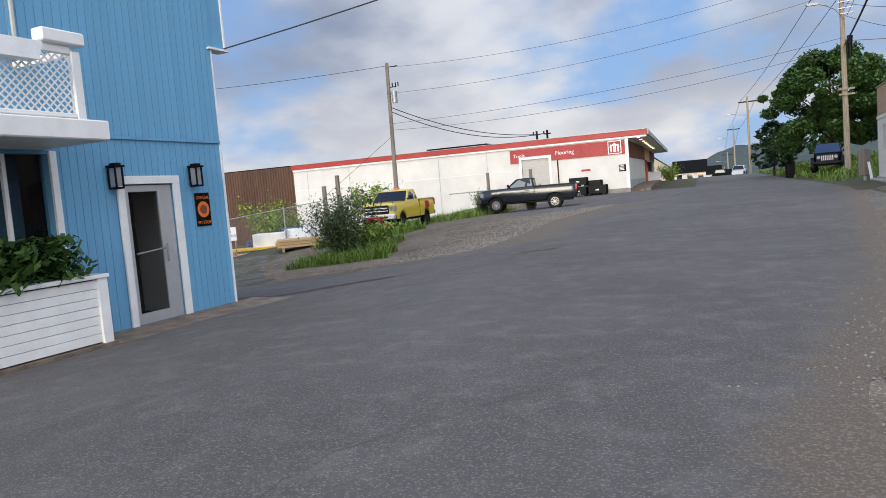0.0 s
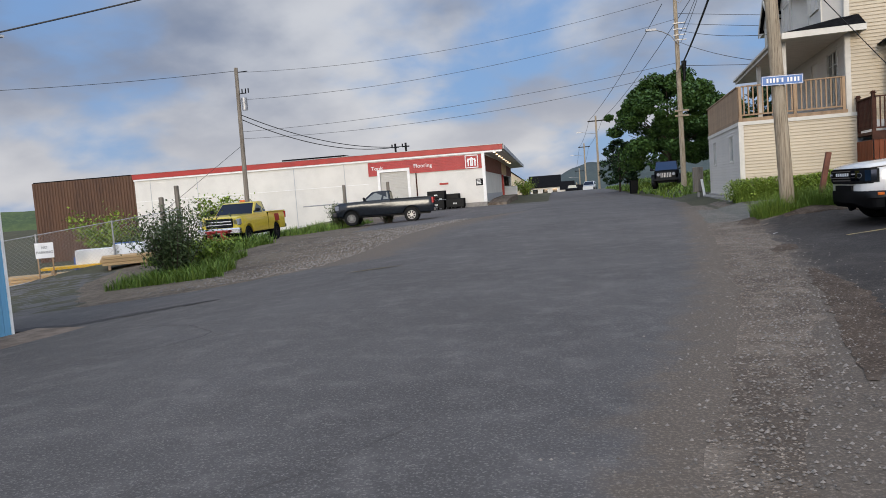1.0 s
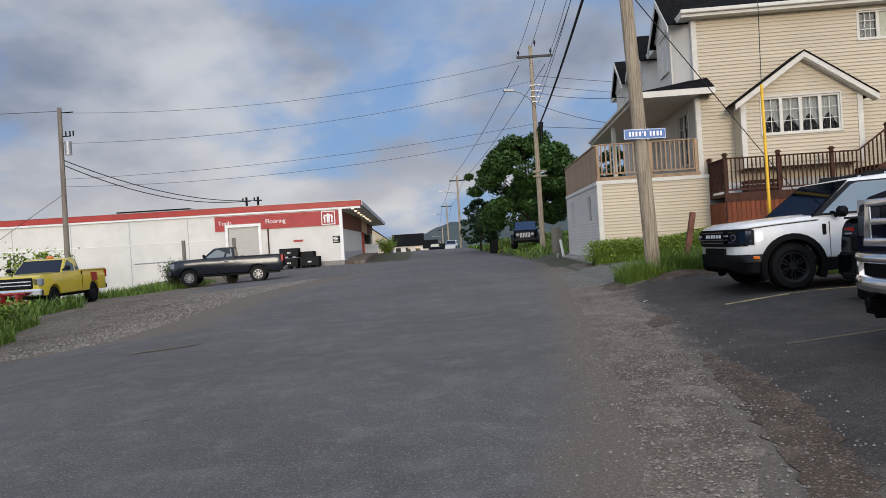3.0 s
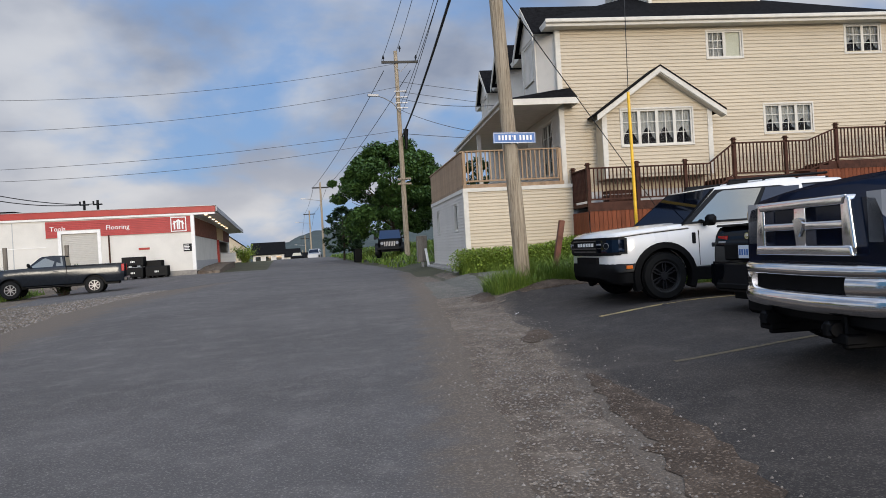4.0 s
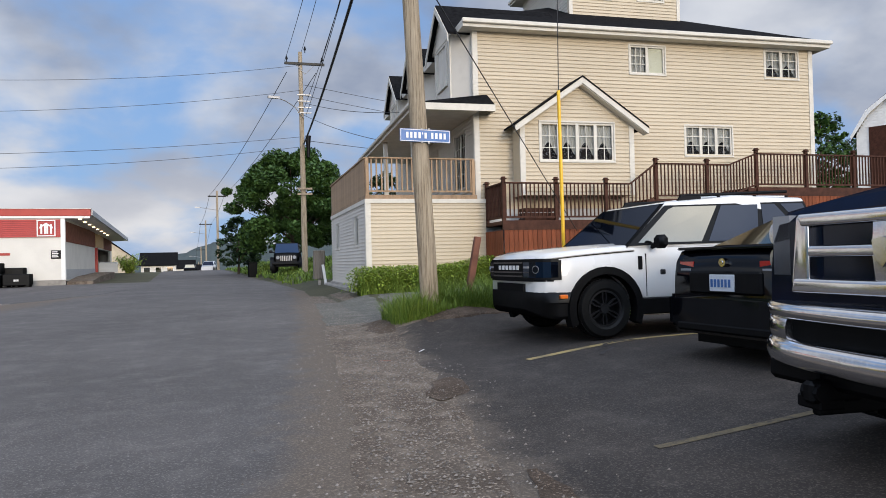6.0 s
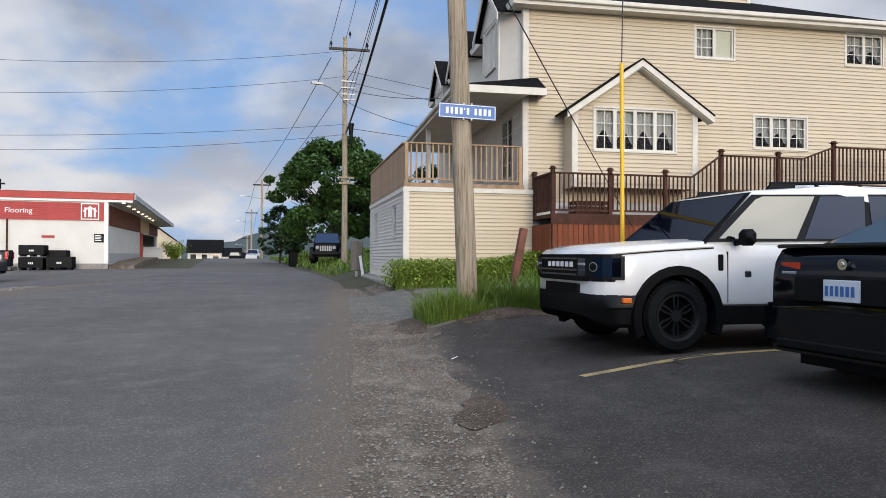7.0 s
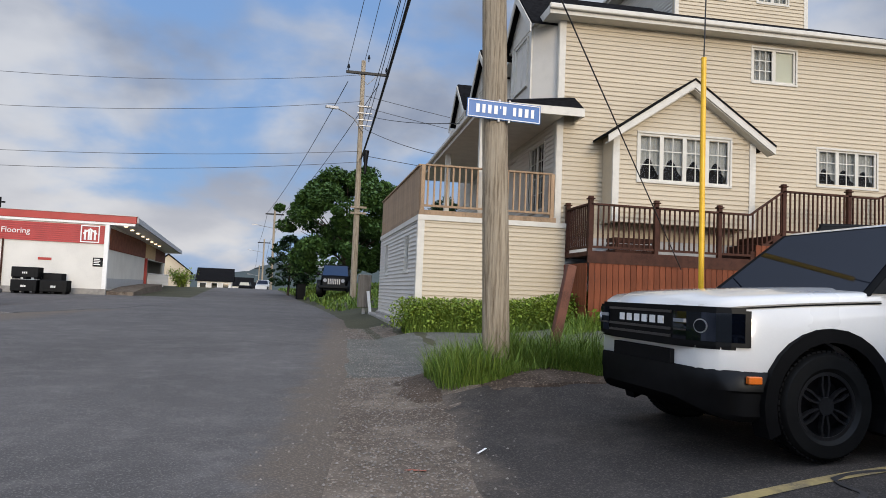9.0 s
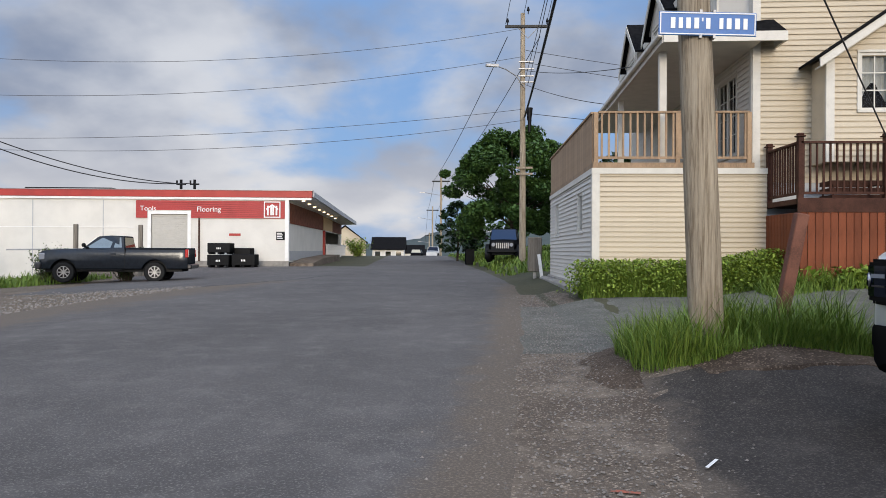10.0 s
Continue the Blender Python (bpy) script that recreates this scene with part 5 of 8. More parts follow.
def cabin(car, mat, base, roof, wl, wu, panes=(), bevel=0.05, ws=True, rear=True, band=None, pillars=False):
    """Greenhouse: base (front x, z, rear x, z), roof (front x, z, rear x, z), half widths at foot and head."""
    bf, bzf, br, bzr = base
    rf, rzf, rr, rzr = roof
    A = {}
    for s in (-1, 1):
        A["bf", s], A["br", s] = (bf, s * wl * 0.96, bzf), (br, s * wl * 0.97, bzr)
        A["rf", s], A["rr", s] = (rf, s * wu * 0.97, rzf), (rr, s * wu * 0.97, rzr)
    bm = bm_new()
    v = {k: bm.verts.new(p) for k, p in A.items()}
    mid = [((rf + rr) / 2, s * wu, max(rzf, rzr) + 0.015) for s in (-1, 1)]
    vm = {s: bm.verts.new(mid[0 if s < 0 else 1]) for s in (-1, 1)}
    bm.faces.new((v["bf", 1], v["bf", -1], v["rf", -1], v["rf", 1]))
    bm.faces.new((v["br", -1], v["br", 1], v["rr", 1], v["rr", -1]))
    bm.faces.new((v["rf", 1], v["rf", -1], vm[-1], vm[1]))
    bm.faces.new((vm[1], vm[-1], v["rr", -1], v["rr", 1]))
    for s in (-1, 1):
        bm.faces.new((v["bf", s], v["rf", s], vm[s], v["rr", s], v["br", s]))
    bm.faces.new((v["bf", 1], v["br", 1], v["br", -1], v["bf", -1]))
    edges = [e for e in bm.edges if max(p.co.z for p in e.verts) > max(bzf, bzr) + 0.2]
    bmesh.ops.bevel(bm, geom=edges, offset=bevel, segments=3, affect="EDGES", profile=0.5)
    part("cabin", bm, mat, car, smooth=True)
    if pillars:
        quadpanel("windscreen_frame", car, "plastic", A["bf", 1], A["bf", -1], A["rf", -1], A["rf", 1], -0.012, 1.012, 0.0, 0.95, 0.007)
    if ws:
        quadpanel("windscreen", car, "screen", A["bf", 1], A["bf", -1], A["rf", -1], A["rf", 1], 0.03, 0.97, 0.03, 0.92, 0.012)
    if rear:
        quadpanel("rear_window", car, "glass", A["br", -1], A["br", 1], A["rr", 1], A["rr", -1], 0.07, 0.93, 0.10, 0.88, 0.012)
    if band:
        quadpanel("window_surround", car, "plastic", A["br", 1], A["bf", 1], A["rf", 1], A["rr", 1], 0, 1, 0, 1, 0.024, cut=band)
        quadpanel("window_surround", car, "plastic", A["bf", -1], A["br", -1], A["rr", -1], A["rf", -1], 0, 1, 0, 1, 0.024, cut=[(1 - u, q) for u, q in band][::-1])
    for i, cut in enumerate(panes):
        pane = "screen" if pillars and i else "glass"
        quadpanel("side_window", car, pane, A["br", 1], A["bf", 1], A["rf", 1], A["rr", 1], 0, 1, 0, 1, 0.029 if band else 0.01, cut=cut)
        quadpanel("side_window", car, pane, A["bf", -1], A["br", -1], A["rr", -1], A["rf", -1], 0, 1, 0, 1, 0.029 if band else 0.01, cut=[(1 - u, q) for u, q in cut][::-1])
    return A


def flare(car, ax, R, rz, y, mat, width=0.07, proud=0.03):
    for s in (-1, 1):
        bm = bm_new()
        n = 18
        pts = [(ax + (R + width) * math.cos(math.pi * (-0.13 + 1.26 * i / n)), rz + (R + width) * math.sin(math.pi * (-0.13 + 1.26 * i / n))) for i in range(n + 1)]
        pts += [(ax + (R - 0.012) * math.cos(math.pi * (-0.13 + 1.26 * i / n)), rz + (R - 0.012) * math.sin(math.pi * (-0.13 + 1.26 * i / n))) for i in range(n, -1, -1)]
        prism(bm, pts, 1, s * (y - 0.12), s * (y + proud))
        part("wheel_flare", bm, mat, car, "black plastic wheel flare")


def sweep_plan(bm, path, profile):
    """A profile (out, z) carried along a path (x, y) seen from above, closed at its ends."""
    rings = []
    for i, (x, y) in enumerate(path):
        a, b = path[max(0, i - 1)], path[min(len(path) - 1, i + 1)]
        d = Vector((b[0] - a[0], b[1] - a[1])).normalized()
        nx, ny = -d.y, d.x
        if nx < 0:
            nx, ny = -nx, -ny
        rings.append([bm.verts.new((x + nx * o, y + ny * o, z)) for o, z in profile])
    n = len(profile)
    for r, s in zip(rings, rings[1:]):
        for i in range(n):
            j = (i + 1) % n
            bm.faces.new((r[i], r[j], s[j], s[i]))
    bm.faces.new(rings[0][::-1])
    bm.faces.new(rings[-1])


def mirrors(car, x, y, z, mat):
    for s in (-1, 1):
        bm = bm_new()
        box(bm, x - 0.07, x + 0.06, s * (y + 0.06) - 0.0, s * (y + 0.06) + s * 0.20, z, z + 0.17, bevel=0.045)
        tube(bm, (x, s * (y - 0.05), z + 0.02), (x, s * (y + 0.1), z + 0.05), 0.03)
        part("mirror", bm, mat, car, smooth=True)


def table(*pts):
    return lambda x: lerp_table(x, pts)


def place(x, y, ang, dz=0.0):
    return pose(x, y, ground_z(x, y) + 0.01 + dz, 0, 0, ang)


def build_suv(m):
    c = thing("white_suv", m, "white compact off-road SUV with black cladding, parked in the lot", "car")
    ax, R, r = (1.33, -1.34), 0.44, 0.362
    top = table((-2.19, 1.08), (-1.9, 1.15), (0.6, 1.13), (0.95, 1.12), (1.6, 1.08), (2.0, 1.045), (2.15, 1.01), (2.2, 0.97))
    half = table((-2.19, 0.80), (-2.05, 0.89), (-1.5, 0.93), (1.5, 0.925), (1.82, 0.905), (1.95, 0.88), (2.04, 0.845), (2.11, 0.79), (2.16, 0.72), (2.2, 0.62))
    body(c, "paintwhite", -2.19, 2.2, ax, R, r, 0.46, top, half, shoulder=0.14, tuck=0.94)
    side = [[(0.655, 0.08), (0.965, 0.08), (0.945, 0.80), (0.92, 0.86), (0.64, 0.86)], [(0.36, 0.08), (0.62, 0.08), (0.61, 0.86), (0.36, 0.86)], [(0.13, 0.30), (0.325, 0.10), (0.335, 0.86), (0.24, 0.86)], [(0.02, 0.42), (0.10, 0.36), (0.20, 0.86), (0.04, 0.86)]]
    A = cabin(c, "paintwhite", (1.0, 1.11, -2.15, 1.13), (0.30, 1.70, -1.98, 1.77), 0.925, 0.75, side, band=[(0.01, 0.06), (1.0, 0.03), (0.985, 0.90), (0.02, 0.90)], pillars=True)
    # clamshell bonnet over a dark shut line
    def lid(x):
        w, zt = half(x), top(x)
        f = max(0.0, (x - 2.02) / 0.2)
        zt -= 0.035 * f * f
        return [(0, zt - 0.05), (w * 0.968, zt - 0.05), (w * 0.976, zt - 0.042), (w * 0.970, zt - 0.015), (w * 0.945, zt + 0.008), (w * 0.88, zt + 0.024), (w * 0.62, zt + 0.034), (w * 0.55, zt + 0.05), (0, zt + 0.056)]
    loft("bonnet", c, "paintwhite", [0.9, 1.1, 1.3, 1.5, 1.7, 1.82, 1.9, 1.97, 2.03, 2.08, 2.12, 2.16, 2.19, 2.215], lid, label="white clamshell bonnet")
    loft("shut_line", c, "plastic", [0.9, 1.2, 1.5, 1.82, 1.95, 2.04, 2.11, 2.16, 2.2], lambda x: [(0, top(x) - 0.062), (half(x) * 0.977, top(x) - 0.062), (half(x) * 0.977, top(x) - 0.052), (0, top(x) - 0.052)], smooth=False)
    # roof step, rails
    boxpart("roof_panel", (-1.9, -0.55, -0.55, 0.55, 1.75, 1.81), "paintwhite", c, bevel=0.03)
    for s in (-1, 1):
        bm = bm_new()
        tube(bm, (0.0, s * 0.66, 1.785), (-1.75, s * 0.66, 1.855), 0.022)
        for x in (0.0, -0.6, -1.2, -1.75):
            tube(bm, (x, s * 0.66, 1.70), (x, s * 0.66, 1.80), 0.022)
        prism(bm, [(0.08, 1.70), (-0.3, 1.73), (-0.3, 1.80), (0.0, 1.79)], 1, s * 0.66 - 0.02, s * 0.66 + 0.02)
        part("roof_rail", bm, "plastic", c, "black roof rail")
    # cladding
    for s in (-1, 1):
        bm = bm_new()
        box(bm, -0.92, 0.9, s * 0.90, s * 0.945, 0.27, 0.475, bevel=0.012)
        part("sill_cladding", bm, "plastic", c, "black sill cladding")
    for a in ax:
        flare(c, a, R, r, 0.92, "plastic", 0.08)
    def clad(x):
        w = half(min(x, 2.2)) + 0.016 - (0.10 if x > 2.2 else 0)
        lo = 0.25 + 0.13 * max(0.0, (x - 1.95) / 0.29) ** 2
        return [(0, lo), (w - 0.06, lo), (w - 0.02, lo + 0.04), (w - 0.012, 0.44), (w + 0.004, 0.455), (w, 0.56), (w - 0.02, 0.585), (0, 0.585)]
    loft("front_bumper", c, "plastic", [1.76, 1.82, 1.95, 2.04, 2.11, 2.16, 2.2, 2.23], clad, label="black plastic bumper")
    loft("rear_bumper", c, "plastic", [-2.24, -2.2, -2.1, -1.95, -1.8], lambda x: [(y, z + 0.04) for y, z in clad(-x)], label="black plastic bumper")
    bm = bm_new()
    for pts, z0, z1 in (([(0.90, 1.92), (0.862, 2.04), (0.808, 2.12), (0.735, 2.18), (0.62, 2.215), (0.4, 2.24), (-0.4, 2.24), (-0.62, 2.215), (-0.735, 2.18), (-0.808, 2.12), (-0.862, 2.04), (-0.90, 1.92)], 0.715, 0.995),):
        prism(bm, [(x, y) for y, x in pts], 2, z0, z1)
    bmesh.ops.bevel(bm, geom=[e for e in bm.edges if abs(e.verts[0].co.z - e.verts[1].co.z) < 1e-4], offset=0.02, segments=2, affect="EDGES")
    part("grille", bm, "plastic", c, "black grille panel")
    boxpart("lower_intake", (2.15, 2.215, -0.42, 0.42, 0.575, 0.685), "plastic", c)
    for z in (0.77, 0.82, 0.94):
        boxpart("grille_bar", (2.228, 2.246, -0.46, 0.46, z, z + 0.018), "darkrim", c)
    for i in range(6):
        boxpart("letter_bar", (2.238, 2.248, 0.30 - i * 0.115, 0.37 - i * 0.115, 0.86, 0.915), "white", c)
    for s in (-1, 1):
        bm = bm_new()
        prism(bm, [(1.96, s * 0.893), (2.043, s * 0.867), (2.124, s * 0.813), (2.185, s * 0.739), (2.22, s * 0.62), (2.236, s * 0.48), (2.15, s * 0.48), (1.96, s * 0.7)], 2, 0.765, 0.955)
        hl = part("headlight", bm, "screen", c, "dark headlight with round lens")
        bm = bm_new()
        tube(bm, (2.02, s * 0.64, 0.865), (2.188, s * 0.735, 0.865), 0.05, 0.048, 20)
        part("lens_ring", bm, "alu", hl, smooth=True)
        bm = bm_new()
        tube(bm, (2.02, s * 0.64, 0.865), (2.194, s * 0.738, 0.865), 0.044, 0.04, 20)
        part("lens", bm, "screen", hl, smooth=True)
        boxpart("light_bar", (2.20, 2.240, min(s * 0.49, s * 0.62), max(s * 0.49, s * 0.62), 0.880, 0.905), "lampglass", hl)
        boxpart("light_bar", (2.20, 2.238, min(s * 0.49, s * 0.62), max(s * 0.49, s * 0.62), 0.825, 0.835), "darkrim", hl)
        bm = bm_new()
        box(bm, 1.86, 1.96, s * 0.90, s * 0.942, 0.505, 0.555, bevel=0.006)
        part("side_marker", bm, "orange", c, "orange side marker")
        boxpart("door_handle", (-0.28, -0.03, min(s * 0.925, s * 0.955), max(s * 0.925, s * 0.955), 0.955, 0.985), "plastic", c, bevel=0.008)
        boxpart("door_handle", (-1.22, -1.0, min(s * 0.925, s * 0.955), max(s * 0.925, s * 0.955), 0.975, 1.005), "plastic", c, bevel=0.008)
        boxpart("door_gap", (0.745, 0.752, min(s * 0.90, s * 0.931), max(s * 0.90, s * 0.931), 0.5, 1.03), "plastic", c)
        boxpart("door_gap", (-0.345, -0.338, min(s * 0.90, s * 0.933), max(s * 0.90, s * 0.933), 0.46, 1.05), "plastic", c)
        boxpart("fender_vent", (0.80, 0.86, min(s * 0.90, s * 0.937), max(s * 0.90, s * 0.937), 0.83, 1.0), "plastic", c, bevel=0.01)
        boxpart("badge", (0.46, 0.54, min(s * 0.90, s * 0.938), max(s * 0.90, s * 0.938), 0.76, 0.83), "darkrim", c, bevel=0.012)
        boxpart("tail_light", (-2.2, -2.1, min(s * 0.68, s * 0.86), max(s * 0.68, s * 0.86), 0.9, 1.08), "redlamp", c)
    mirrors(c, 0.62, 0.90, 1.09, "plastic")
    for a in ax:
        wheel(c, pose(a, 0.80, r), r, 0.24, 0.225, "darkrim", 6, "suv")
        wheel(c, pose(a, -0.80, r, 0, 0, 180), r, 0.24, 0.225, "darkrim", 6, "suv")
    return c


def build_pickup(m, mat, label, big=False, tail_red=True, name="pickup_truck", rim="alu", key="truck"):
    """Regular-cab pickup, six metres long."""
    c = thing(name, m, label, "pickup truck")
    k = 1.1 if big else 1.0
    ax, R, r = (1.95, -1.62), 0.47 * k, 0.39 * k
    zt = 1.27 if big else 1.02
    low = 0.56 if big else 0.45
    up = 0.66 if big else 0.80
    top = table((-2.95, zt + 0.12), (0.2, zt + 0.12), (0.35, zt + 0.10), (1.3, zt + 0.12), (2.2, zt + 0.09), (2.75, zt + 0.05), (2.9, zt - 0.02))
    half = table((-2.95, 0.95), (-2.8, 0.99), (2.2, 0.99), (2.6, 0.95), (2.82, 0.88), (2.9, 0.80))
    body(c, mat, -2.95, 2.9, ax, R, r, low, top, half, shoulder=0.18, tuck=0.95)
    side = [[(0.34, 0.10), (0.93, 0.10), (0.80, 0.82), (0.74, 0.88), (0.34, 0.88)], [(0.06, 0.12), (0.26, 0.12), (0.26, 0.88), (0.10, 0.88)]]
    cabin(c, mat, (1.28, zt + 0.10, -0.43, zt + 0.12), (0.62, zt + up, -0.36, zt + up + 0.02), 0.97, 0.80, side)
    bm = bm_new()
    box(bm, -2.85, -0.5, -0.82, 0.82, zt + 0.13, zt + 0.16)
    part("bed_opening", bm, "black", c)
    for s in (-1, 1):
        boxpart("bed_rail", (-2.93, -0.46, min(s * 0.83, s * 0.985), max(s * 0.83, s * 0.985), zt + 0.12, zt + 0.185), mat, c, bevel=0.015)
        boxpart("bed_gap", (-0.47, -0.44, min(s * 0.9, s * 0.996), max(s * 0.9, s * 0.996), low + 0.05, zt + 0.12), "black", c)
        bm = bm_new()
        box(bm, -2.985, -2.86, min(s * 0.80, s * 1.0), max(s * 0.80, s * 1.0), zt - 0.22, zt + 0.12, bevel=0.015)
        part("tail_light", bm, "redlamp", c, "red tail light")
        bm = bm_new()
        box(bm, 2.66, 2.9, min(s * 0.62, s * 0.93), max(s * 0.62, s * 0.93), zt - 0.32, zt - 0.05, bevel=0.03)
        part("headlight", bm, "lampglass", c)
        boxpart("door_handle", (-0.1, 0.1, min(s * 0.985, s * 1.01), max(s * 0.985, s * 1.01), zt - 0.1, zt - 0.06), mat, c)
        boxpart("step_bar", (-0.35, 1.3, min(s * 0.88, s * 1.0), max(s * 0.88, s * 1.0), low - 0.07, low - 0.02), "plastic", c, bevel=0.015)
    boxpart("grille", (2.86, 2.95, -0.62, 0.62, zt - 0.42, zt - 0.02), "plastic", c, "black grille", 0.03)
    bm = bm_new()
    for z in (zt - 0.3, zt - 0.17):
        box(bm, 2.94, 2.965, -0.58, 0.58, z, z + 0.04, bevel=0.008)
    part("grille_bars", bm, "darkrim" if not big else "chrome", c)
    boxpart("front_bumper", (2.8, 3.06, -0.97, 0.97, low, zt - 0.44), "darkrim" if mat == "paintgrey" else "chrome", c, "", 0.05)
    boxpart("rear_bumper", (-3.12, -2.93, -0.96, 0.96, low + 0.0, low + 0.2), "darkrim", c, "", 0.04)
    boxpart("tailgate", (-2.965, -2.94, -0.78, 0.78, low + 0.22, zt + 0.16), mat, c, "", 0.008)
    mirrors(c, 1.12, 0.95, zt + 0.2, "plastic")
    for a in ax:
        wheel(c, pose(a, 0.84, r), r, 0.27, 0.245, rim, 8, key)
        wheel(c, pose(a, -0.84, r, 0, 0, 180), r, 0.27, 0.245, rim, 8, key)
    return c


def build_ram(m):
    c = thing("heavy_pickup", m, "navy heavy-duty pickup with a large chrome grille, parked nose to street", "pickup truck")
    ax, R, r = (2.08, -1.9), 0.50, 0.43
    top = table((-3.05, 1.42), (-0.3, 1.42), (0.2, 1.40), (1.4, 1.42), (2.0, 1.40), (2.5, 1.345), (2.8, 1.28), (2.92, 1.2))
    half = table((-3.05, 0.98), (2.2, 1.03), (2.6, 1.01), (2.8, 0.96), (2.92, 0.88))
    body(c, "paintnavy", -3.05, 2.92, ax, R, r, 0.62, top, half, shoulder=0.26, crown=0.06, tuck=0.90)
    side = [[(0.52, 0.10), (0.95, 0.10), (0.84, 0.80), (0.78, 0.88), (0.53, 0.88)], [(0.06, 0.1), (0.48, 0.1), (0.49, 0.88), (0.10, 0.88)]]
    cabin(c, "paintnavy", (1.35, 1.40, -1.25, 1.42), (0.62, 1.93, -1.05, 1.95), 0.97, 0.78, side)
    # chrome surround and cross
    zc, h, w = 1.03, 0.215, 0.63
    sur = new("grille_surround")
    sur.parent = c
    sur["label"] = "faceted chrome grille surround with cross bars"
    def chrome_bar(name, pts, front):
        bm = bm_new()
        prism(bm, pts, 0, 2.86, front)
        bmesh.ops.bevel(bm, geom=bm.edges[:], offset=0.02, segments=4, affect="EDGES", profile=0.6)
        part(name, bm, "chrome", sur, smooth=True)
    wt = w - 0.055
    chrome_bar("top_bar", [(-wt, zc + h), (wt, zc + h), (wt - 0.03, zc + h - 0.068), (-wt + 0.03, zc + h - 0.068)], 2.985)
    chrome_bar("bottom_bar", [(-w, zc - h), (w, zc - h), (w - 0.02, zc - h + 0.078), (-w + 0.02, zc - h + 0.078)], 2.99)
    for q in (-1, 1):
        chrome_bar("side_bar", [(q * wt, zc + h), (q * (wt - 0.075), zc + h - 0.03), (q * (w - 0.125), zc - h + 0.03), (q * w, zc - h), (q * (w + 0.01), zc - h + 0.06), (q * (wt + 0.02), zc + h - 0.02)], 2.975)
    chrome_bar("cross_bar", [(-w + 0.06, zc - 0.02), (w - 0.06, zc - 0.02), (w - 0.07, zc + 0.042), (-w + 0.07, zc + 0.042)], 2.97)
    chrome_bar("upright_bar", [(-0.075, zc - h + 0.01), (0.075, zc - h + 0.01), (0.06, zc), (0.085, zc + h - 0.01), (-0.085, zc + h - 0.01), (-0.06, zc)], 2.965)
    bm = bm_new()
    prism(bm, [(0.0, zc - 0.07), (0.05, zc - 0.01), (0.06, zc + 0.06), (0.0, zc + 0.075), (-0.06, zc + 0.06), (-0.05, zc - 0.01)], 0, 2.95, 2.985)
    part("emblem", bm, "chrome", c, "plain chrome shield")
    boxpart("grille_mesh", (2.84, 2.9, -wt + 0.02, wt - 0.02, zc - h + 0.01, zc + h - 0.02), "plastic", c)
    for i in range(6):
        for y0, y1 in ((-wt + 0.03, -0.08), (0.08, wt - 0.03)):
            z = zc - h + 0.05 + i * 0.075
            boxpart("grille_slat", (2.9, 2.915, y0, y1, z, z + 0.012), "black", c)
    for s in (-1, 1):
        bm = bm_new()
        prism(bm, [(2.60, s * 1.02), (2.78, s * 0.985), (2.92, s * 0.85), (2.92, s * 0.71), (2.6, s * 0.72)], 2, zc - 0.12, zc + 0.22)
        hl = part("headlight", bm, "lampglass", c, "clear twin headlight")
        for z in (zc - 0.03, zc + 0.12):
            bm = bm_new()
            tube(bm, (2.8, s * 0.85, z), (2.9, s * 0.87, z), 0.062, 0.06, 18)
            part("reflector", bm, "chrome", hl, smooth=True)
    # bumper, bowed and rounded in section
    def bow(y):
        return 3.06 - 0.16 * abs(y / 1.05) ** 2 - 0.14 * abs(y / 1.02) ** 6
    def strip(y0, y1, n):
        return [(bow(y0 + (y1 - y0) * i / n), y0 + (y1 - y0) * i / n) for i in range(n + 1)]
    def round_profile(z0, z1, d):
        return [(d * math.sin(math.pi * i / 8) ** 0.35 if 0 < i < 8 else 0.0, z0 + (z1 - z0) * i / 8) for i in range(9)] + [(-0.12, z1), (-0.12, z0)]
    bm = bm_new()
    sweep_plan(bm, strip(1.02, -1.02, 28), round_profile(0.665, 0.76, 0.05))
    sweep_plan(bm, strip(1.02, -1.02, 28), round_profile(0.40, 0.56, 0.06))
    sweep_plan(bm, strip(1.02, 0.60, 6), round_profile(0.53, 0.69, 0.045))
    sweep_plan(bm, strip(-0.60, -1.02, 6), round_profile(0.53, 0.69, 0.045))
    bmesh.ops.recalc_face_normals(bm, faces=bm.faces[:])
    part("front_bumper", bm, "chrome", c, "bowed chrome bumper", smooth=True)
    boxpart("bumper_slot", (2.85, 3.0, -0.64, 0.64, 0.55, 0.67), "black", c)
    boxpart("chin", (2.6, 2.95, -0.9, 0.9, 0.3, 0.44), "plastic", c, "", 0.03)
    for s in (-1, 1):
        bm = bm_new()
        box(bm, 2.75, 3.08, s * 0.42 - 0.04, s * 0.42 + 0.04, 0.24, 0.36, bevel=0.02)
        tube(bm, (3.02, s * 0.42 - 0.06, 0.3), (3.02, s * 0.42 + 0.06, 0.3), 0.05)
        part("tow_hook", bm, "black", c)
        boxpart("door_handle", (-0.2, 0.05, min(s * 1.0, s * 1.03), max(s * 1.0, s * 1.03), 1.2, 1.25), "paintnavy", c)
    for y in (-0.48, 0.48):
        bm = bm_new()
        box(bm, 2.55, 2.98, y - 0.03, y + 0.03, 0.16, 0.42, bevel=0.012)
        box(bm, 2.86, 3.02, y - 0.09, y + 0.09, 0.2, 0.27, bevel=0.01)
        part("plough_bracket", bm, "black", c, "black steel bracket under the bumper")
    boxpart("axle_beam", (1.95, 2.2, -0.72, 0.72, 0.34, 0.5), "black", c, "", 0.03)
    mirrors(c, 1.05, 0.99, 1.42, "plastic")
    flare(c, 2.08, R, r, 1.0, "plastic", 0.05, 0.03)
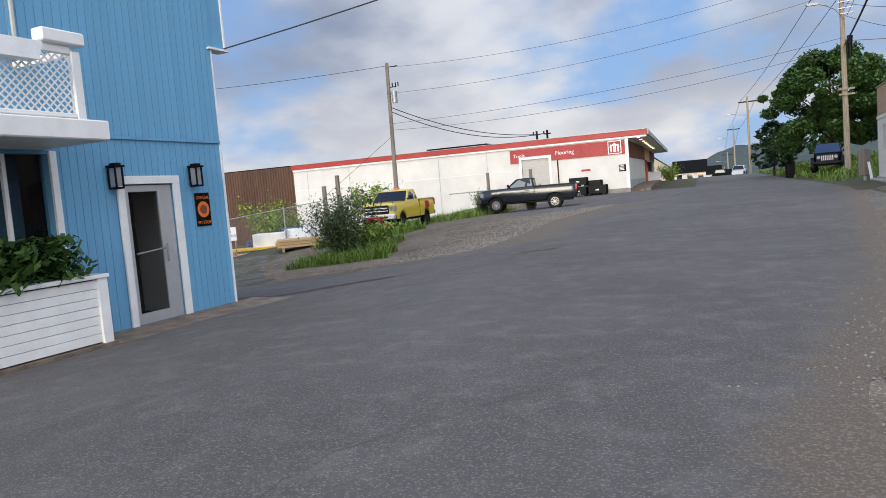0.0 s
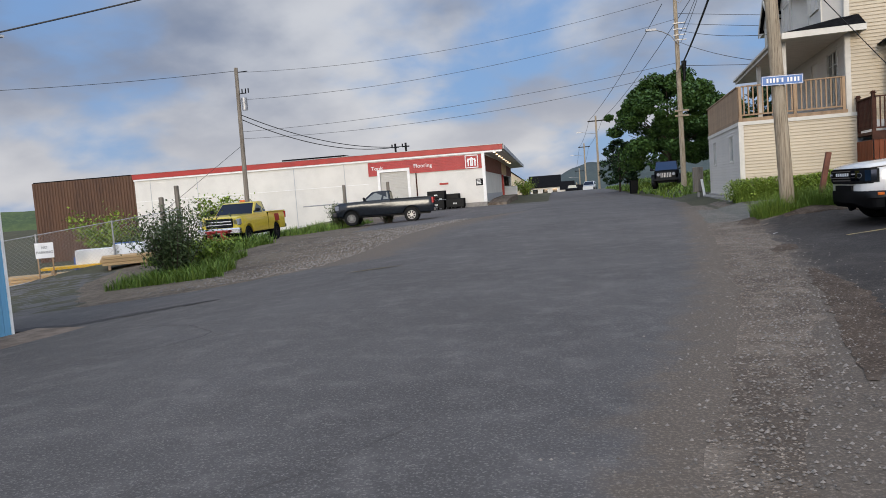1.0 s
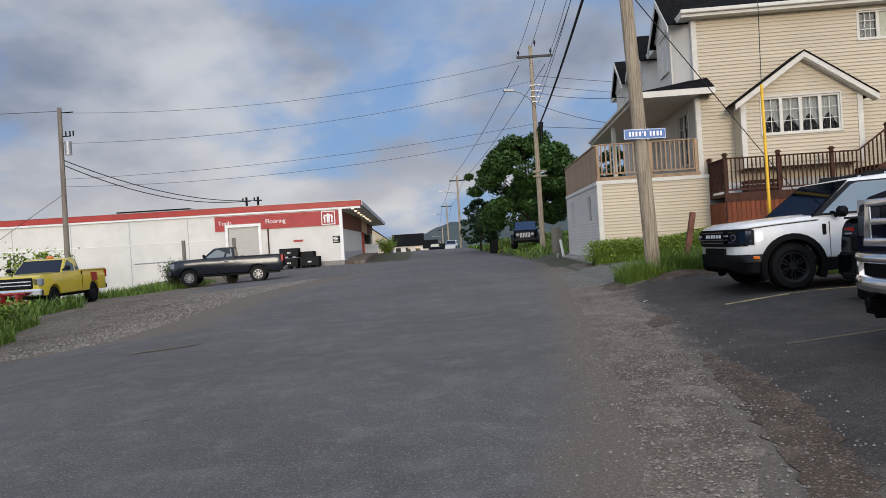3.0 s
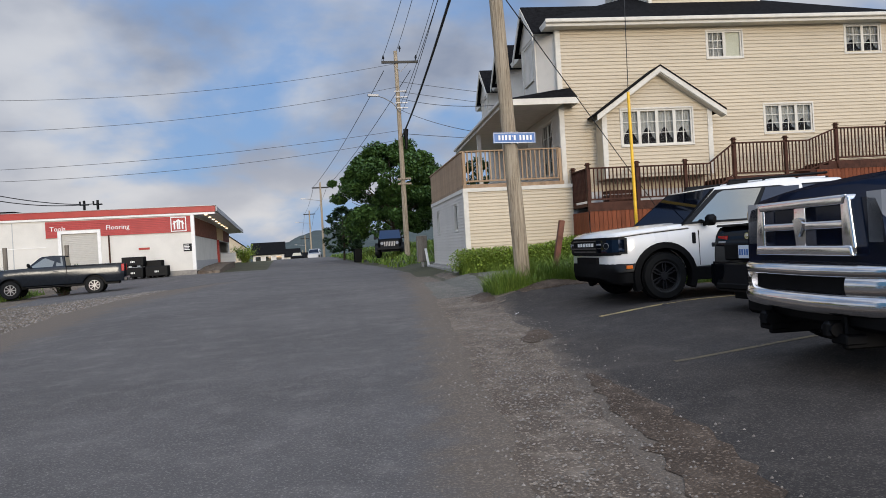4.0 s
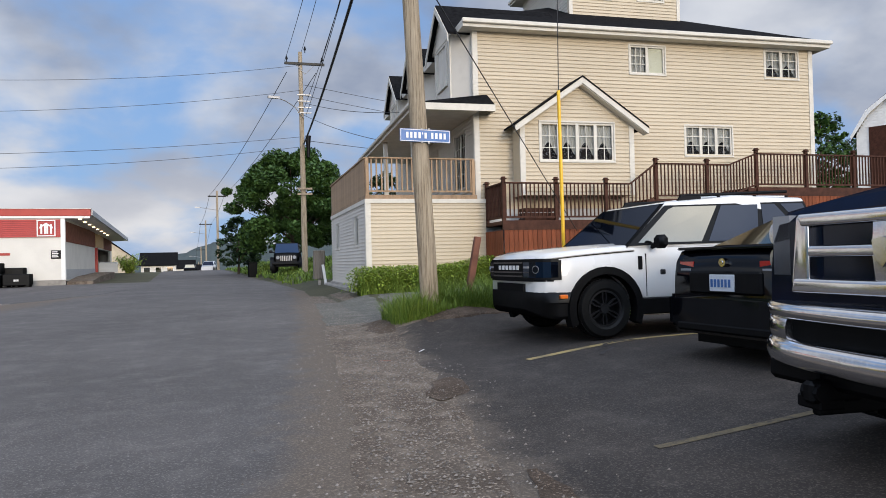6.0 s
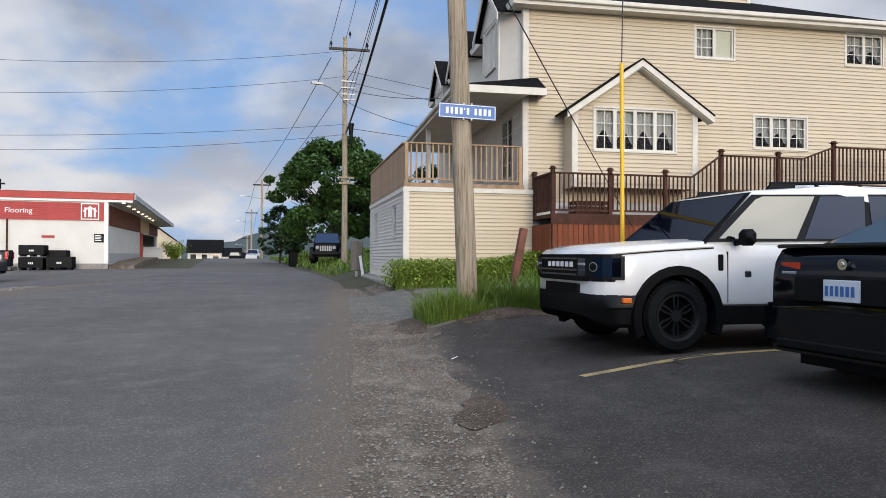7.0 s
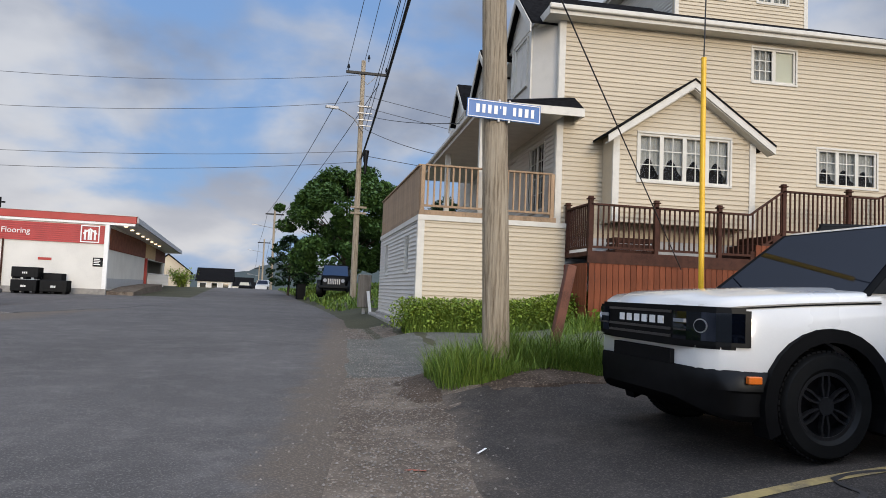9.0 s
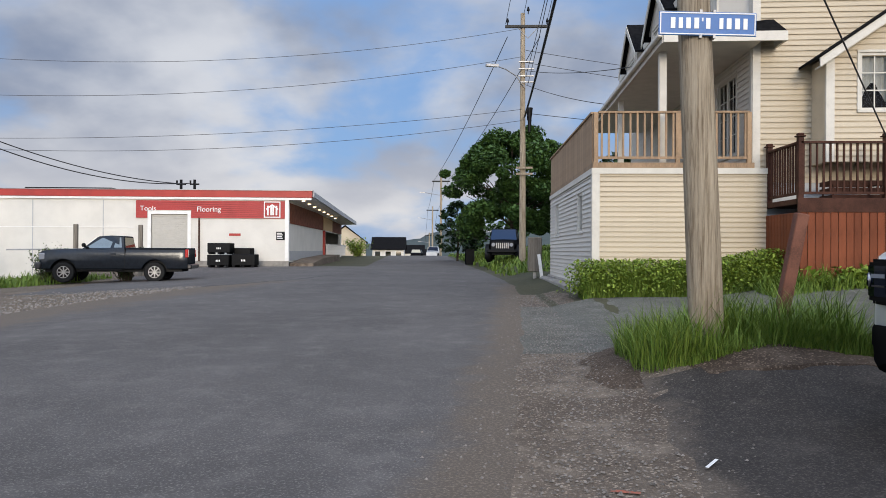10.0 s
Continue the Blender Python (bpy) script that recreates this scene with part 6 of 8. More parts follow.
    for a in ax:
        wheel(c, pose(a, 0.86, r), r, 0.29, 0.25, "alu", 8, "ram")
        wheel(c, pose(a, -0.86, r, 0, 0, 180), r, 0.29, 0.25, "alu", 8, "ram")
    return c


def build_sedan(m):
    c = thing("black_sedan", m, "black compact sedan parked with its tail to the street", "car")
    ax, R, r = (1.32, -1.36), 0.38, 0.325
    top = table((-2.3, 0.86), (-2.27, 1.0), (-2.15, 1.08), (-1.7, 1.085), (0.8, 0.96), (1.5, 0.90), (2.1, 0.78), (2.3, 0.66))
    half = table((-2.3, 0.70), (-2.2, 0.79), (-1.9, 0.86), (-1.4, 0.885), (1.4, 0.885), (1.9, 0.84), (2.2, 0.72), (2.3, 0.6))
    body(c, "paintblack", -2.3, 2.3, ax, R, r, 0.24, top, half, shoulder=0.16, tuck=0.90)
    side = [[(0.52, 0.10), (0.94, 0.10), (0.80, 0.75), (0.70, 0.88), (0.52, 0.88)], [(0.15, 0.14), (0.49, 0.10), (0.49, 0.88), (0.36, 0.86)]]
    cabin(c, "paintblack", (1.12, 0.92, -1.82, 1.07), (0.25, 1.41, -0.95, 1.42), 0.86, 0.62, side, bevel=0.07)
    bm = bm_new()
    prism(bm, [(-2.36, -0.66), (-2.28, -0.82), (-1.95, -0.895), (-1.95, 0.895), (-2.28, 0.82), (-2.36, 0.66)], 2, 0.30, 0.62)
    bmesh.ops.bevel(bm, geom=bm.edges[:], offset=0.03, segments=2, affect="EDGES")
    part("rear_bumper", bm, "paintblack", c, smooth=True)
    bm = bm_new()
    prism(bm, [(-2.30, -0.62), (-2.22, -0.74), (-2.05, -0.80), (-2.05, 0.80), (-2.22, 0.74), (-2.30, 0.62)], 2, 1.07, 1.10)
    bmesh.ops.bevel(bm, geom=bm.edges[:], offset=0.012, segments=2, affect="EDGES")
    part("boot_lip", bm, "paintblack", c, smooth=True)
    boxpart("bumper_insert", (-2.372, -2.3, -0.6, 0.6, 0.27, 0.36), "plastic", c, "matt black lower bumper", 0.02)
    boxpart("plate_recess", (-2.33, -2.26, -0.46, 0.46, 0.64, 0.86), "plastic", c, "", 0.02)
    pl = boxpart("number_plate", (-2.345, -2.325, -0.155, 0.155, 0.67, 0.83), "plate", c, "pale blue plate with dark bars", 0.004)
    for i in range(6):
        boxpart("plate_bar", (-2.35, -2.344, 0.12 - i * 0.045 - 0.012, 0.12 - i * 0.045 + 0.014, 0.71, 0.785), "signblue", pl)
    bm = bm_new()
    tube(bm, (-2.33, 0, 0.945), (-2.29, 0, 0.945), 0.042, 0.042, 20)
    tube(bm, (-2.336, 0, 0.945), (-2.33, 0, 0.945), 0.015, 0.02, 10)
    part("emblem", bm, "chrome", c, "plain chrome oval")
    for s in (-1, 1):
        bm = bm_new()
        prism(bm, [(-2.295, s * 0.42), (-2.285, s * 0.62), (-2.19, s * 0.755), (-1.98, s * 0.845), (-1.98, s * 0.78), (-2.2, s * 0.42)], 2, 0.86, 0.955)
        part("tail_light", bm, "redlamp", c, "slim red tail light")
        bm = bm_new()
        box(bm, -2.302, -2.28, min(s * 0.45, s * 0.60), max(s * 0.45, s * 0.60), 0.862, 0.885, bevel=0.004)
        part("reverse_light", bm, "lampglass", c)
        bm = bm_new()
        box(bm, 2.0, 2.28, min(s * 0.5, s * 0.8), max(s * 0.5, s * 0.8), 0.6, 0.72, bevel=0.03)
        part("headlight", bm, "lampglass", c)
    mirrors(c, 0.72, 0.84, 0.96, "paintblack")
    for a in ax:
        wheel(c, pose(a, 0.78, r), r, 0.21, 0.21, "alu", 5, "sedan")
        wheel(c, pose(a, -0.78, r, 0, 0, 180), r, 0.21, 0.21, "alu", 5, "sedan")
    return c


def build_jeep(m):
    c = thing("black_jeep", m, "black boxy off-road car parked on the grass verge", "car")
    ax, R, r = (1.2, -1.25), 0.46, 0.39
    top = table((-1.9, 1.2), (0.6, 1.2), (1.7, 1.12), (1.85, 1.05))
    half = table((-1.9, 0.78), (0.6, 0.78), (1.2, 0.70), (1.85, 0.60))
    body(c, "plastic", -1.9, 1.85, ax, R, r, 0.5, top, half, shoulder=0.08)
    cabin(c, "plastic", (0.75, 1.18, -1.88, 1.2), (0.5, 1.8, -1.8, 1.8), 0.78, 0.68, [[(0.55, 0.1), (0.93, 0.1), (0.9, 0.88), (0.55, 0.88)], [(0.06, 0.1), (0.5, 0.1), (0.5, 0.88), (0.08, 0.88)]])
    for a in ax:
        flare(c, a, R, r, 0.85, "plastic", 0.1, 0.08)
    bm = bm_new()
    for i in range(7):
        box(bm, 1.85, 1.875, -0.33 + i * 0.1, -0.27 + i * 0.1, 0.72, 1.02, bevel=0.01)
    part("grille_slots", bm, "alu", c, "seven pale grille bars")
    for s in (-1, 1):
        bm = bm_new()
        tube(bm, (1.8, s * 0.47, 0.92), (1.89, s * 0.47, 0.92), 0.1, n=18)
        part("headlight", bm, "lampglass", c)
    boxpart("front_bumper", (1.85, 2.08, -0.8, 0.8, 0.5, 0.66), "plastic", c, "", 0.03)
    mirrors(c, 0.62, 0.78, 1.2, "plastic")
    for a in ax:
        wheel(c, pose(a, 0.76, r), r, 0.25, 0.22, "darkrim", 5, "jeep")
        wheel(c, pose(a, -0.76, r, 0, 0, 180), r, 0.25, 0.22, "darkrim", 5, "jeep")
    return c


build_suv(place(6.3, 16.81, 182))
build_sedan(place(7.38, 13.98, 6))
build_ram(place(6.57, 10.47, 176))
build_pickup(place(-13.49, 42.74, 192), "paintgrey", "dark grey regular-cab pickup parked on the gravel lot", big=True)
YT = build_pickup(place(-17.3, 32.7, 277), "paintyellow", "yellow work pickup with a red plough mount on its nose", rim="darkrim", key="yellow", big=True)
build_jeep(place(3.5, 51.8, -96))

# ---- poles and wires ----


def wavy_pole(name, base, top, r0, r1, mat, parent, n=18, segs=26, seed=1):
    """A round timber with slightly uneven sides."""
    rnd = random.Random(seed)
    bm = bm_new()
    b, t = Vector(base), Vector(top)
    rings = []
    ph = [rnd.uniform(0, 6.28) for _ in range(4)]
    for k in range(segs + 1):
        u = k / segs
        c = b.lerp(t, u)
        r = r0 + (r1 - r0) * u
        rings.append([bm.verts.new(c + Vector(((r * (1 + 0.025 * math.sin(3 * a + ph[0] + 4 * u) + 0.015 * math.sin(7 * a + 9 * u + ph[1]))) * math.cos(a), (r * (1 + 0.02 * math.sin(2 * a + ph[2] + 5 * u))) * math.sin(a), 0))) for a in [2 * math.pi * i / n for i in range(n)]])
    for p, q in zip(rings, rings[1:]):
        for i in range(n):
            j = (i + 1) % n
            bm.faces.new((p[i], p[j], q[j], q[i]))
    bm.faces.new(rings[-1])
    return part(name, bm, mat, parent, smooth=True)


def wire(a, b, sag, r, label="thin black overhead cable between poles", name="cable", n=24):
    a, b = Vector(a), Vector(b)
    pts = []
    for i in range(n + 1):
        u = i / n
        p = a.lerp(b, u)
        p.z -= 4 * sag * u * (1 - u)
        pts.append(p)
    bm = bm_new()
    rings = []
    for i, p in enumerate(pts):
        d = (pts[min(n, i + 1)] - pts[max(0, i - 1)]).normalized()
        q = d.to_track_quat("Z", "Y")
        rings.append([bm.verts.new(p + q @ Vector((r * math.cos(k * math.pi / 2.5), r * math.sin(k * math.pi / 2.5), 0))) for k in range(5)])
    for p, q in zip(rings, rings[1:]):
        for i in range(5):
            j = (i + 1) % 5
            bm.faces.new((p[i], p[j], q[j], q[i]))
    return tagged(part(name, bm, "wire", smooth=True), label, "cable", "overhead cables")


def insulator(parent, p, h=0.22):
    bm = bm_new()
    x, y, z = p
    tube(bm, (x, y, z), (x, y, z + h * 0.5), 0.025, n=8)
    tube(bm, (x, y, z + h * 0.45), (x, y, z + h * 0.75), 0.075, 0.06, n=10)
    tube(bm, (x, y, z + h * 0.75), (x, y, z + h), 0.05, 0.035, n=10)
    part("insulator", bm, "black", parent, smooth=True)


def build_near_pole():
    p = thing("utility_pole", pose(3.71, 19.33, 0.2), "weathered grey timber utility pole leaning beside the lot", "utility pole", "utility poles")
    wavy_pole("shaft", (0, 0, -0.2), (-0.45, 0, 10.6), 0.155, 0.115, "polewood", p, seed=3)
    boxpart("crossarm", (-1.0, 0.2, -0.06, 0.06, 10.38, 10.5), "black", p)
    s = thing("street_sign", pose(3.634, 19.17, 3.30, 0, 1.0, 2), "blue street-name sign with white bars on the pole", "street sign")
    boxpart("sign_plate", (-0.43, 0.43, -0.012, 0.0, -0.105, 0.105), "signblue", s, "", 0.004)
    bm = bm_new()
    for b in ((-0.42, 0.42, 0.088, 0.097), (-0.42, 0.42, -0.097, -0.088), (-0.42, -0.411, -0.088, 0.088), (0.411, 0.42, -0.088, 0.088)):
        box(bm, b[0], b[1], -0.016, -0.011, b[2], b[3])
    part("sign_border", bm, "white", s)
    x = -0.335
    for w in (0.058, 0.052, 0.058, 0.06, 0.018, 0.055, None, 0.05, 0.06, 0.062, 0.052):
        if w is None:
            x += 0.05
            continue
        boxpart("letter_bar", (x + w * 0.16, x + w * 0.84, -0.017, -0.011, -0.045 if w > 0.03 else 0.02, 0.05), "white", s)
        x += w + 0.013
    bm = bm_new()
    for x in (-0.06, 0.06):
        box(bm, x - 0.012, x + 0.012, -0.014, 0.06, -0.125, -0.1)
        box(bm, x - 0.012, x + 0.012, -0.014, 0.06, 0.1, 0.125)
    part("bracket", bm, "steel", s)
    g = thing("guy_wire_guard", pose(5.96, 18.98, 0), "bright yellow plastic guard on a guy wire", "guy guard")
    bm = bm_new()
    tube(bm, (0.02, 0, 0.2), (-0.01, 0, 4.1), 0.032, 0.03, 12)
    part("guard_tube", bm, "yellow", g, smooth=True)
    bm = bm_new()
    tube(bm, (-0.01, 0, 4.05), (0.1, 0.0, 11.0), 0.008, n=6)
    part("guy", bm, "wire", g)
    wire((3.5, 19.33, 6.3), (9.9, 26.2, 2.0), 0.0, 0.012, "thin steel guy wire down to the deck", "guy_wire")
    r = thing("leaning_post", pose(4.36, 19.5, 0.35), "rusty brown steel post leaning by the pole", "post")
    bm = bm_new()
    vs = box(bm, -0.055, 0.055, -0.05, 0.05, -0.3, 1.32, bevel=0.008)
    bmesh.ops.rotate(bm, cent=(0, 0, 0), matrix=Matrix.Rotation(radians(11), 3, "Y"), verts=bm.verts[:])
    part("post_bar", bm, "rust", r)


def build_street_pole():
    p = thing("utility_pole", pose(4.2, 47.8, 0.3), "tall timber utility pole with crossarm and street lamp", "utility pole", "utility poles")
    wavy_pole("shaft", (0, 0, -0.2), (-0.05, 0, 12.75), 0.17, 0.11, "polewood", p, seed=5)
    bm = bm_new()
    box(bm, -0.92, 1.28, -0.16, -0.06, 12.0, 12.14, bevel=0.01)
    part("crossarm", bm, "black", p)
    bm = bm_new()
    tube(bm, (0.2, -0.1, 11.5), (-0.3, -0.12, 12.02), 0.02)
    tube(bm, (0.2, -0.1, 11.5), (0.7, -0.12, 12.02), 0.02)
    part("brace", bm, "steel", p)
    for x in (-0.8, 1.15):
        insulator(p, (x, -0.1, 12.14), 0.34)
    insulator(p, (0.22, 0, 12.72), 0.36)
    for z in (5.05, 4.75):
        boxpart("step_board", (-0.35, 0.45, -0.24, -0.15, z, z + 0.1), "polewood", p)
    bm = bm_new()
    pts = [(0.1, -0.1, 9.0), (-0.4, -0.3, 9.6), (-0.9, -0.55, 9.85), (-1.35, -0.8, 9.95)]
    for a, b in zip(pts, pts[1:]):
        tube(bm, a, b, 0.03, n=8)
    part("lamp_arm", bm, "steel", p)
    bm = bm_new()
    prism(bm, [(-1.25, -0.88), (-1.85, -1.0), (-1.9, -0.85), (-1.35, -0.72)], 2, 9.9, 10.02)
    part("lamp_head", bm, "steel", p, "street lamp head")
    for z in (10.3, 9.95, 9.6, 9.3):
        bm = bm_new()
        box(bm, -0.25, 0.5, -0.18, -0.1, z, z + 0.05)
        part("bracket", bm, "steel", p)
    for z, r in ((7.75, 0.16), (7.15, 0.1)):
        bm = bm_new()
        tube(bm, (0.28, -0.15, z - 0.3), (0.30, -0.15, z + 0.3), r * 0.7, r, 10)
        part("splice_box", bm, "black", p, smooth=True)


def build_store_pole():
    p = thing("utility_pole", pose(-23.9, 45.0, -0.9), "dark timber pole with transformer by the store", "utility pole", "utility poles")
    wavy_pole("shaft", (0, 0, -0.3), (0.1, 0, 11.6), 0.17, 0.12, "poledark", p, seed=8)
    bm = bm_new()
    tube(bm, (0.5, 0, 8.8), (0.5, 0, 9.6), 0.19, n=14)
    part("transformer", bm, "steel", p, smooth=True)
    bm = bm_new()
    tube(bm, (0.1, 0, 9.9), (0.7, 0, 9.9), 0.03)
    tube(bm, (0.1, 0, 11.3), (0.9, 0, 11.3), 0.03)
    for x in (0.4, 0.65, 0.85):
        tube(bm, (x, 0, 9.9), (x, 0, 10.2), 0.04)
    part("bracket", bm, "black", p)


build_near_pole()
for px, py, ph in ((3.1, -14.0, 11.2), (43.5, 57.5, 10.8)):
    p = thing("utility_pole", pose(px, py, ground_z(px, py)), "plain timber utility pole with crossarm", "utility pole", "utility poles")
    wavy_pole("shaft", (0, 0, -0.3), (0, 0, ph), 0.16, 0.11, "polewood", p, seed=40)
    boxpart("crossarm", (-0.7, 0.7, -0.06, 0.06, ph - 0.5, ph - 0.38), "black", p)
build_street_pole()
build_store_pole()
PL, PS = (-23.8, 45.0), (4.2, 47.7)
for za, zb, sg in ((10.4, 12.3, 0.9), (8.6, 10.9, 0.8), (6.5, 8.3, 0.5), (6.05, 7.75, 0.7)):
    wire((*PL, za), (*PS, zb), sg, 0.011)
# between the poles of the street, over the verge
wire((4.25, 47.6, 7.9), (3.42, 19.33, 8.5), 0.35, 0.045, "thick black telephone cable")
for dx, z0, z1 in ((-0.9, 12.5, 10.6), (0.0, 13.0, 11.0), (1.1, 12.5, 10.6), (0.1, 9.9, 9.0), (0.2, 9.5, 9.4)):
    wire((4.2 + dx, 47.7, z0), (3.36 + dx * 0.3, 19.33, z1), 0.3, 0.013)
wire((3.42, 19.33, 8.5), (3.2, -14.0, 8.9), 0.4, 0.045, "thick black telephone cable")
for dx in (-0.4, 0.0, 0.4):
    wire((3.3 + dx, 19.33, 10.8), (3.0 + dx, -14.0, 10.9), 0.4, 0.013)
wire((4.3, 47.7, 10.2), (7.6, 31.0, 6.4), 0.3, 0.014)
wire((4.3, 47.7, 9.5), (7.3, 37.0, 6.2), 0.2, 0.014)
wire((4.3, 47.7, 8.1), (43.5, 57.5, 8.0), 0.6, 0.016)
wire((4.3, 47.7, 11.2), (43.5, 57.5, 10.5), 0.8, 0.014)
wire((4.3, 47.7, 10.6), (43.5, 57.5, 9.5), 0.8, 0.014)
wire((-23.7, 45.0, 7.6), (-17.5, 58.0, 5.6), 0.6, 0.03)
wire((-23.7, 45.0, 7.3), (-16.6, 58.0, 5.6), 0.9, 0.03)
wire((-23.9, 45.0, 5.6), (-31, 40, -1.0), 0.0, 0.014, "thin steel guy wire", "guy_wire")
wire((-23.9, 45.0, 10.5), (-62, 20, 10.5), 1.2, 0.016)
wire(SITE @ Vector((-9.6, 11.7, 4.85)), (3.3, 19.33, 9.2), 0.3, 0.014)
wire((-14, 12.0, 9.2), (2.5, -14.0, 10.5), 0.5, 0.02)
FAR = [(-1.6, 92, 9.0), (-4.4, 128, 9.2), (-7.0, 165, 8.0), (-9.6, 205, 7.0), (-12.0, 250, 5.0)]
for i, (x, y, h) in enumerate(FAR):
    p = thing("utility_pole", pose(x, y, ground_z(x, y)), "distant timber utility pole along the street", "utility pole", "utility poles")
    wavy_pole("shaft", (0, 0, -0.3), (0, 0, h), 0.15, 0.11, "polewood", p, n=8, segs=4, seed=20 + i)
    boxpart("crossarm", (-1.0, 1.0, -0.06, 0.06, h - 0.7, h - 0.55), "black", p)
    if i < 3:
        bm = bm_new()
        tube(bm, (0, 0, h - 2.2), (-1.9, -0.3, h - 1.9), 0.035, n=6)
        box(bm, -2.4, -1.8, -0.4, -0.2, h - 1.95, h - 1.85)
        part("lamp_arm", bm, "steel", p)
pts = [(4.2, 47.8, 11.9)] + [(x, y, ground_z(x, y) + h - 0.5) for x, y, h in FAR]
for a, b in zip(pts, pts[1:]):
    for dx in (-0.8, 0.8):
        wire((a[0] + dx, a[1], a[2]), (b[0] + dx, b[1], b[2]), 0.5, 0.02, n=10)
for x in (-17.4, -16.5):
    b = thing("roof_mast", pose(x, 58.6, 4.55), "short dark service mast on the store roof", "mast", "service masts")
    bm = bm_new()
    tube(bm, (0, 0, 0), (0, 0, 1.35), 0.09, n=10)
    box(bm, -0.3, 0.3, -0.05, 0.05, 1.0, 1.1)
    tube(bm, (-0.28, 0, 1.1), (-0.28, 0, 1.3), 0.06, n=8)
    part("mast_pipe", bm, "black", b)

# ---- leaves, grass ----


def tri_cloud(name, mat, tris, label, category, kind="", parent=None):
    """Many small leaves in one mesh: tris is an array (n, k, 3) of leaf corners."""
    n, k, _ = tris.shape
    me = bpy.data.meshes.new(name)
    me.from_pydata(tris.reshape(-1, 3).tolist(), [], np.arange(n * k).reshape(n, k).tolist())
    me.materials.append(M[mat])
    ob = new(name, me)
    if parent is not None:
        ob.parent = parent
        return ob
    return tagged(ob, label, category, kind=kind)


def leaves_at(centres, size, rng, flat=0.5):
    """A bent four-cornered leaf at each centre, turned at random."""
    n = len(centres)
    a = rng.uniform(0, 2 * np.pi, n)
    tilt = rng.normal(0, flat, n)
    s = size * rng.uniform(0.6, 1.3, n)
    u = np.stack([np.cos(a) * np.cos(tilt), np.sin(a) * np.cos(tilt), np.sin(tilt)], 1)
    v = np.stack([-np.sin(a), np.cos(a), rng.normal(0, flat, n)], 1)
    c = np.asarray(centres)
    p = [c - u * s[:, None] * 0.5, c + v * s[:, None] * 0.32, c + u * s[:, None] * 0.55, c - v * s[:, None] * 0.32]
    return np.stack(p, 1)


def grass(name, pts, h0, h1, rng, label, mat="grass", width=0.012):
    """Blades as narrow bent strips of two pieces."""
    pts = np.asarray(pts)
    n = len(pts)
    a = rng.uniform(0, 2 * np.pi, n)
    clump = np.array([0.75 + 0.75 * noise.noise((p[0] * 2.6, p[1] * 2.6, 7.0)) + 0.35 * noise.noise((p[0] * 9, p[1] * 9, 3.0)) for p in pts])
    h = rng.uniform(h0, h1, n) * np.clip(clump, 0.3, 1.6)
    bend = rng.uniform(0.2, 1.0, n) * h
    d = np.stack([np.cos(a), np.sin(a), np.zeros(n)], 1)
    s = np.stack([-np.sin(a), np.cos(a), np.zeros(n)], 1) * width * rng.uniform(0.6, 1.4, n)[:, None]
    up = np.stack([np.zeros(n), np.zeros(n), h], 1)
    mid = pts + up * 0.6 + d * bend[:, None] * 0.35
    tip = pts + up + d * bend[:, None]
    quad = np.stack([pts - s, pts + s, mid + s * 0.8, mid - s * 0.8], 1)
    tipq = np.stack([mid - s * 0.8, mid + s * 0.8, tip + s * 0.1, tip - s * 0.1], 1)
    return tri_cloud(name, mat, np.concatenate([quad, tipq]), label, "grass", "stuff")


def scatter(rng, n, x0, x1, y0, y1, keep=None):
    out = []
    while len(out) < n:
        x, y = rng.uniform(x0, x1), rng.uniform(y0, y1)
        if keep is None or keep(x, y):
            out.append((x, y, ground_z(x, y) - 0.02))
    return out


rng = np.random.default_rng(4)


def edge_noise(x, y, s=1.5):
    return noise.noise((x * s, y * s, 2.0))


def pole_patch(x, y):
    lo = 3.1 + 0.5 * max(0, 19.2 - y) + 0.2 * edge_noise(x, y) + (0.25 * (y - 20.2) if y > 20.2 else 0)
    return x > lo and y > 18.9 + 0.12 * edge_noise(x, y, 3) and y < 21.1 + 0.15 * edge_noise(x, y, 2)


grass("grass", scatter(rng, 170000, 2.8, 9.5, 18.6, 21.4, pole_patch), 0.06, 0.25, rng, "long green grass round the pole", width=0.004)
grass("tall_grass", scatter(rng, 6500, 3.0, 5.4, 18.9, 20.6, lambda x, y: 0.6 * (x - 4.0) ** 2 + (y - 19.55) ** 2 < 0.75 + 0.4 * edge_noise(x, y)), 0.2, 0.55, rng, "tall seeding grass at the foot of the pole", width=0.004)
grass("grass", scatter(rng, 5000, 7.0, 14.0, 25.4, 26.5, lambda x, y: y > 25.75 + 0.2 * edge_noise(x, y)), 0.12, 0.4, rng, "grass along the deck skirting")
grass("verge_grass", scatter(rng, 6000, 2.2, 12, 41, 60, lambda x, y: x > lerp_table(y, ROAD_R) + 0.4 + 0.4 * edge_noise(x, y, 0.8)), 0.12, 0.4, rng, "grass verge beside the street", width=0.03)
grass("verge_grass", scatter(rng, 6000, -4, 12, 60, 100, lambda x, y: x > lerp_table(y, ROAD_R) + 0.5), 0.2, 0.5, rng, "rough grass bank beside the street", width=0.05)
grass("lot_grass", scatter(rng, 4200, -19.5, -12.5, 29, 46, lambda x, y: x < -16.9 + 0.09 * (y - 28) - (1.7 if 30 < y < 37 else 0) + 0.6 * edge_noise(x, y, 0.7)), 0.15, 0.5, rng, "long grass at the edge of the gravel lot", width=0.022)
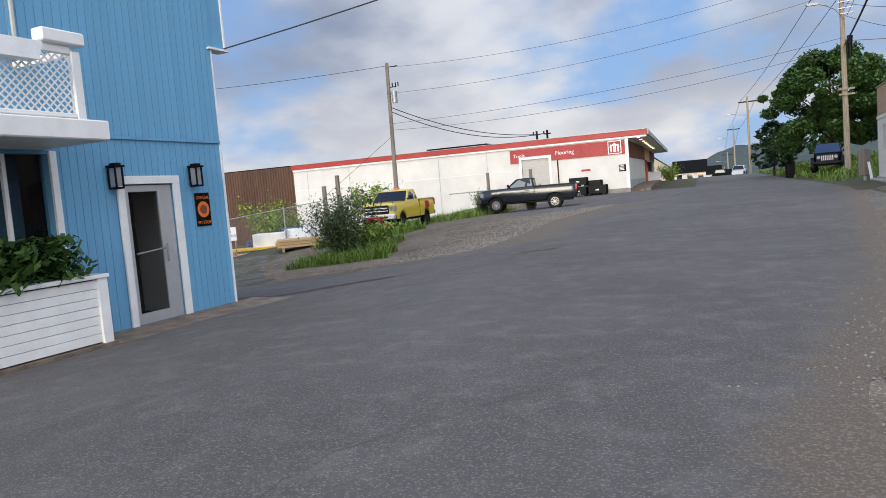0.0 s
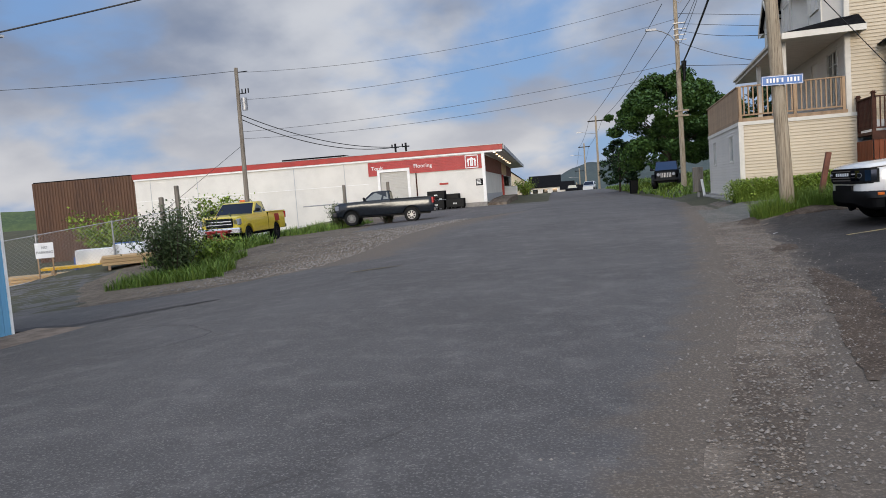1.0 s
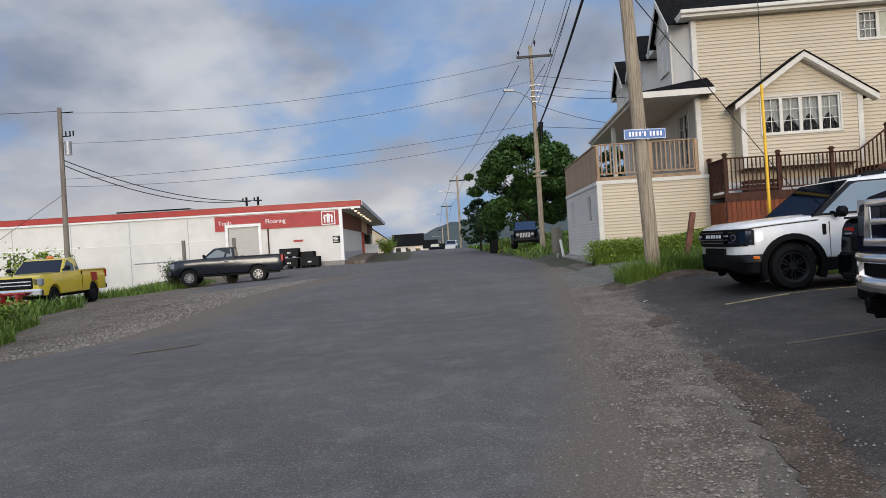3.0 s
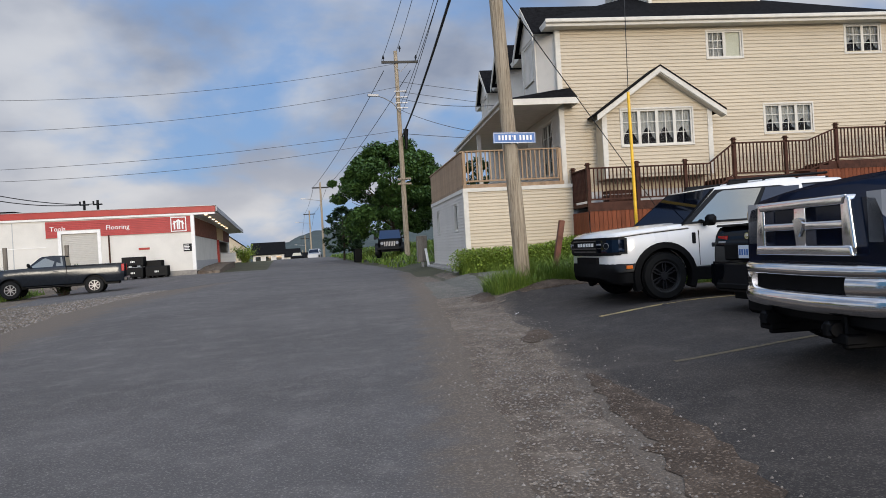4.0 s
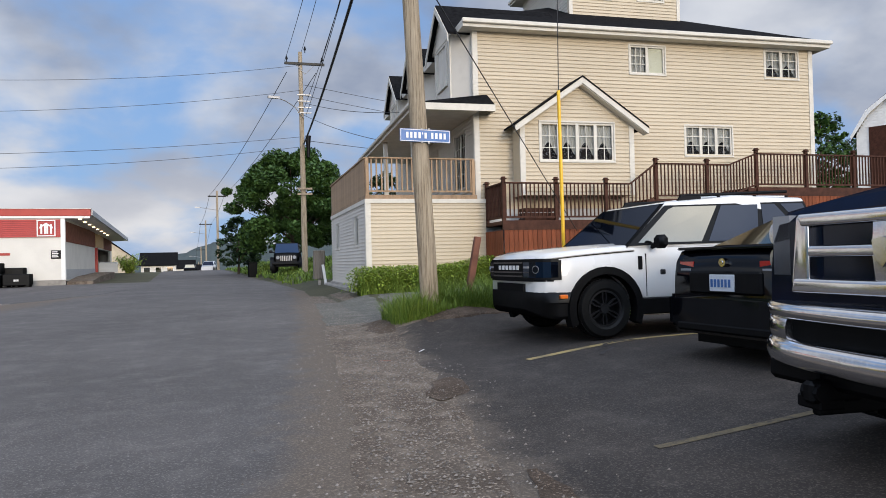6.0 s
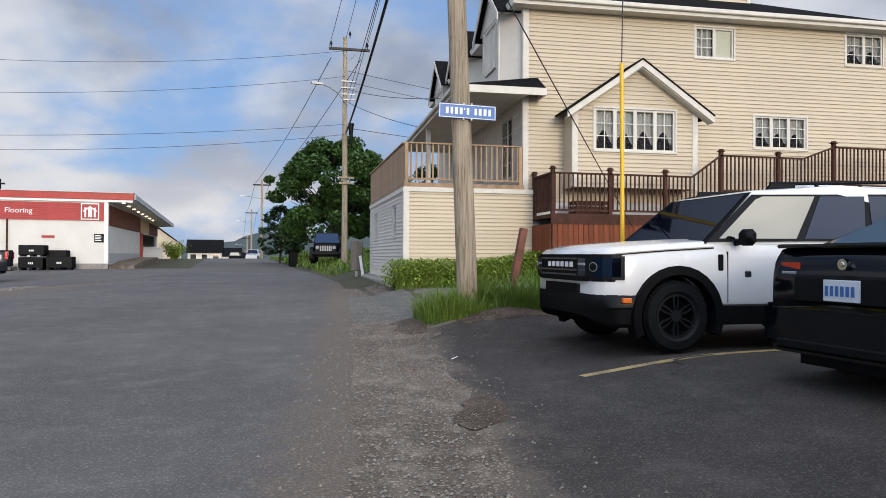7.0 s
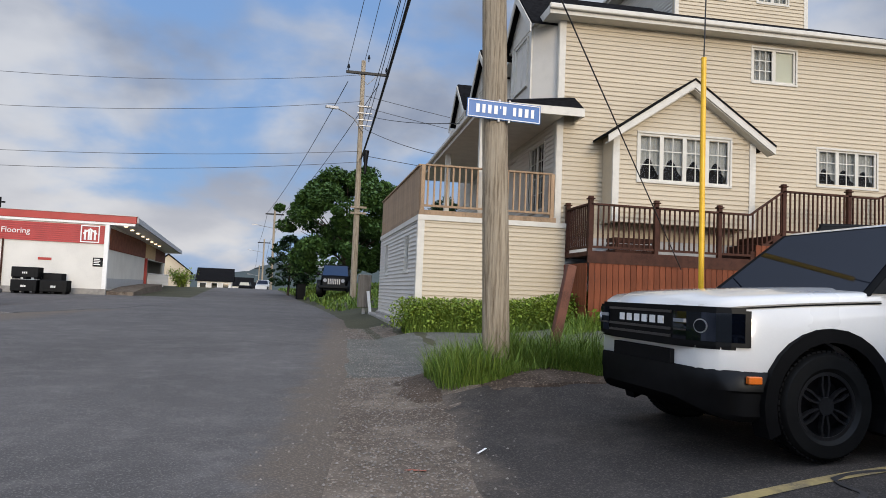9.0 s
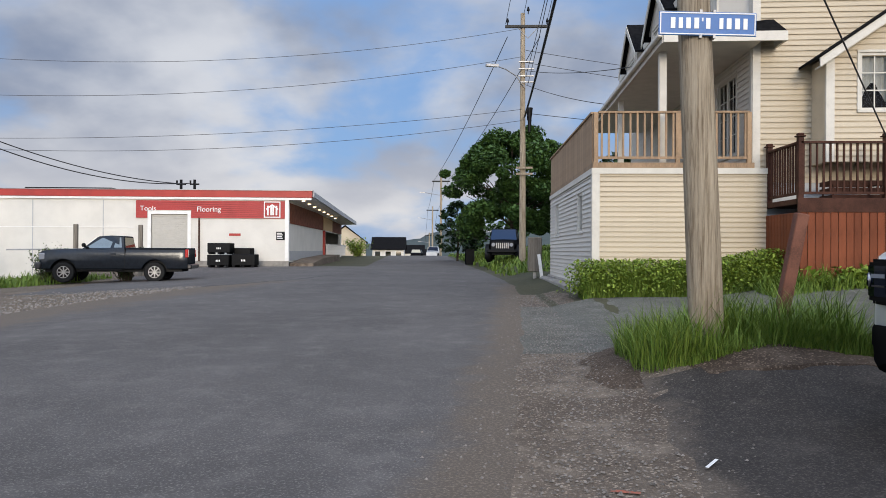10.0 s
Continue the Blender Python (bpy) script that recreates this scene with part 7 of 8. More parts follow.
grass("lot_grass", scatter(rng, 4200, -17.6, -13.4, 25.2, 30, lambda x, y: x < -14.4 + 0.5 * edge_noise(x, y, 0.8) - 0.5 * max(0, 27.5 - y)), 0.2, 0.55, rng, "long bright grass below the yellow pickup", width=0.02)


grass("bank_grass", scatter(rng, 6500, -15.2, -10.6, 19.8, 25.5, lambda x, y: -14.9 + 0.5 * edge_noise(x, y, 0.8) < x < -11.0 - 0.42 * (y - 19.8) + 0.5 * edge_noise(x, y, 0.9)), 0.15, 0.5, rng, "long bright grass on the bank by the lane", width=0.014)


def weeds(name, pts, size, h, rng, label, mat="weed", per=26):
    c = []
    for x, y, z in pts:
        k = rng.integers(per // 2, per)
        r = rng.normal(0, 0.16, (k, 2))
        c += [(x + a, y + b, z + 0.04 + rng.uniform(0.1, 1) * h * max(0.2, 1 - 2 * (a * a + b * b))) for a, b in r]
    return tri_cloud(name, mat, leaves_at(np.array(c), size, rng, 0.55), label, "weeds", "stuff")


grass("wall_grass", scatter(rng, 9000, 3.8, 8.2, 26.75, 27.65, lambda x, y: y > 26.9 + 0.2 * edge_noise(x, y, 2.0)), 0.15, 0.6, rng, "long grass among the weeds by the annex", width=0.006)
weeds("weeds", scatter(rng, 1300, 3.75, 8.4, 26.7, 27.65, lambda x, y: y > 26.95 + 0.3 * edge_noise(x, y, 1.7)), 0.06, 0.72, rng, "bright broad-leaved weeds along the annex wall")
weeds("weeds", scatter(rng, 60, 7.5, 12.5, 25.9, 26.4), 0.13, 0.35, rng, "low weeds at the deck skirting")
weeds("hosta", [SITE @ Vector((x, y, 0.62)) for x, y in zip(rng.uniform(-9.45, -8.95, 70), rng.uniform(4.0, 7.3, 70))], 0.15, 0.7, rng, "broad green leaves filling the planter box", "leaf", 60)


def tree(name, x, y, h, crown_r, z0, n_leaf, leaf, mat, label, seed, spread=1.0):
    r = random.Random(seed)
    g = np.random.default_rng(seed)
    base = ground_z(x, y)
    t = thing(name, pose(x, y, base), label, "tree", "trees")
    bm = bm_new()
    tube(bm, (0, 0, -0.3), (0.1, 0, h * 0.35), 0.2 * h / 9, 0.14 * h / 9, 10)
    tips = []
    for i in range(13):
        a = i * 2.4 + r.uniform(-0.3, 0.3)
        zb = h * r.uniform(0.15, 0.4)
        rad = crown_r * r.uniform(0.45, 0.82) * spread
        tip = (math.cos(a) * rad, math.sin(a) * rad, h * r.uniform(0.38, 0.86))
        midp = (tip[0] * 0.45, tip[1] * 0.45, zb + (tip[2] - zb) * 0.6)
        tube(bm, (0.05, 0, zb), midp, 0.075 * h / 9, 0.05 * h / 9, 6)
        tube(bm, midp, tip, 0.05 * h / 9, 0.012, 6)
        tips += [tip, midp]
    tube(bm, (0.1, 0, h * 0.35), (0.0, 0.1, h * 0.9), 0.13 * h / 9, 0.02, 8)
    part("trunk", bm, "trunk", t, smooth=True)
    blobs = []
    for _ in range(150):
        a, u = g.uniform(0, 2 * np.pi), g.uniform(0, 1)
        zc = z0 + (h - z0) * (0.08 + 0.86 * u)
        env = crown_r * (0.55 + 0.55 * math.sin(math.pi * min(1, (0.12 + 0.8 * u)))) * (1 - 0.55 * max(0, u - 0.6) / 0.4)
        rr = env * math.sqrt(g.uniform(0.12, 1.08)) * 0.92
        blobs.append((math.cos(a) * rr, math.sin(a) * rr, zc, g.uniform(0.3, 0.95) * crown_r * 0.20))
    blobs = np.array(blobs)
    pick = g.integers(0, len(blobs), n_leaf)
    d = g.normal(0, 1, (n_leaf, 3))
    d /= np.linalg.norm(d, axis=1)[:, None]
    c = blobs[pick, :3] + d * (blobs[pick, 3] * g.uniform(0.55, 1.08, n_leaf))[:, None] * np.array([1.15, 1.15, 0.75])
    tri_cloud("crown", mat, leaves_at(c, leaf, g, 0.6), "", "", parent=t)
    return t


tree("maple_tree", 4.5, 62.0, 9.1, 4.9, 0.9, 60000, 0.25, "leaf", "large full dark-green maple behind the street pole", 7)
tree("bare_conifer", 0.6, 70.0, 5.0, 1.9, 0.5, 3000, 0.28, "leafdark", "small dark conifer on the verge", 11)
for i, (x, y, h) in enumerate(((9.5, 66, 7), (14, 72, 8), (2.0, 104, 6), (22, 60, 8), (6, 88, 7), (36, 52, 9), (41, 50, 8), (46, 54, 9), (33, 56, 8))):
    tree("tree", x, y, h, h * 0.36, 0.8, 3500, 0.36, "leafdark" if i % 2 else "leaf", "dark green tree behind the houses", 30 + i)


def shrub(name, x, y, h, r, n, mat, label, seed, leaf=0.11):
    g = np.random.default_rng(seed)
    t = thing(name, pose(x, y, ground_z(x, y)), label, "shrub", "shrubs")
    bm = bm_new()
    c = []
    for i in range(34):
        a, k = g.uniform(0, 2 * np.pi), g.uniform(0.1, 1)
        tip = Vector((math.cos(a) * r * k, math.sin(a) * r * k, h * g.uniform(0.55, 1.0)))
        tube(bm, (0.2 * math.cos(a), 0.2 * math.sin(a), -0.1), tip, 0.016, 0.005, 5)
        for q in range(n // 34):
            u = g.uniform(0.12, 1.02)
            p = Vector((0, 0, 0)).lerp(tip, u)
            c.append((p.x + g.normal(0, 0.13 * r), p.y + g.normal(0, 0.13 * r), p.z + g.normal(0, 0.07 * h)))
    part("stem", bm, "trunk", t)["kind"] = "stuff"
    tri_cloud("foliage", mat, leaves_at(np.array(c), leaf, g, 0.7), "", "", parent=t)


shrub("shrub", -13.7, 21.6, 2.4, 1.5, 8500, "shrub", "tall ragged grey-green shrub on the bank", 3, 0.085)
shrub("shrub", -13.9, 24.0, 0.9, 1.1, 3200, "weed", "low bright green bush on the bank", 4, 0.12)
shrub("shrub", -13.6, 43.5, 1.5, 0.9, 1800, "shrub", "ragged weeds by the store fence", 5, 0.1)
shrub("shrub", -16.5, 42.5, 1.7, 1.0, 1800, "shrub", "ragged weeds by the store fence", 6, 0.1)
shrub("shrub", -27.5, 48.0, 4.0, 2.2, 3600, "weed", "green bush before the brown warehouse", 8, 0.22)
shrub("shrub", -35.5, 46.0, 3.8, 2.6, 3600, "weed", "green bush before the brown warehouse", 9, 0.22)
shrub("shrub", -10.2, 87.0, 1.9, 1.6, 2400, "weed", "green bush at the end of the store", 10, 0.16)

# ---- yard: fence, timber, pallets ----


def chain_fence(x0, y0, x1, y1, h, label):
    a, b = Vector((x0, y0)), Vector((x1, y1))
    L = (b - a).length
    ang = math.degrees(math.atan2(y1 - y0, x1 - x0))
    zl, zr = ground_z(x0, y0), ground_z(x1, y1)
    f = thing("chain_link_fence", pose(x0, y0, 0, 0, 0, ang), label, "fence", "yard fences")
    k = max(1, round(L / 3))
    for i in range(k + 1):
        u = i / k
        z = zl + (zr - zl) * u
        bm = bm_new()
        tube(bm, (u * L, 0, z - 0.2), (u * L, 0, z + h + 0.05), 0.035, n=8)
        part("fence_post", bm, "steel", f)
    for dz in (h, 0.12):
        bm = bm_new()
        tube(bm, (0, 0, zl + dz), (L, 0, zr + dz), 0.022, n=6)
        part("fence_rail", bm, "steel", f)
    bm = bm_new()
    s = 0.16
    n = int((L + h) / s)
    for i in range(n):
        for sg in (0, 1):
            c = -h + i * s
            p, q = max(c, 0), min(c + h, L)
            if q - p < 0.03:
                continue
            za, zb = p - c, q - c
            if sg:
                za, zb = h - za, h - zb
            za, zb = za + zl + (zr - zl) * p / L, zb + zl + (zr - zl) * q / L
            tube(bm, (p, 0.004 * sg, za), (q, 0.004 * sg, zb), 0.005, n=3, caps=False)
    part("wire_mesh", bm, "steel", f, "woven wire mesh")["kind"] = "stuff"


chain_fence(-24.2, 23.2, -18.6, 29.5, 1.9, "chain-link gate fence at the lumber yard")
chain_fence(-34, 21, -25.0, 23.2, 1.9, "chain-link fence at the lumber yard")
for x, y, h in ((-20.9, 31.5, 2.6), (-20.5, 32.2, 3.1), (-17.4, 46.2, 2.6), (-14.6, 47.0, 2.5)):
    p = thing("timber_post", pose(x, y, ground_z(x, y)), "grey timber post without a panel", "post", "timber posts")
    bm = bm_new()
    box(bm, -0.09, 0.09, -0.09, 0.09, -0.3, h, bevel=0.02)
    part("post_bar", bm, "poledark", p)
bm = bm_new()
tube(bm, (-19.5, 44.2, 1.25), (-12.5, 47.3, 1.35), 0.035)
tagged(part("barrier_rail", bm, "steel"), "grey pipe rail along the store fence", "rail")


def stack(x, y, ang, w, d, n, h, mat, name, label):
    t = thing(name, place(x, y, ang), label, "timber pile", "yard stacks")
    for i in range(n):
        bm = bm_new()
        j = rng.uniform(-0.05, 0.05)
        box(bm, -w / 2 + j, w / 2 + j, -d / 2, d / 2, 0.08 + i * h, 0.08 + (i + 1) * h - 0.012, bevel=0.01)
        part("board_layer", bm, mat, t)
    for s in (-0.35, 0.35):
        boxpart("bearer", (w * s - 0.05, w * s + 0.05, -d / 2, d / 2, -0.1, 0.08), "greywood", t)


stack(-18.8, 26.0, 38, 1.9, 1.2, 3, 0.12, "lumber", "lumber_pile", "pile of fresh yellow boards in the yard")
stack(-24.3, 27.5, 30, 3.4, 1.2, 3, 0.12, "lumber", "lumber_pile", "pile of fresh yellow boards in the yard")
stack(-21.8, 28.0, 30, 1.5, 1.1, 1, 0.62, "wrap", "wrapped_bundle", "white plastic-wrapped bundle in the yard")
stack(-20.3, 28.2, 30, 1.2, 1.1, 1, 0.6, "wrap", "wrapped_bundle", "white plastic-wrapped bundle in the yard")
stack(-26.8, 25.4, 30, 2.6, 1.2, 1, 0.5, "wrap", "wrapped_bundle", "white plastic-wrapped bundle in the yard")
stack(-22.0, 27.2, 35, 3.0, 0.9, 1, 0.12, "yellow", "wrapped_bundle", "low pile with a yellow printed wrap")
for x, y, n in ((-27.6, 34.8, 7), (-24.4, 33.2, 8), (-29.2, 35.9, 5)):
    t = thing("pallet_stack", place(x, y, 35), "stack of blue wooden pallets in the yard", "pallets", "pallet stacks")
    for i in range(n):
        bm = bm_new()
        for k in range(5):
            box(bm, -0.6, 0.6, -0.55 + k * 0.24, -0.43 + k * 0.24, i * 0.17 + 0.12, i * 0.17 + 0.145)
        for k in (-0.55, 0, 0.45):
            box(bm, k, k + 0.1, -0.55, 0.55, i * 0.17 + 0.0, i * 0.17 + 0.12)
        part("pallet", bm, "pallet", t)
s = thing("yard_sign", pose(-21.9, 25.2, ground_z(-21.9, 25.2), 0, 0, 42), "white NO PARKING board on the yard gate", "sign")
boxpart("sign_board", (-0.32, 0.32, -0.02, 0.0, 0.75, 1.35), "wrap", s)
boxpart("leg", (-0.28, -0.23, 0.0, 0.04, -0.1, 1.35), "greywood", s)
boxpart("leg", (0.23, 0.28, 0.0, 0.04, -0.1, 1.35), "greywood", s)
for word, z in (("NO", 1.12), ("PARKING", 0.93)):
    cu = bpy.data.curves.new("lettering", "FONT")
    cu.body, cu.size, cu.extrude, cu.align_x = word, 0.14, 0.003, "CENTER"
    tmp = bpy.data.objects.new("lettering", cu)
    scene.collection.objects.link(tmp)
    me = bpy.data.meshes.new_from_object(tmp.evaluated_get(bpy.context.evaluated_depsgraph_get()))
    bpy.data.objects.remove(tmp)
    me.materials.append(M["black"])
    o = new("lettering", me)
    o.parent = s
    o.matrix_basis = pose(0, -0.022, z, 90, 0, 0)

# black crates before the store
for x, y, z, w, h in ((-12.9, 53.4, 0.0, 1.25, 0.72), (-11.5, 53.6, 0.0, 1.35, 0.74), (-12.9, 53.5, 0.74, 1.3, 0.66), (-11.9, 54.6, 0.0, 1.0, 1.1)):
    c = thing("black_crate", place(x, y, SA, z), "large black plastic crate stacked by the store", "crate", "black crates")
    bm = bm_new()
    box(bm, -w / 2, w / 2, -0.5, 0.5, 0.1, h, bevel=0.03)
    part("crate_body", bm, "plastic", c)
    for s in (-0.4, 0.0, 0.4):
        boxpart("foot", (w * s - 0.07, w * s + 0.07, -0.48, 0.48, 0, 0.1), "plastic", c)
    for s in (-0.35, -0.12, 0.12, 0.35):
        boxpart("rib", (w * s - 0.02, w * s + 0.02, -0.515, -0.5, 0.14, h - 0.05), "plastic", c)
    for i in range(3):
        boxpart("mark", (-0.12 + i * 0.09, -0.06 + i * 0.09, -0.522, -0.516, h * 0.45, h * 0.6), "white", c)

# plough mount and cab light of the yellow pickup
bm = bm_new()
box(bm, 3.05, 3.35, -0.55, 0.55, 0.25, 0.4, bevel=0.02)
box(bm, 3.1, 3.5, -0.35, -0.25, 0.1, 0.75, bevel=0.02)
box(bm, 3.1, 3.5, 0.25, 0.35, 0.1, 0.75, bevel=0.02)
tube(bm, (3.3, -0.5, 0.7), (3.3, 0.5, 0.7), 0.05)
part("plough_mount", bm, "red", YT, "red plough mount")
for s in (-1, 1):
    bm = bm_new()
    prism(bm, [(-2.0, 0.95), (-1.4, 0.95), (-1.3, 1.3), (-1.9, 1.3)], 1, s * 0.99, s * 1.0)
    part("door_decal", bm, "red", YT, "red and white printed emblem")
boxpart("roof_beacon", (0.0, 0.2, -0.12, 0.12, 1.95, 2.06), "orange", YT, "", 0.03)

# ---- far side: cabinet, bin, houses, hills ----
c = thing("meter_cabinet", place(3.75, 36.6, 0), "grey upright meter cabinet beside the annex", "cabinet")
boxpart("cabinet_body", (-0.22, 0.22, -0.2, 0.2, 0.2, 1.35), "poledark", c, "", 0.02)
boxpart("cabinet_foot", (-0.05, 0.05, -0.05, 0.05, -0.2, 0.2), "steel", c)
c = thing("picket", place(3.9, 35.7, 0), "short white board leaning at the verge", "board")
bm = bm_new()
box(bm, -0.05, 0.05, -0.02, 0.02, -0.1, 0.75)
bmesh.ops.rotate(bm, cent=(0, 0, 0), matrix=Matrix.Rotation(radians(-8), 3, "Y"), verts=bm.verts[:])
part("picket_board", bm, "white", c)
c = thing("wheelie_bin", place(1.6, 61, -80), "black wheeled rubbish bin on the verge", "bin")
bm = bm_new()
vs = prism(bm, [(-0.25, 0.0), (0.25, 0.0), (0.3, 1.0), (-0.3, 1.0)], 1, -0.28, 0.28)
box(bm, -0.34, 0.34, -0.31, 0.31, 1.0, 1.06, bevel=0.02)
part("bin_body", bm, "plastic", c)


def simple_house(x, y, ang, w, d, h, roof_h, wall, roof, label, windows=3, name="house"):
    t = thing(name, pose(x, y, ground_z(x, y), 0, 0, ang), label, "house", "distant houses")
    bm = bm_new()
    prism(bm, [(-d / 2, -1.5), (d / 2, -1.5), (d / 2, h), (0, h + roof_h), (-d / 2, h)], 0, -w / 2, w / 2)
    part("wall", bm, wall, t)
    for s in (-1, 1):
        bm = bm_new()
        prism(bm, [(0, h + roof_h + 0.12), (s * (d / 2 + 0.35), h - 0.25), (s * (d / 2 + 0.35), h - 0.12), (0, h + roof_h + 0.26)], 0, -w / 2 - 0.3, w / 2 + 0.3)
        part("roof", bm, roof, t)
    for i in range(windows):
        u = -w / 2 + w * (i + 0.5) / windows
        f = boxpart("window", (u - 0.5, u + 0.5, -d / 2 - 0.05, -d / 2, h * 0.4, h * 0.8), "white", t)
        boxpart("pane", (u - 0.42, u + 0.42, -d / 2 - 0.07, -d / 2 - 0.052, h * 0.42, h * 0.78), "glass", f)
    return t


simple_house(-11.5, 128, 4, 5.0, 7, 2.3, 1.6, "whitewall", "shingle", "white bungalow with a black roof down the street")
simple_house(-17.0, 118, -80, 6, 6, 2.6, 2.2, "siding", "shingle", "cream house with a steep roof past the store", 2)
simple_house(-6.6, 150, 4, 5, 5, 2.6, 0.6, "whitewall", "shingle", "white flat-roofed house down the street", 4)
simple_house(-13, 185, 4, 7, 7, 4.6, 1.6, "whitewall", "shingle", "white house far down the street")
simple_house(17, 78, 8, 9, 7, 3.0, 2.0, "siding_skygrey", "shingle", "pale bungalow behind the maple")


def build_barn(m, hw, length, eave, knee, peak):
    """Small gambrel barn; its gable with the door looks along -x."""
    t = thing("barn", m, "white gambrel barn with a brown door behind the deck", "barn")
    bm = bm_new()
    prism(bm, [(-hw, -1.0), (hw, -1.0), (hw, eave), (hw * 0.6, knee), (0, peak), (-hw * 0.6, knee), (-hw, eave)], 0, 0, length)
    part("wall", bm, "white", t)
    for i in range(int((peak - eave + 2.2) / 0.16)):
        z = eave - 2.2 + i * 0.16
        wy = hw if z < eave else max(0.1, hw - (z - eave) / (knee - eave) * hw * 0.4 if z < knee else hw * 0.6 * (peak - z) / (peak - knee))
        boxpart("clapboard", (-0.02, 0.0, -wy, wy, z, z + 0.145), "white", t)
    for s in (-1, 1):
        bm = bm_new()
        prism(bm, [(s * (hw + 0.18), eave - 0.1), (s * hw * 0.62, knee + 0.03), (0, peak + 0.05), (0, peak + 0.2), (s * (hw * 0.66), knee + 0.15), (s * (hw + 0.24), eave + 0.0)], 0, -0.18, length + 0.2)
        part("roof", bm, "shingle", t)
        bm = bm_new()
        prism(bm, [(s * (hw + 0.2), eave - 0.22), (s * hw * 0.60, knee - 0.1), (0, peak - 0.08), (0, peak + 0.16), (s * (hw * 0.67), knee + 0.12), (s * (hw + 0.26), eave - 0.06)], 0, -0.22, -0.185)
        part("barge_board", bm, "white", t)
    boxpart("barn_door", (-0.06, -0.022, -hw * 0.62, hw * 0.62, eave - 4.5, eave + 0.35), "railbrown", t, "brown door leaf")


bz = ground_z(34.3, 37.5)
build_barn(pose(34.3, 37.5, bz, 0, 0, 26), 1.65, 6.0, 7.6 - bz, 8.75 - bz, 9.5 - bz)



def build_far_cars():
    for x, y, a, mat, label in ((-6.2, 118, 90, "paintblack", "dark car far down the street"), (-3.4, 112, -95, "paintwhite", "white car parked far down the street")):
        c = thing("distant_car", place(x, y, a), label, "car", "distant cars")
        body(c, mat, -2.1, 2.1, (1.3, -1.3), 0.4, 0.34, 0.3, table((-2.1, 0.9), (-1.9, 1.02), (0.9, 0.98), (2.1, 0.8)), table((-2.1, 0.78), (0, 0.88), (2.1, 0.75)))
        cabin(c, mat, (0.9, 0.97, -1.9, 1.0), (0.3, 1.55, -1.6, 1.55), 0.86, 0.66, [[(0.1, 0.1), (0.9, 0.1), (0.8, 0.88), (0.15, 0.88)]])
        for ax in (1.3, -1.3):
            wheel(c, pose(ax, 0.78, 0.34), 0.34, 0.22, 0.21, "alu", 5, "far")
            wheel(c, pose(ax, -0.78, 0.34, 0, 0, 180), 0.34, 0.22, 0.21, "alu", 5, "far")


build_far_cars()


def ridge(name, pts, depth, mat, label, seed):
    """A hill range: its crest runs through pts (x, y, z)."""
    bm = bm_new()
    rows = []
    n = 60
    for i in range(n + 1):
        u = i / n * (len(pts) - 1)
        k = min(int(u), len(pts) - 2)
        a, b = Vector(pts[k]), Vector(pts[k + 1])
        p = a.lerp(b, smooth(u - k, 0, 1))
        z = p.z * (1 + 0.18 * noise.noise((u * 2.2, seed, 0)) + 0.06 * noise.noise((u * 9, seed, 3)))
        rows.append([bm.verts.new(q) for q in ((p.x, p.y - depth, -30), (p.x, p.y - depth * 0.45, z * 0.55 - 6), (p.x, p.y, z), (p.x, p.y + depth, -30))])
    for r, s in zip(rows, rows[1:]):
        for i in range(3):
            bm.faces.new((r[i], r[i + 1], s[i + 1], s[i]))
    tagged(part(name, bm, mat, smooth=True), label, "hills", kind="structure")


M["hill"] = material("wooded_hill", (0.045, 0.062, 0.06), 0.95, tint=(0.03, 0.045, 0.045), vary=0.3, scale=0.02, fine=0.2, bump=0)
M["hillgreen"] = material("grassy_hill", (0.07, 0.10, 0.035), 0.95, tint=(0.04, 0.065, 0.03), vary=0.3, scale=0.03, fine=0.3, bump=0)
ridge("hills", [(-900, 1100, 20), (-420, 1000, 12), (-130, 900, 9), (-60, 900, 17), (-30, 900, 30), (20, 900, 26), (160, 950, 34), (500, 1000, 30), (900, 1000, 20)], 150, "hill", "dark wooded hills at the end of the street", 2.0)
ridge("hills_west", [(-900, 100, 26), (-600, 330, 17), (-430, 480, 13), (-330, 560, 8), (-240, 640, 3)], 90, "hillgreen", "green hillside across the water", 5.0)

# ---- marks on the asphalt ----


def mark(name, pts, width, mat, lift, label, category, rag=0.0, step=0.12):
    """A band along a line on the ground, with ragged edges."""
    bm = bm_new()
    rows = []
    for (ax, ay), (bx, by) in zip(pts, pts[1:]):
        d = Vector((bx - ax, by - ay))
        k = max(1, int(d.length / step))
        nrm = Vector((-d.y, d.x)).normalized()
        for i in range(k + (1 if (bx, by) == pts[-1] else 0)):
            p = Vector((ax, ay)) + d * i / k
            j = rag * noise.noise((p.x * 6, p.y * 6, 1))
            w = width / 2 * (1 + 0.5 * noise.noise((p.x * 9, p.y * 9, 4)) * (1 if rag else 0))
            if category in ("pothole", "patch"):
                u = ((ay + d.y * i / k) - pts[0][1]) / ((pts[-1][1] - pts[0][1]) or 1) if abs(pts[-1][1] - pts[0][1]) > 0.4 else ((ax + d.x * i / k) - pts[0][0]) / (pts[-1][0] - pts[0][0])
                w *= max(0.04, math.sin(math.pi * min(1, max(0, u)))) ** 0.6
            rows.append([bm.verts.new((p.x + nrm.x * (s * w + j), p.y + nrm.y * (s * w + j), ground_z(p.x, p.y) + lift)) for s in (-1, 1)])
    for r, s in zip(rows, rows[1:]):
        bm.faces.new((r[0], r[1], s[1], s[0]))
    return tagged(part(name, bm, mat), label, category, kind="structure")


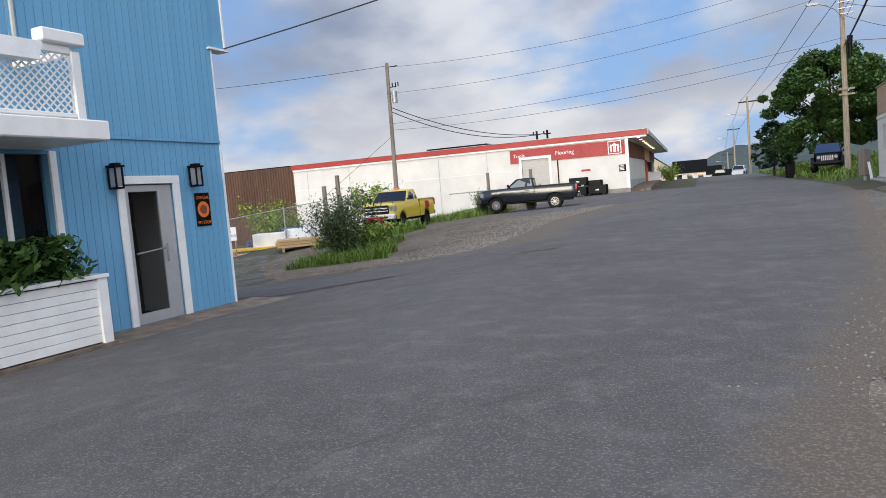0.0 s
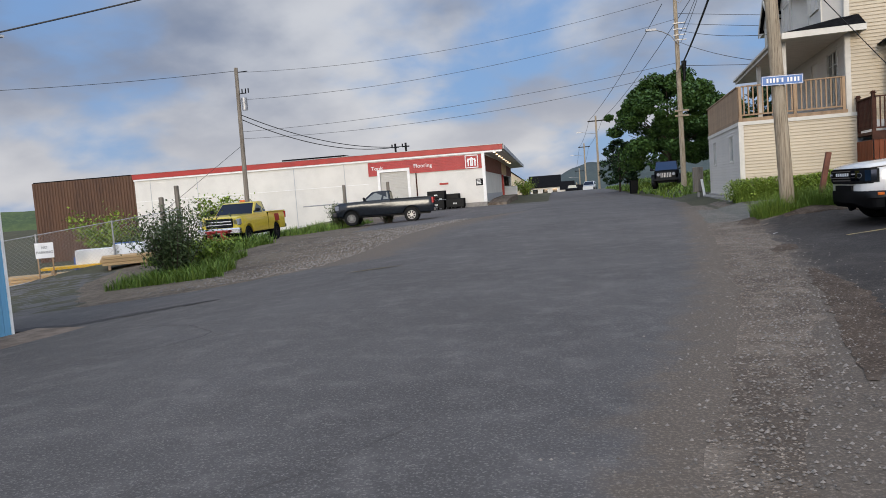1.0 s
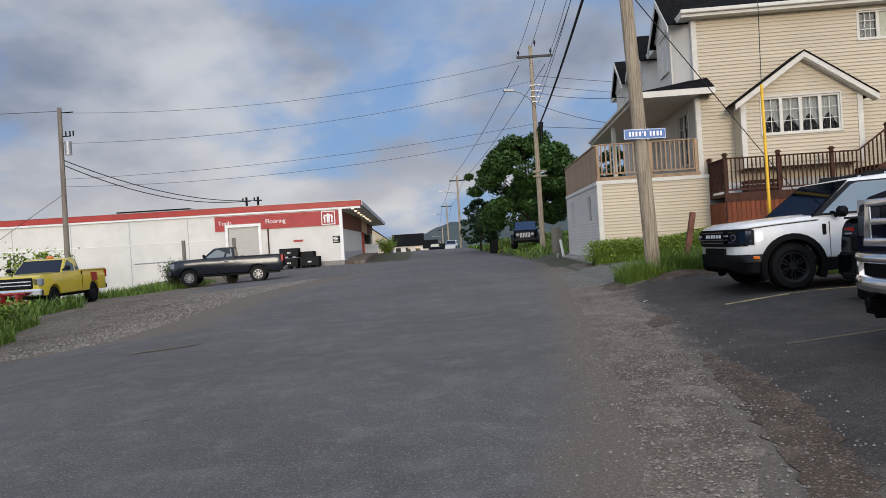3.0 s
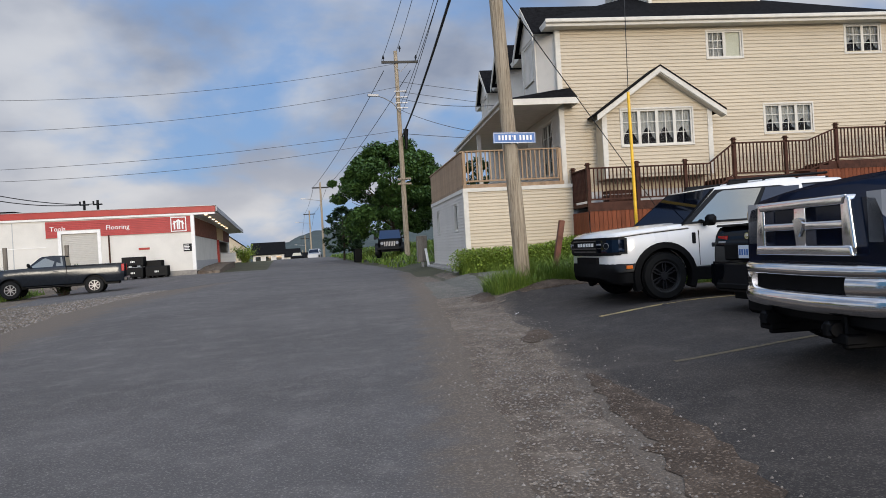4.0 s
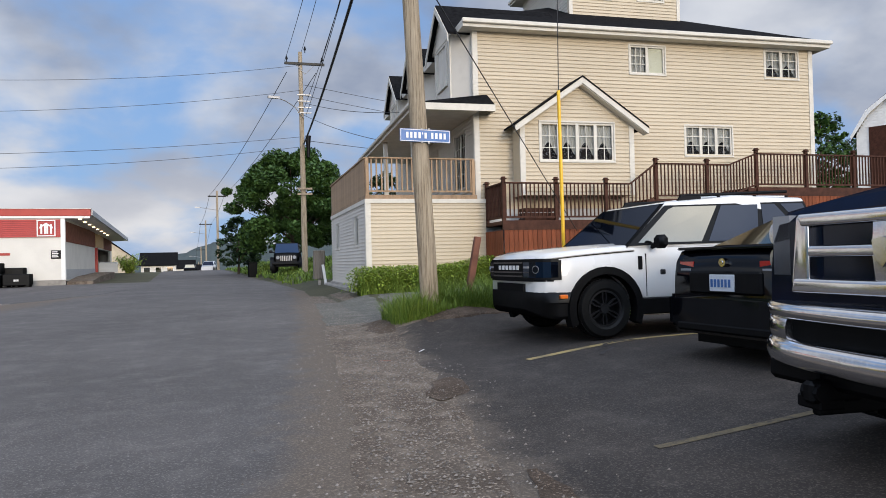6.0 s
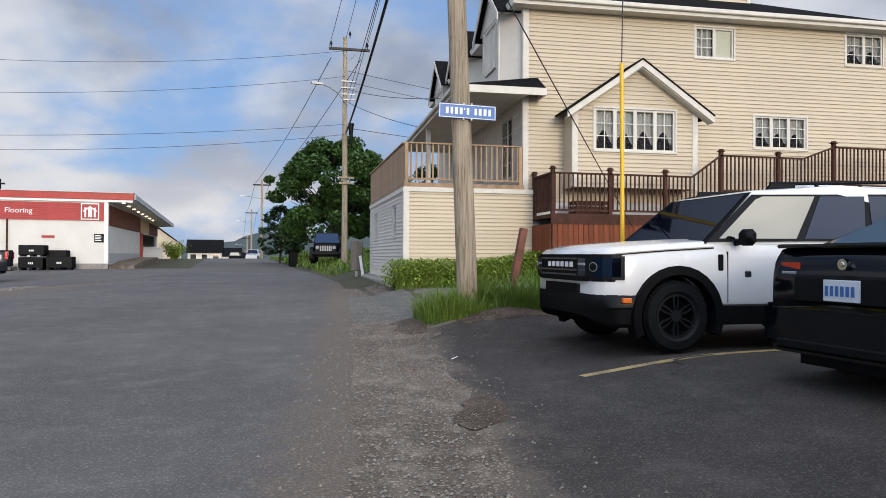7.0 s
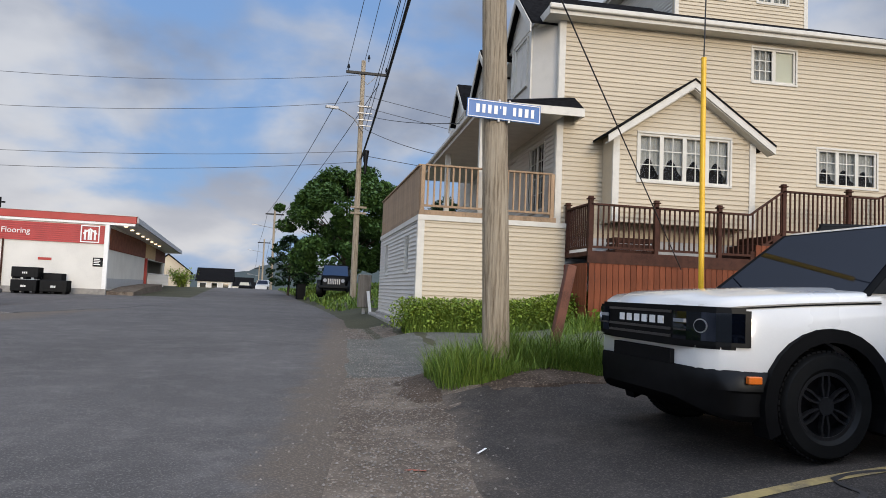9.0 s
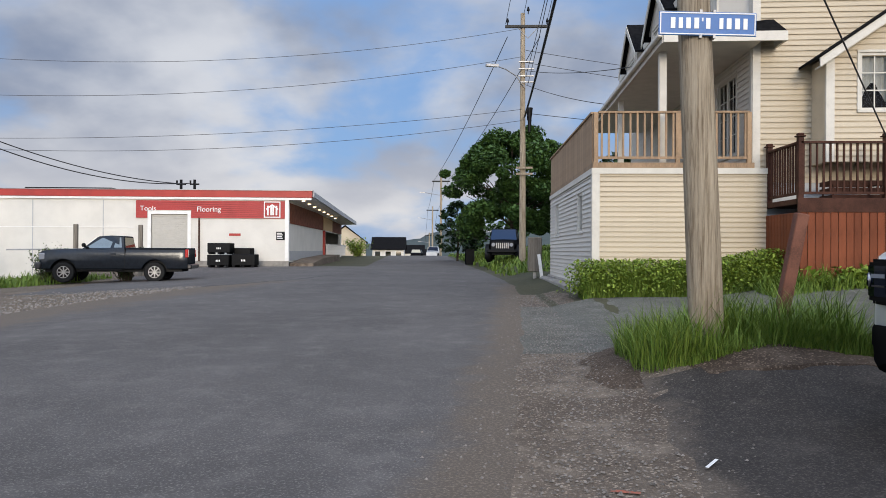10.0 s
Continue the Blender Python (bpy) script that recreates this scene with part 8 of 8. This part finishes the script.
M["linepaint"] = material("worn_yellow_line", (0.40, 0.30, 0.12), 0.8, tint=(0.14, 0.115, 0.08), vary=0.3, scale=5, fine=40, bump=0.1)
M["linefaded"] = material("faded_line", (0.15, 0.115, 0.055), 0.85, tint=(0.055, 0.046, 0.038), vary=0.3, scale=4, fine=40, bump=0.1)
M["redmark"] = material("sprayed_red_paint", (0.36, 0.09, 0.05), 0.8, tint=(0.16, 0.1, 0.075), vary=0.3, scale=14, bump=0.1)
M["tar"] = material("dark_crack", (0.042, 0.037, 0.035), 0.9, vary=0.3, bump=0.2)
M["patch"] = ground_material("asphalt_patch", (0.106, 0.096, 0.091), (0.19, 0.168, 0.155), (0.082, 0.074, 0.070))
mark("parking_line", [(3.74, 15.36), (6.4, 15.95)], 0.10, "linepaint", 0.006, "worn yellow parking line", "line")
mark("parking_line", [(3.15, 11.93), (6.0, 12.05)], 0.07, "linefaded", 0.006, "faded parking line", "line")
mark("parking_line", [(3.3, 8.0), (6.0, 8.3)], 0.07, "linefaded", 0.006, "faded parking line", "line")
mark("crack", [(-6.7, 10.36), (-5.4, 9.75), (-4.65, 9.05), (-4.5, 8.7), (-4.7, 8.3), (-6.2, 7.6)], 0.011, "tar", 0.008, "dark crack in the asphalt", "crack", 0.05)
mark("crack", [(-2.5, 2.9), (-2.45, 3.8), (-1.6, 5.2), (-1.2, 6.0)], 0.004, "patch", 0.012, "fine crack in the asphalt", "crack", 0.05)
mark("crack", [(-6.4, 33.8), (-4.6, 37.0), (-4.2, 40.5), (-2.6, 43.5)], 0.16, "tar", 0.009, "long tarred seam between street and lot", "crack", 0.12, 0.25)
mark("crack", [(4.45, 15.0), (4.75, 15.3), (4.8, 15.6), (5.3, 15.7)], 0.05, "tar", 0.008, "dark crack in the lot", "crack", 0.05)
mark("manhole_frame", [(-5.2, 14.7), (-4.1, 14.9)], 0.16, "linefaded", 0.014, "pale patched slot in the asphalt", "patch", 0.03)
mark("road_patch", [(-12.5, 12.7), (-9.2, 12.2), (-6.6, 12.4)], 0.5, "tar", 0.012, "dark sunken seam at the lane mouth", "patch", 0.3)
mark("pothole", [(1.3, 6.6), (1.75, 8.2), (2.1, 9.8), (2.3, 11.9)], 0.4, "darkgravel", 0.007, "dark gravel-filled broken edge of the lot", "pothole", 0.05)
mark("pothole", [(2.35, 14.0), (2.6, 14.5), (2.7, 15.0)], 0.4, "darkgravel", 0.007, "shallow crumbled hole at the lot's edge", "pothole", 0.05)
mark("paint_mark", [(2.28, 16.55), (2.42, 16.5)], 0.035, "redmark", 0.006, "faint red survey mark sprayed on the verge", "mark", 0.03)
mark("litter", [(2.86, 16.82), (2.96, 16.95)], 0.02, "white", 0.025, "white drinking straw on the asphalt", "litter")

# loose stones on the verge
c = []
for _ in range(9000):
    y = rng.uniform(5, 30)
    x = lerp_table(y, ROAD_R) + rng.normal(0.5, 0.4)
    c.append((x, y, ground_z(x, y) + 0.004))
for _ in range(3500):
    y = rng.uniform(17, 34)
    x = lerp_table(y, ROAD_L) - abs(rng.normal(0.8, 2.2))
    c.append((x, y, ground_z(x, y) + 0.0))
vs, fs = [], []
for x, y, z in c:
    s = rng.uniform(0.004, 0.014) * (1 if x > -3 else 3.0)
    k = len(vs)
    vs += [(x + s, y, z), (x, y + s * 0.8, z), (x - s, y, z), (x, y - s * 0.9, z), (x + s * 0.1, y, z + s * 0.9)]
    fs += [(k, k + 1, k + 4), (k + 1, k + 2, k + 4), (k + 2, k + 3, k + 4), (k + 3, k, k + 4)]
me = bpy.data.meshes.new("pebbles")
me.from_pydata(vs, [], fs)
me.materials.append(M["pebble"])
tagged(new("pebbles", me), "small loose stones along the verge", "stones", kind="stuff")
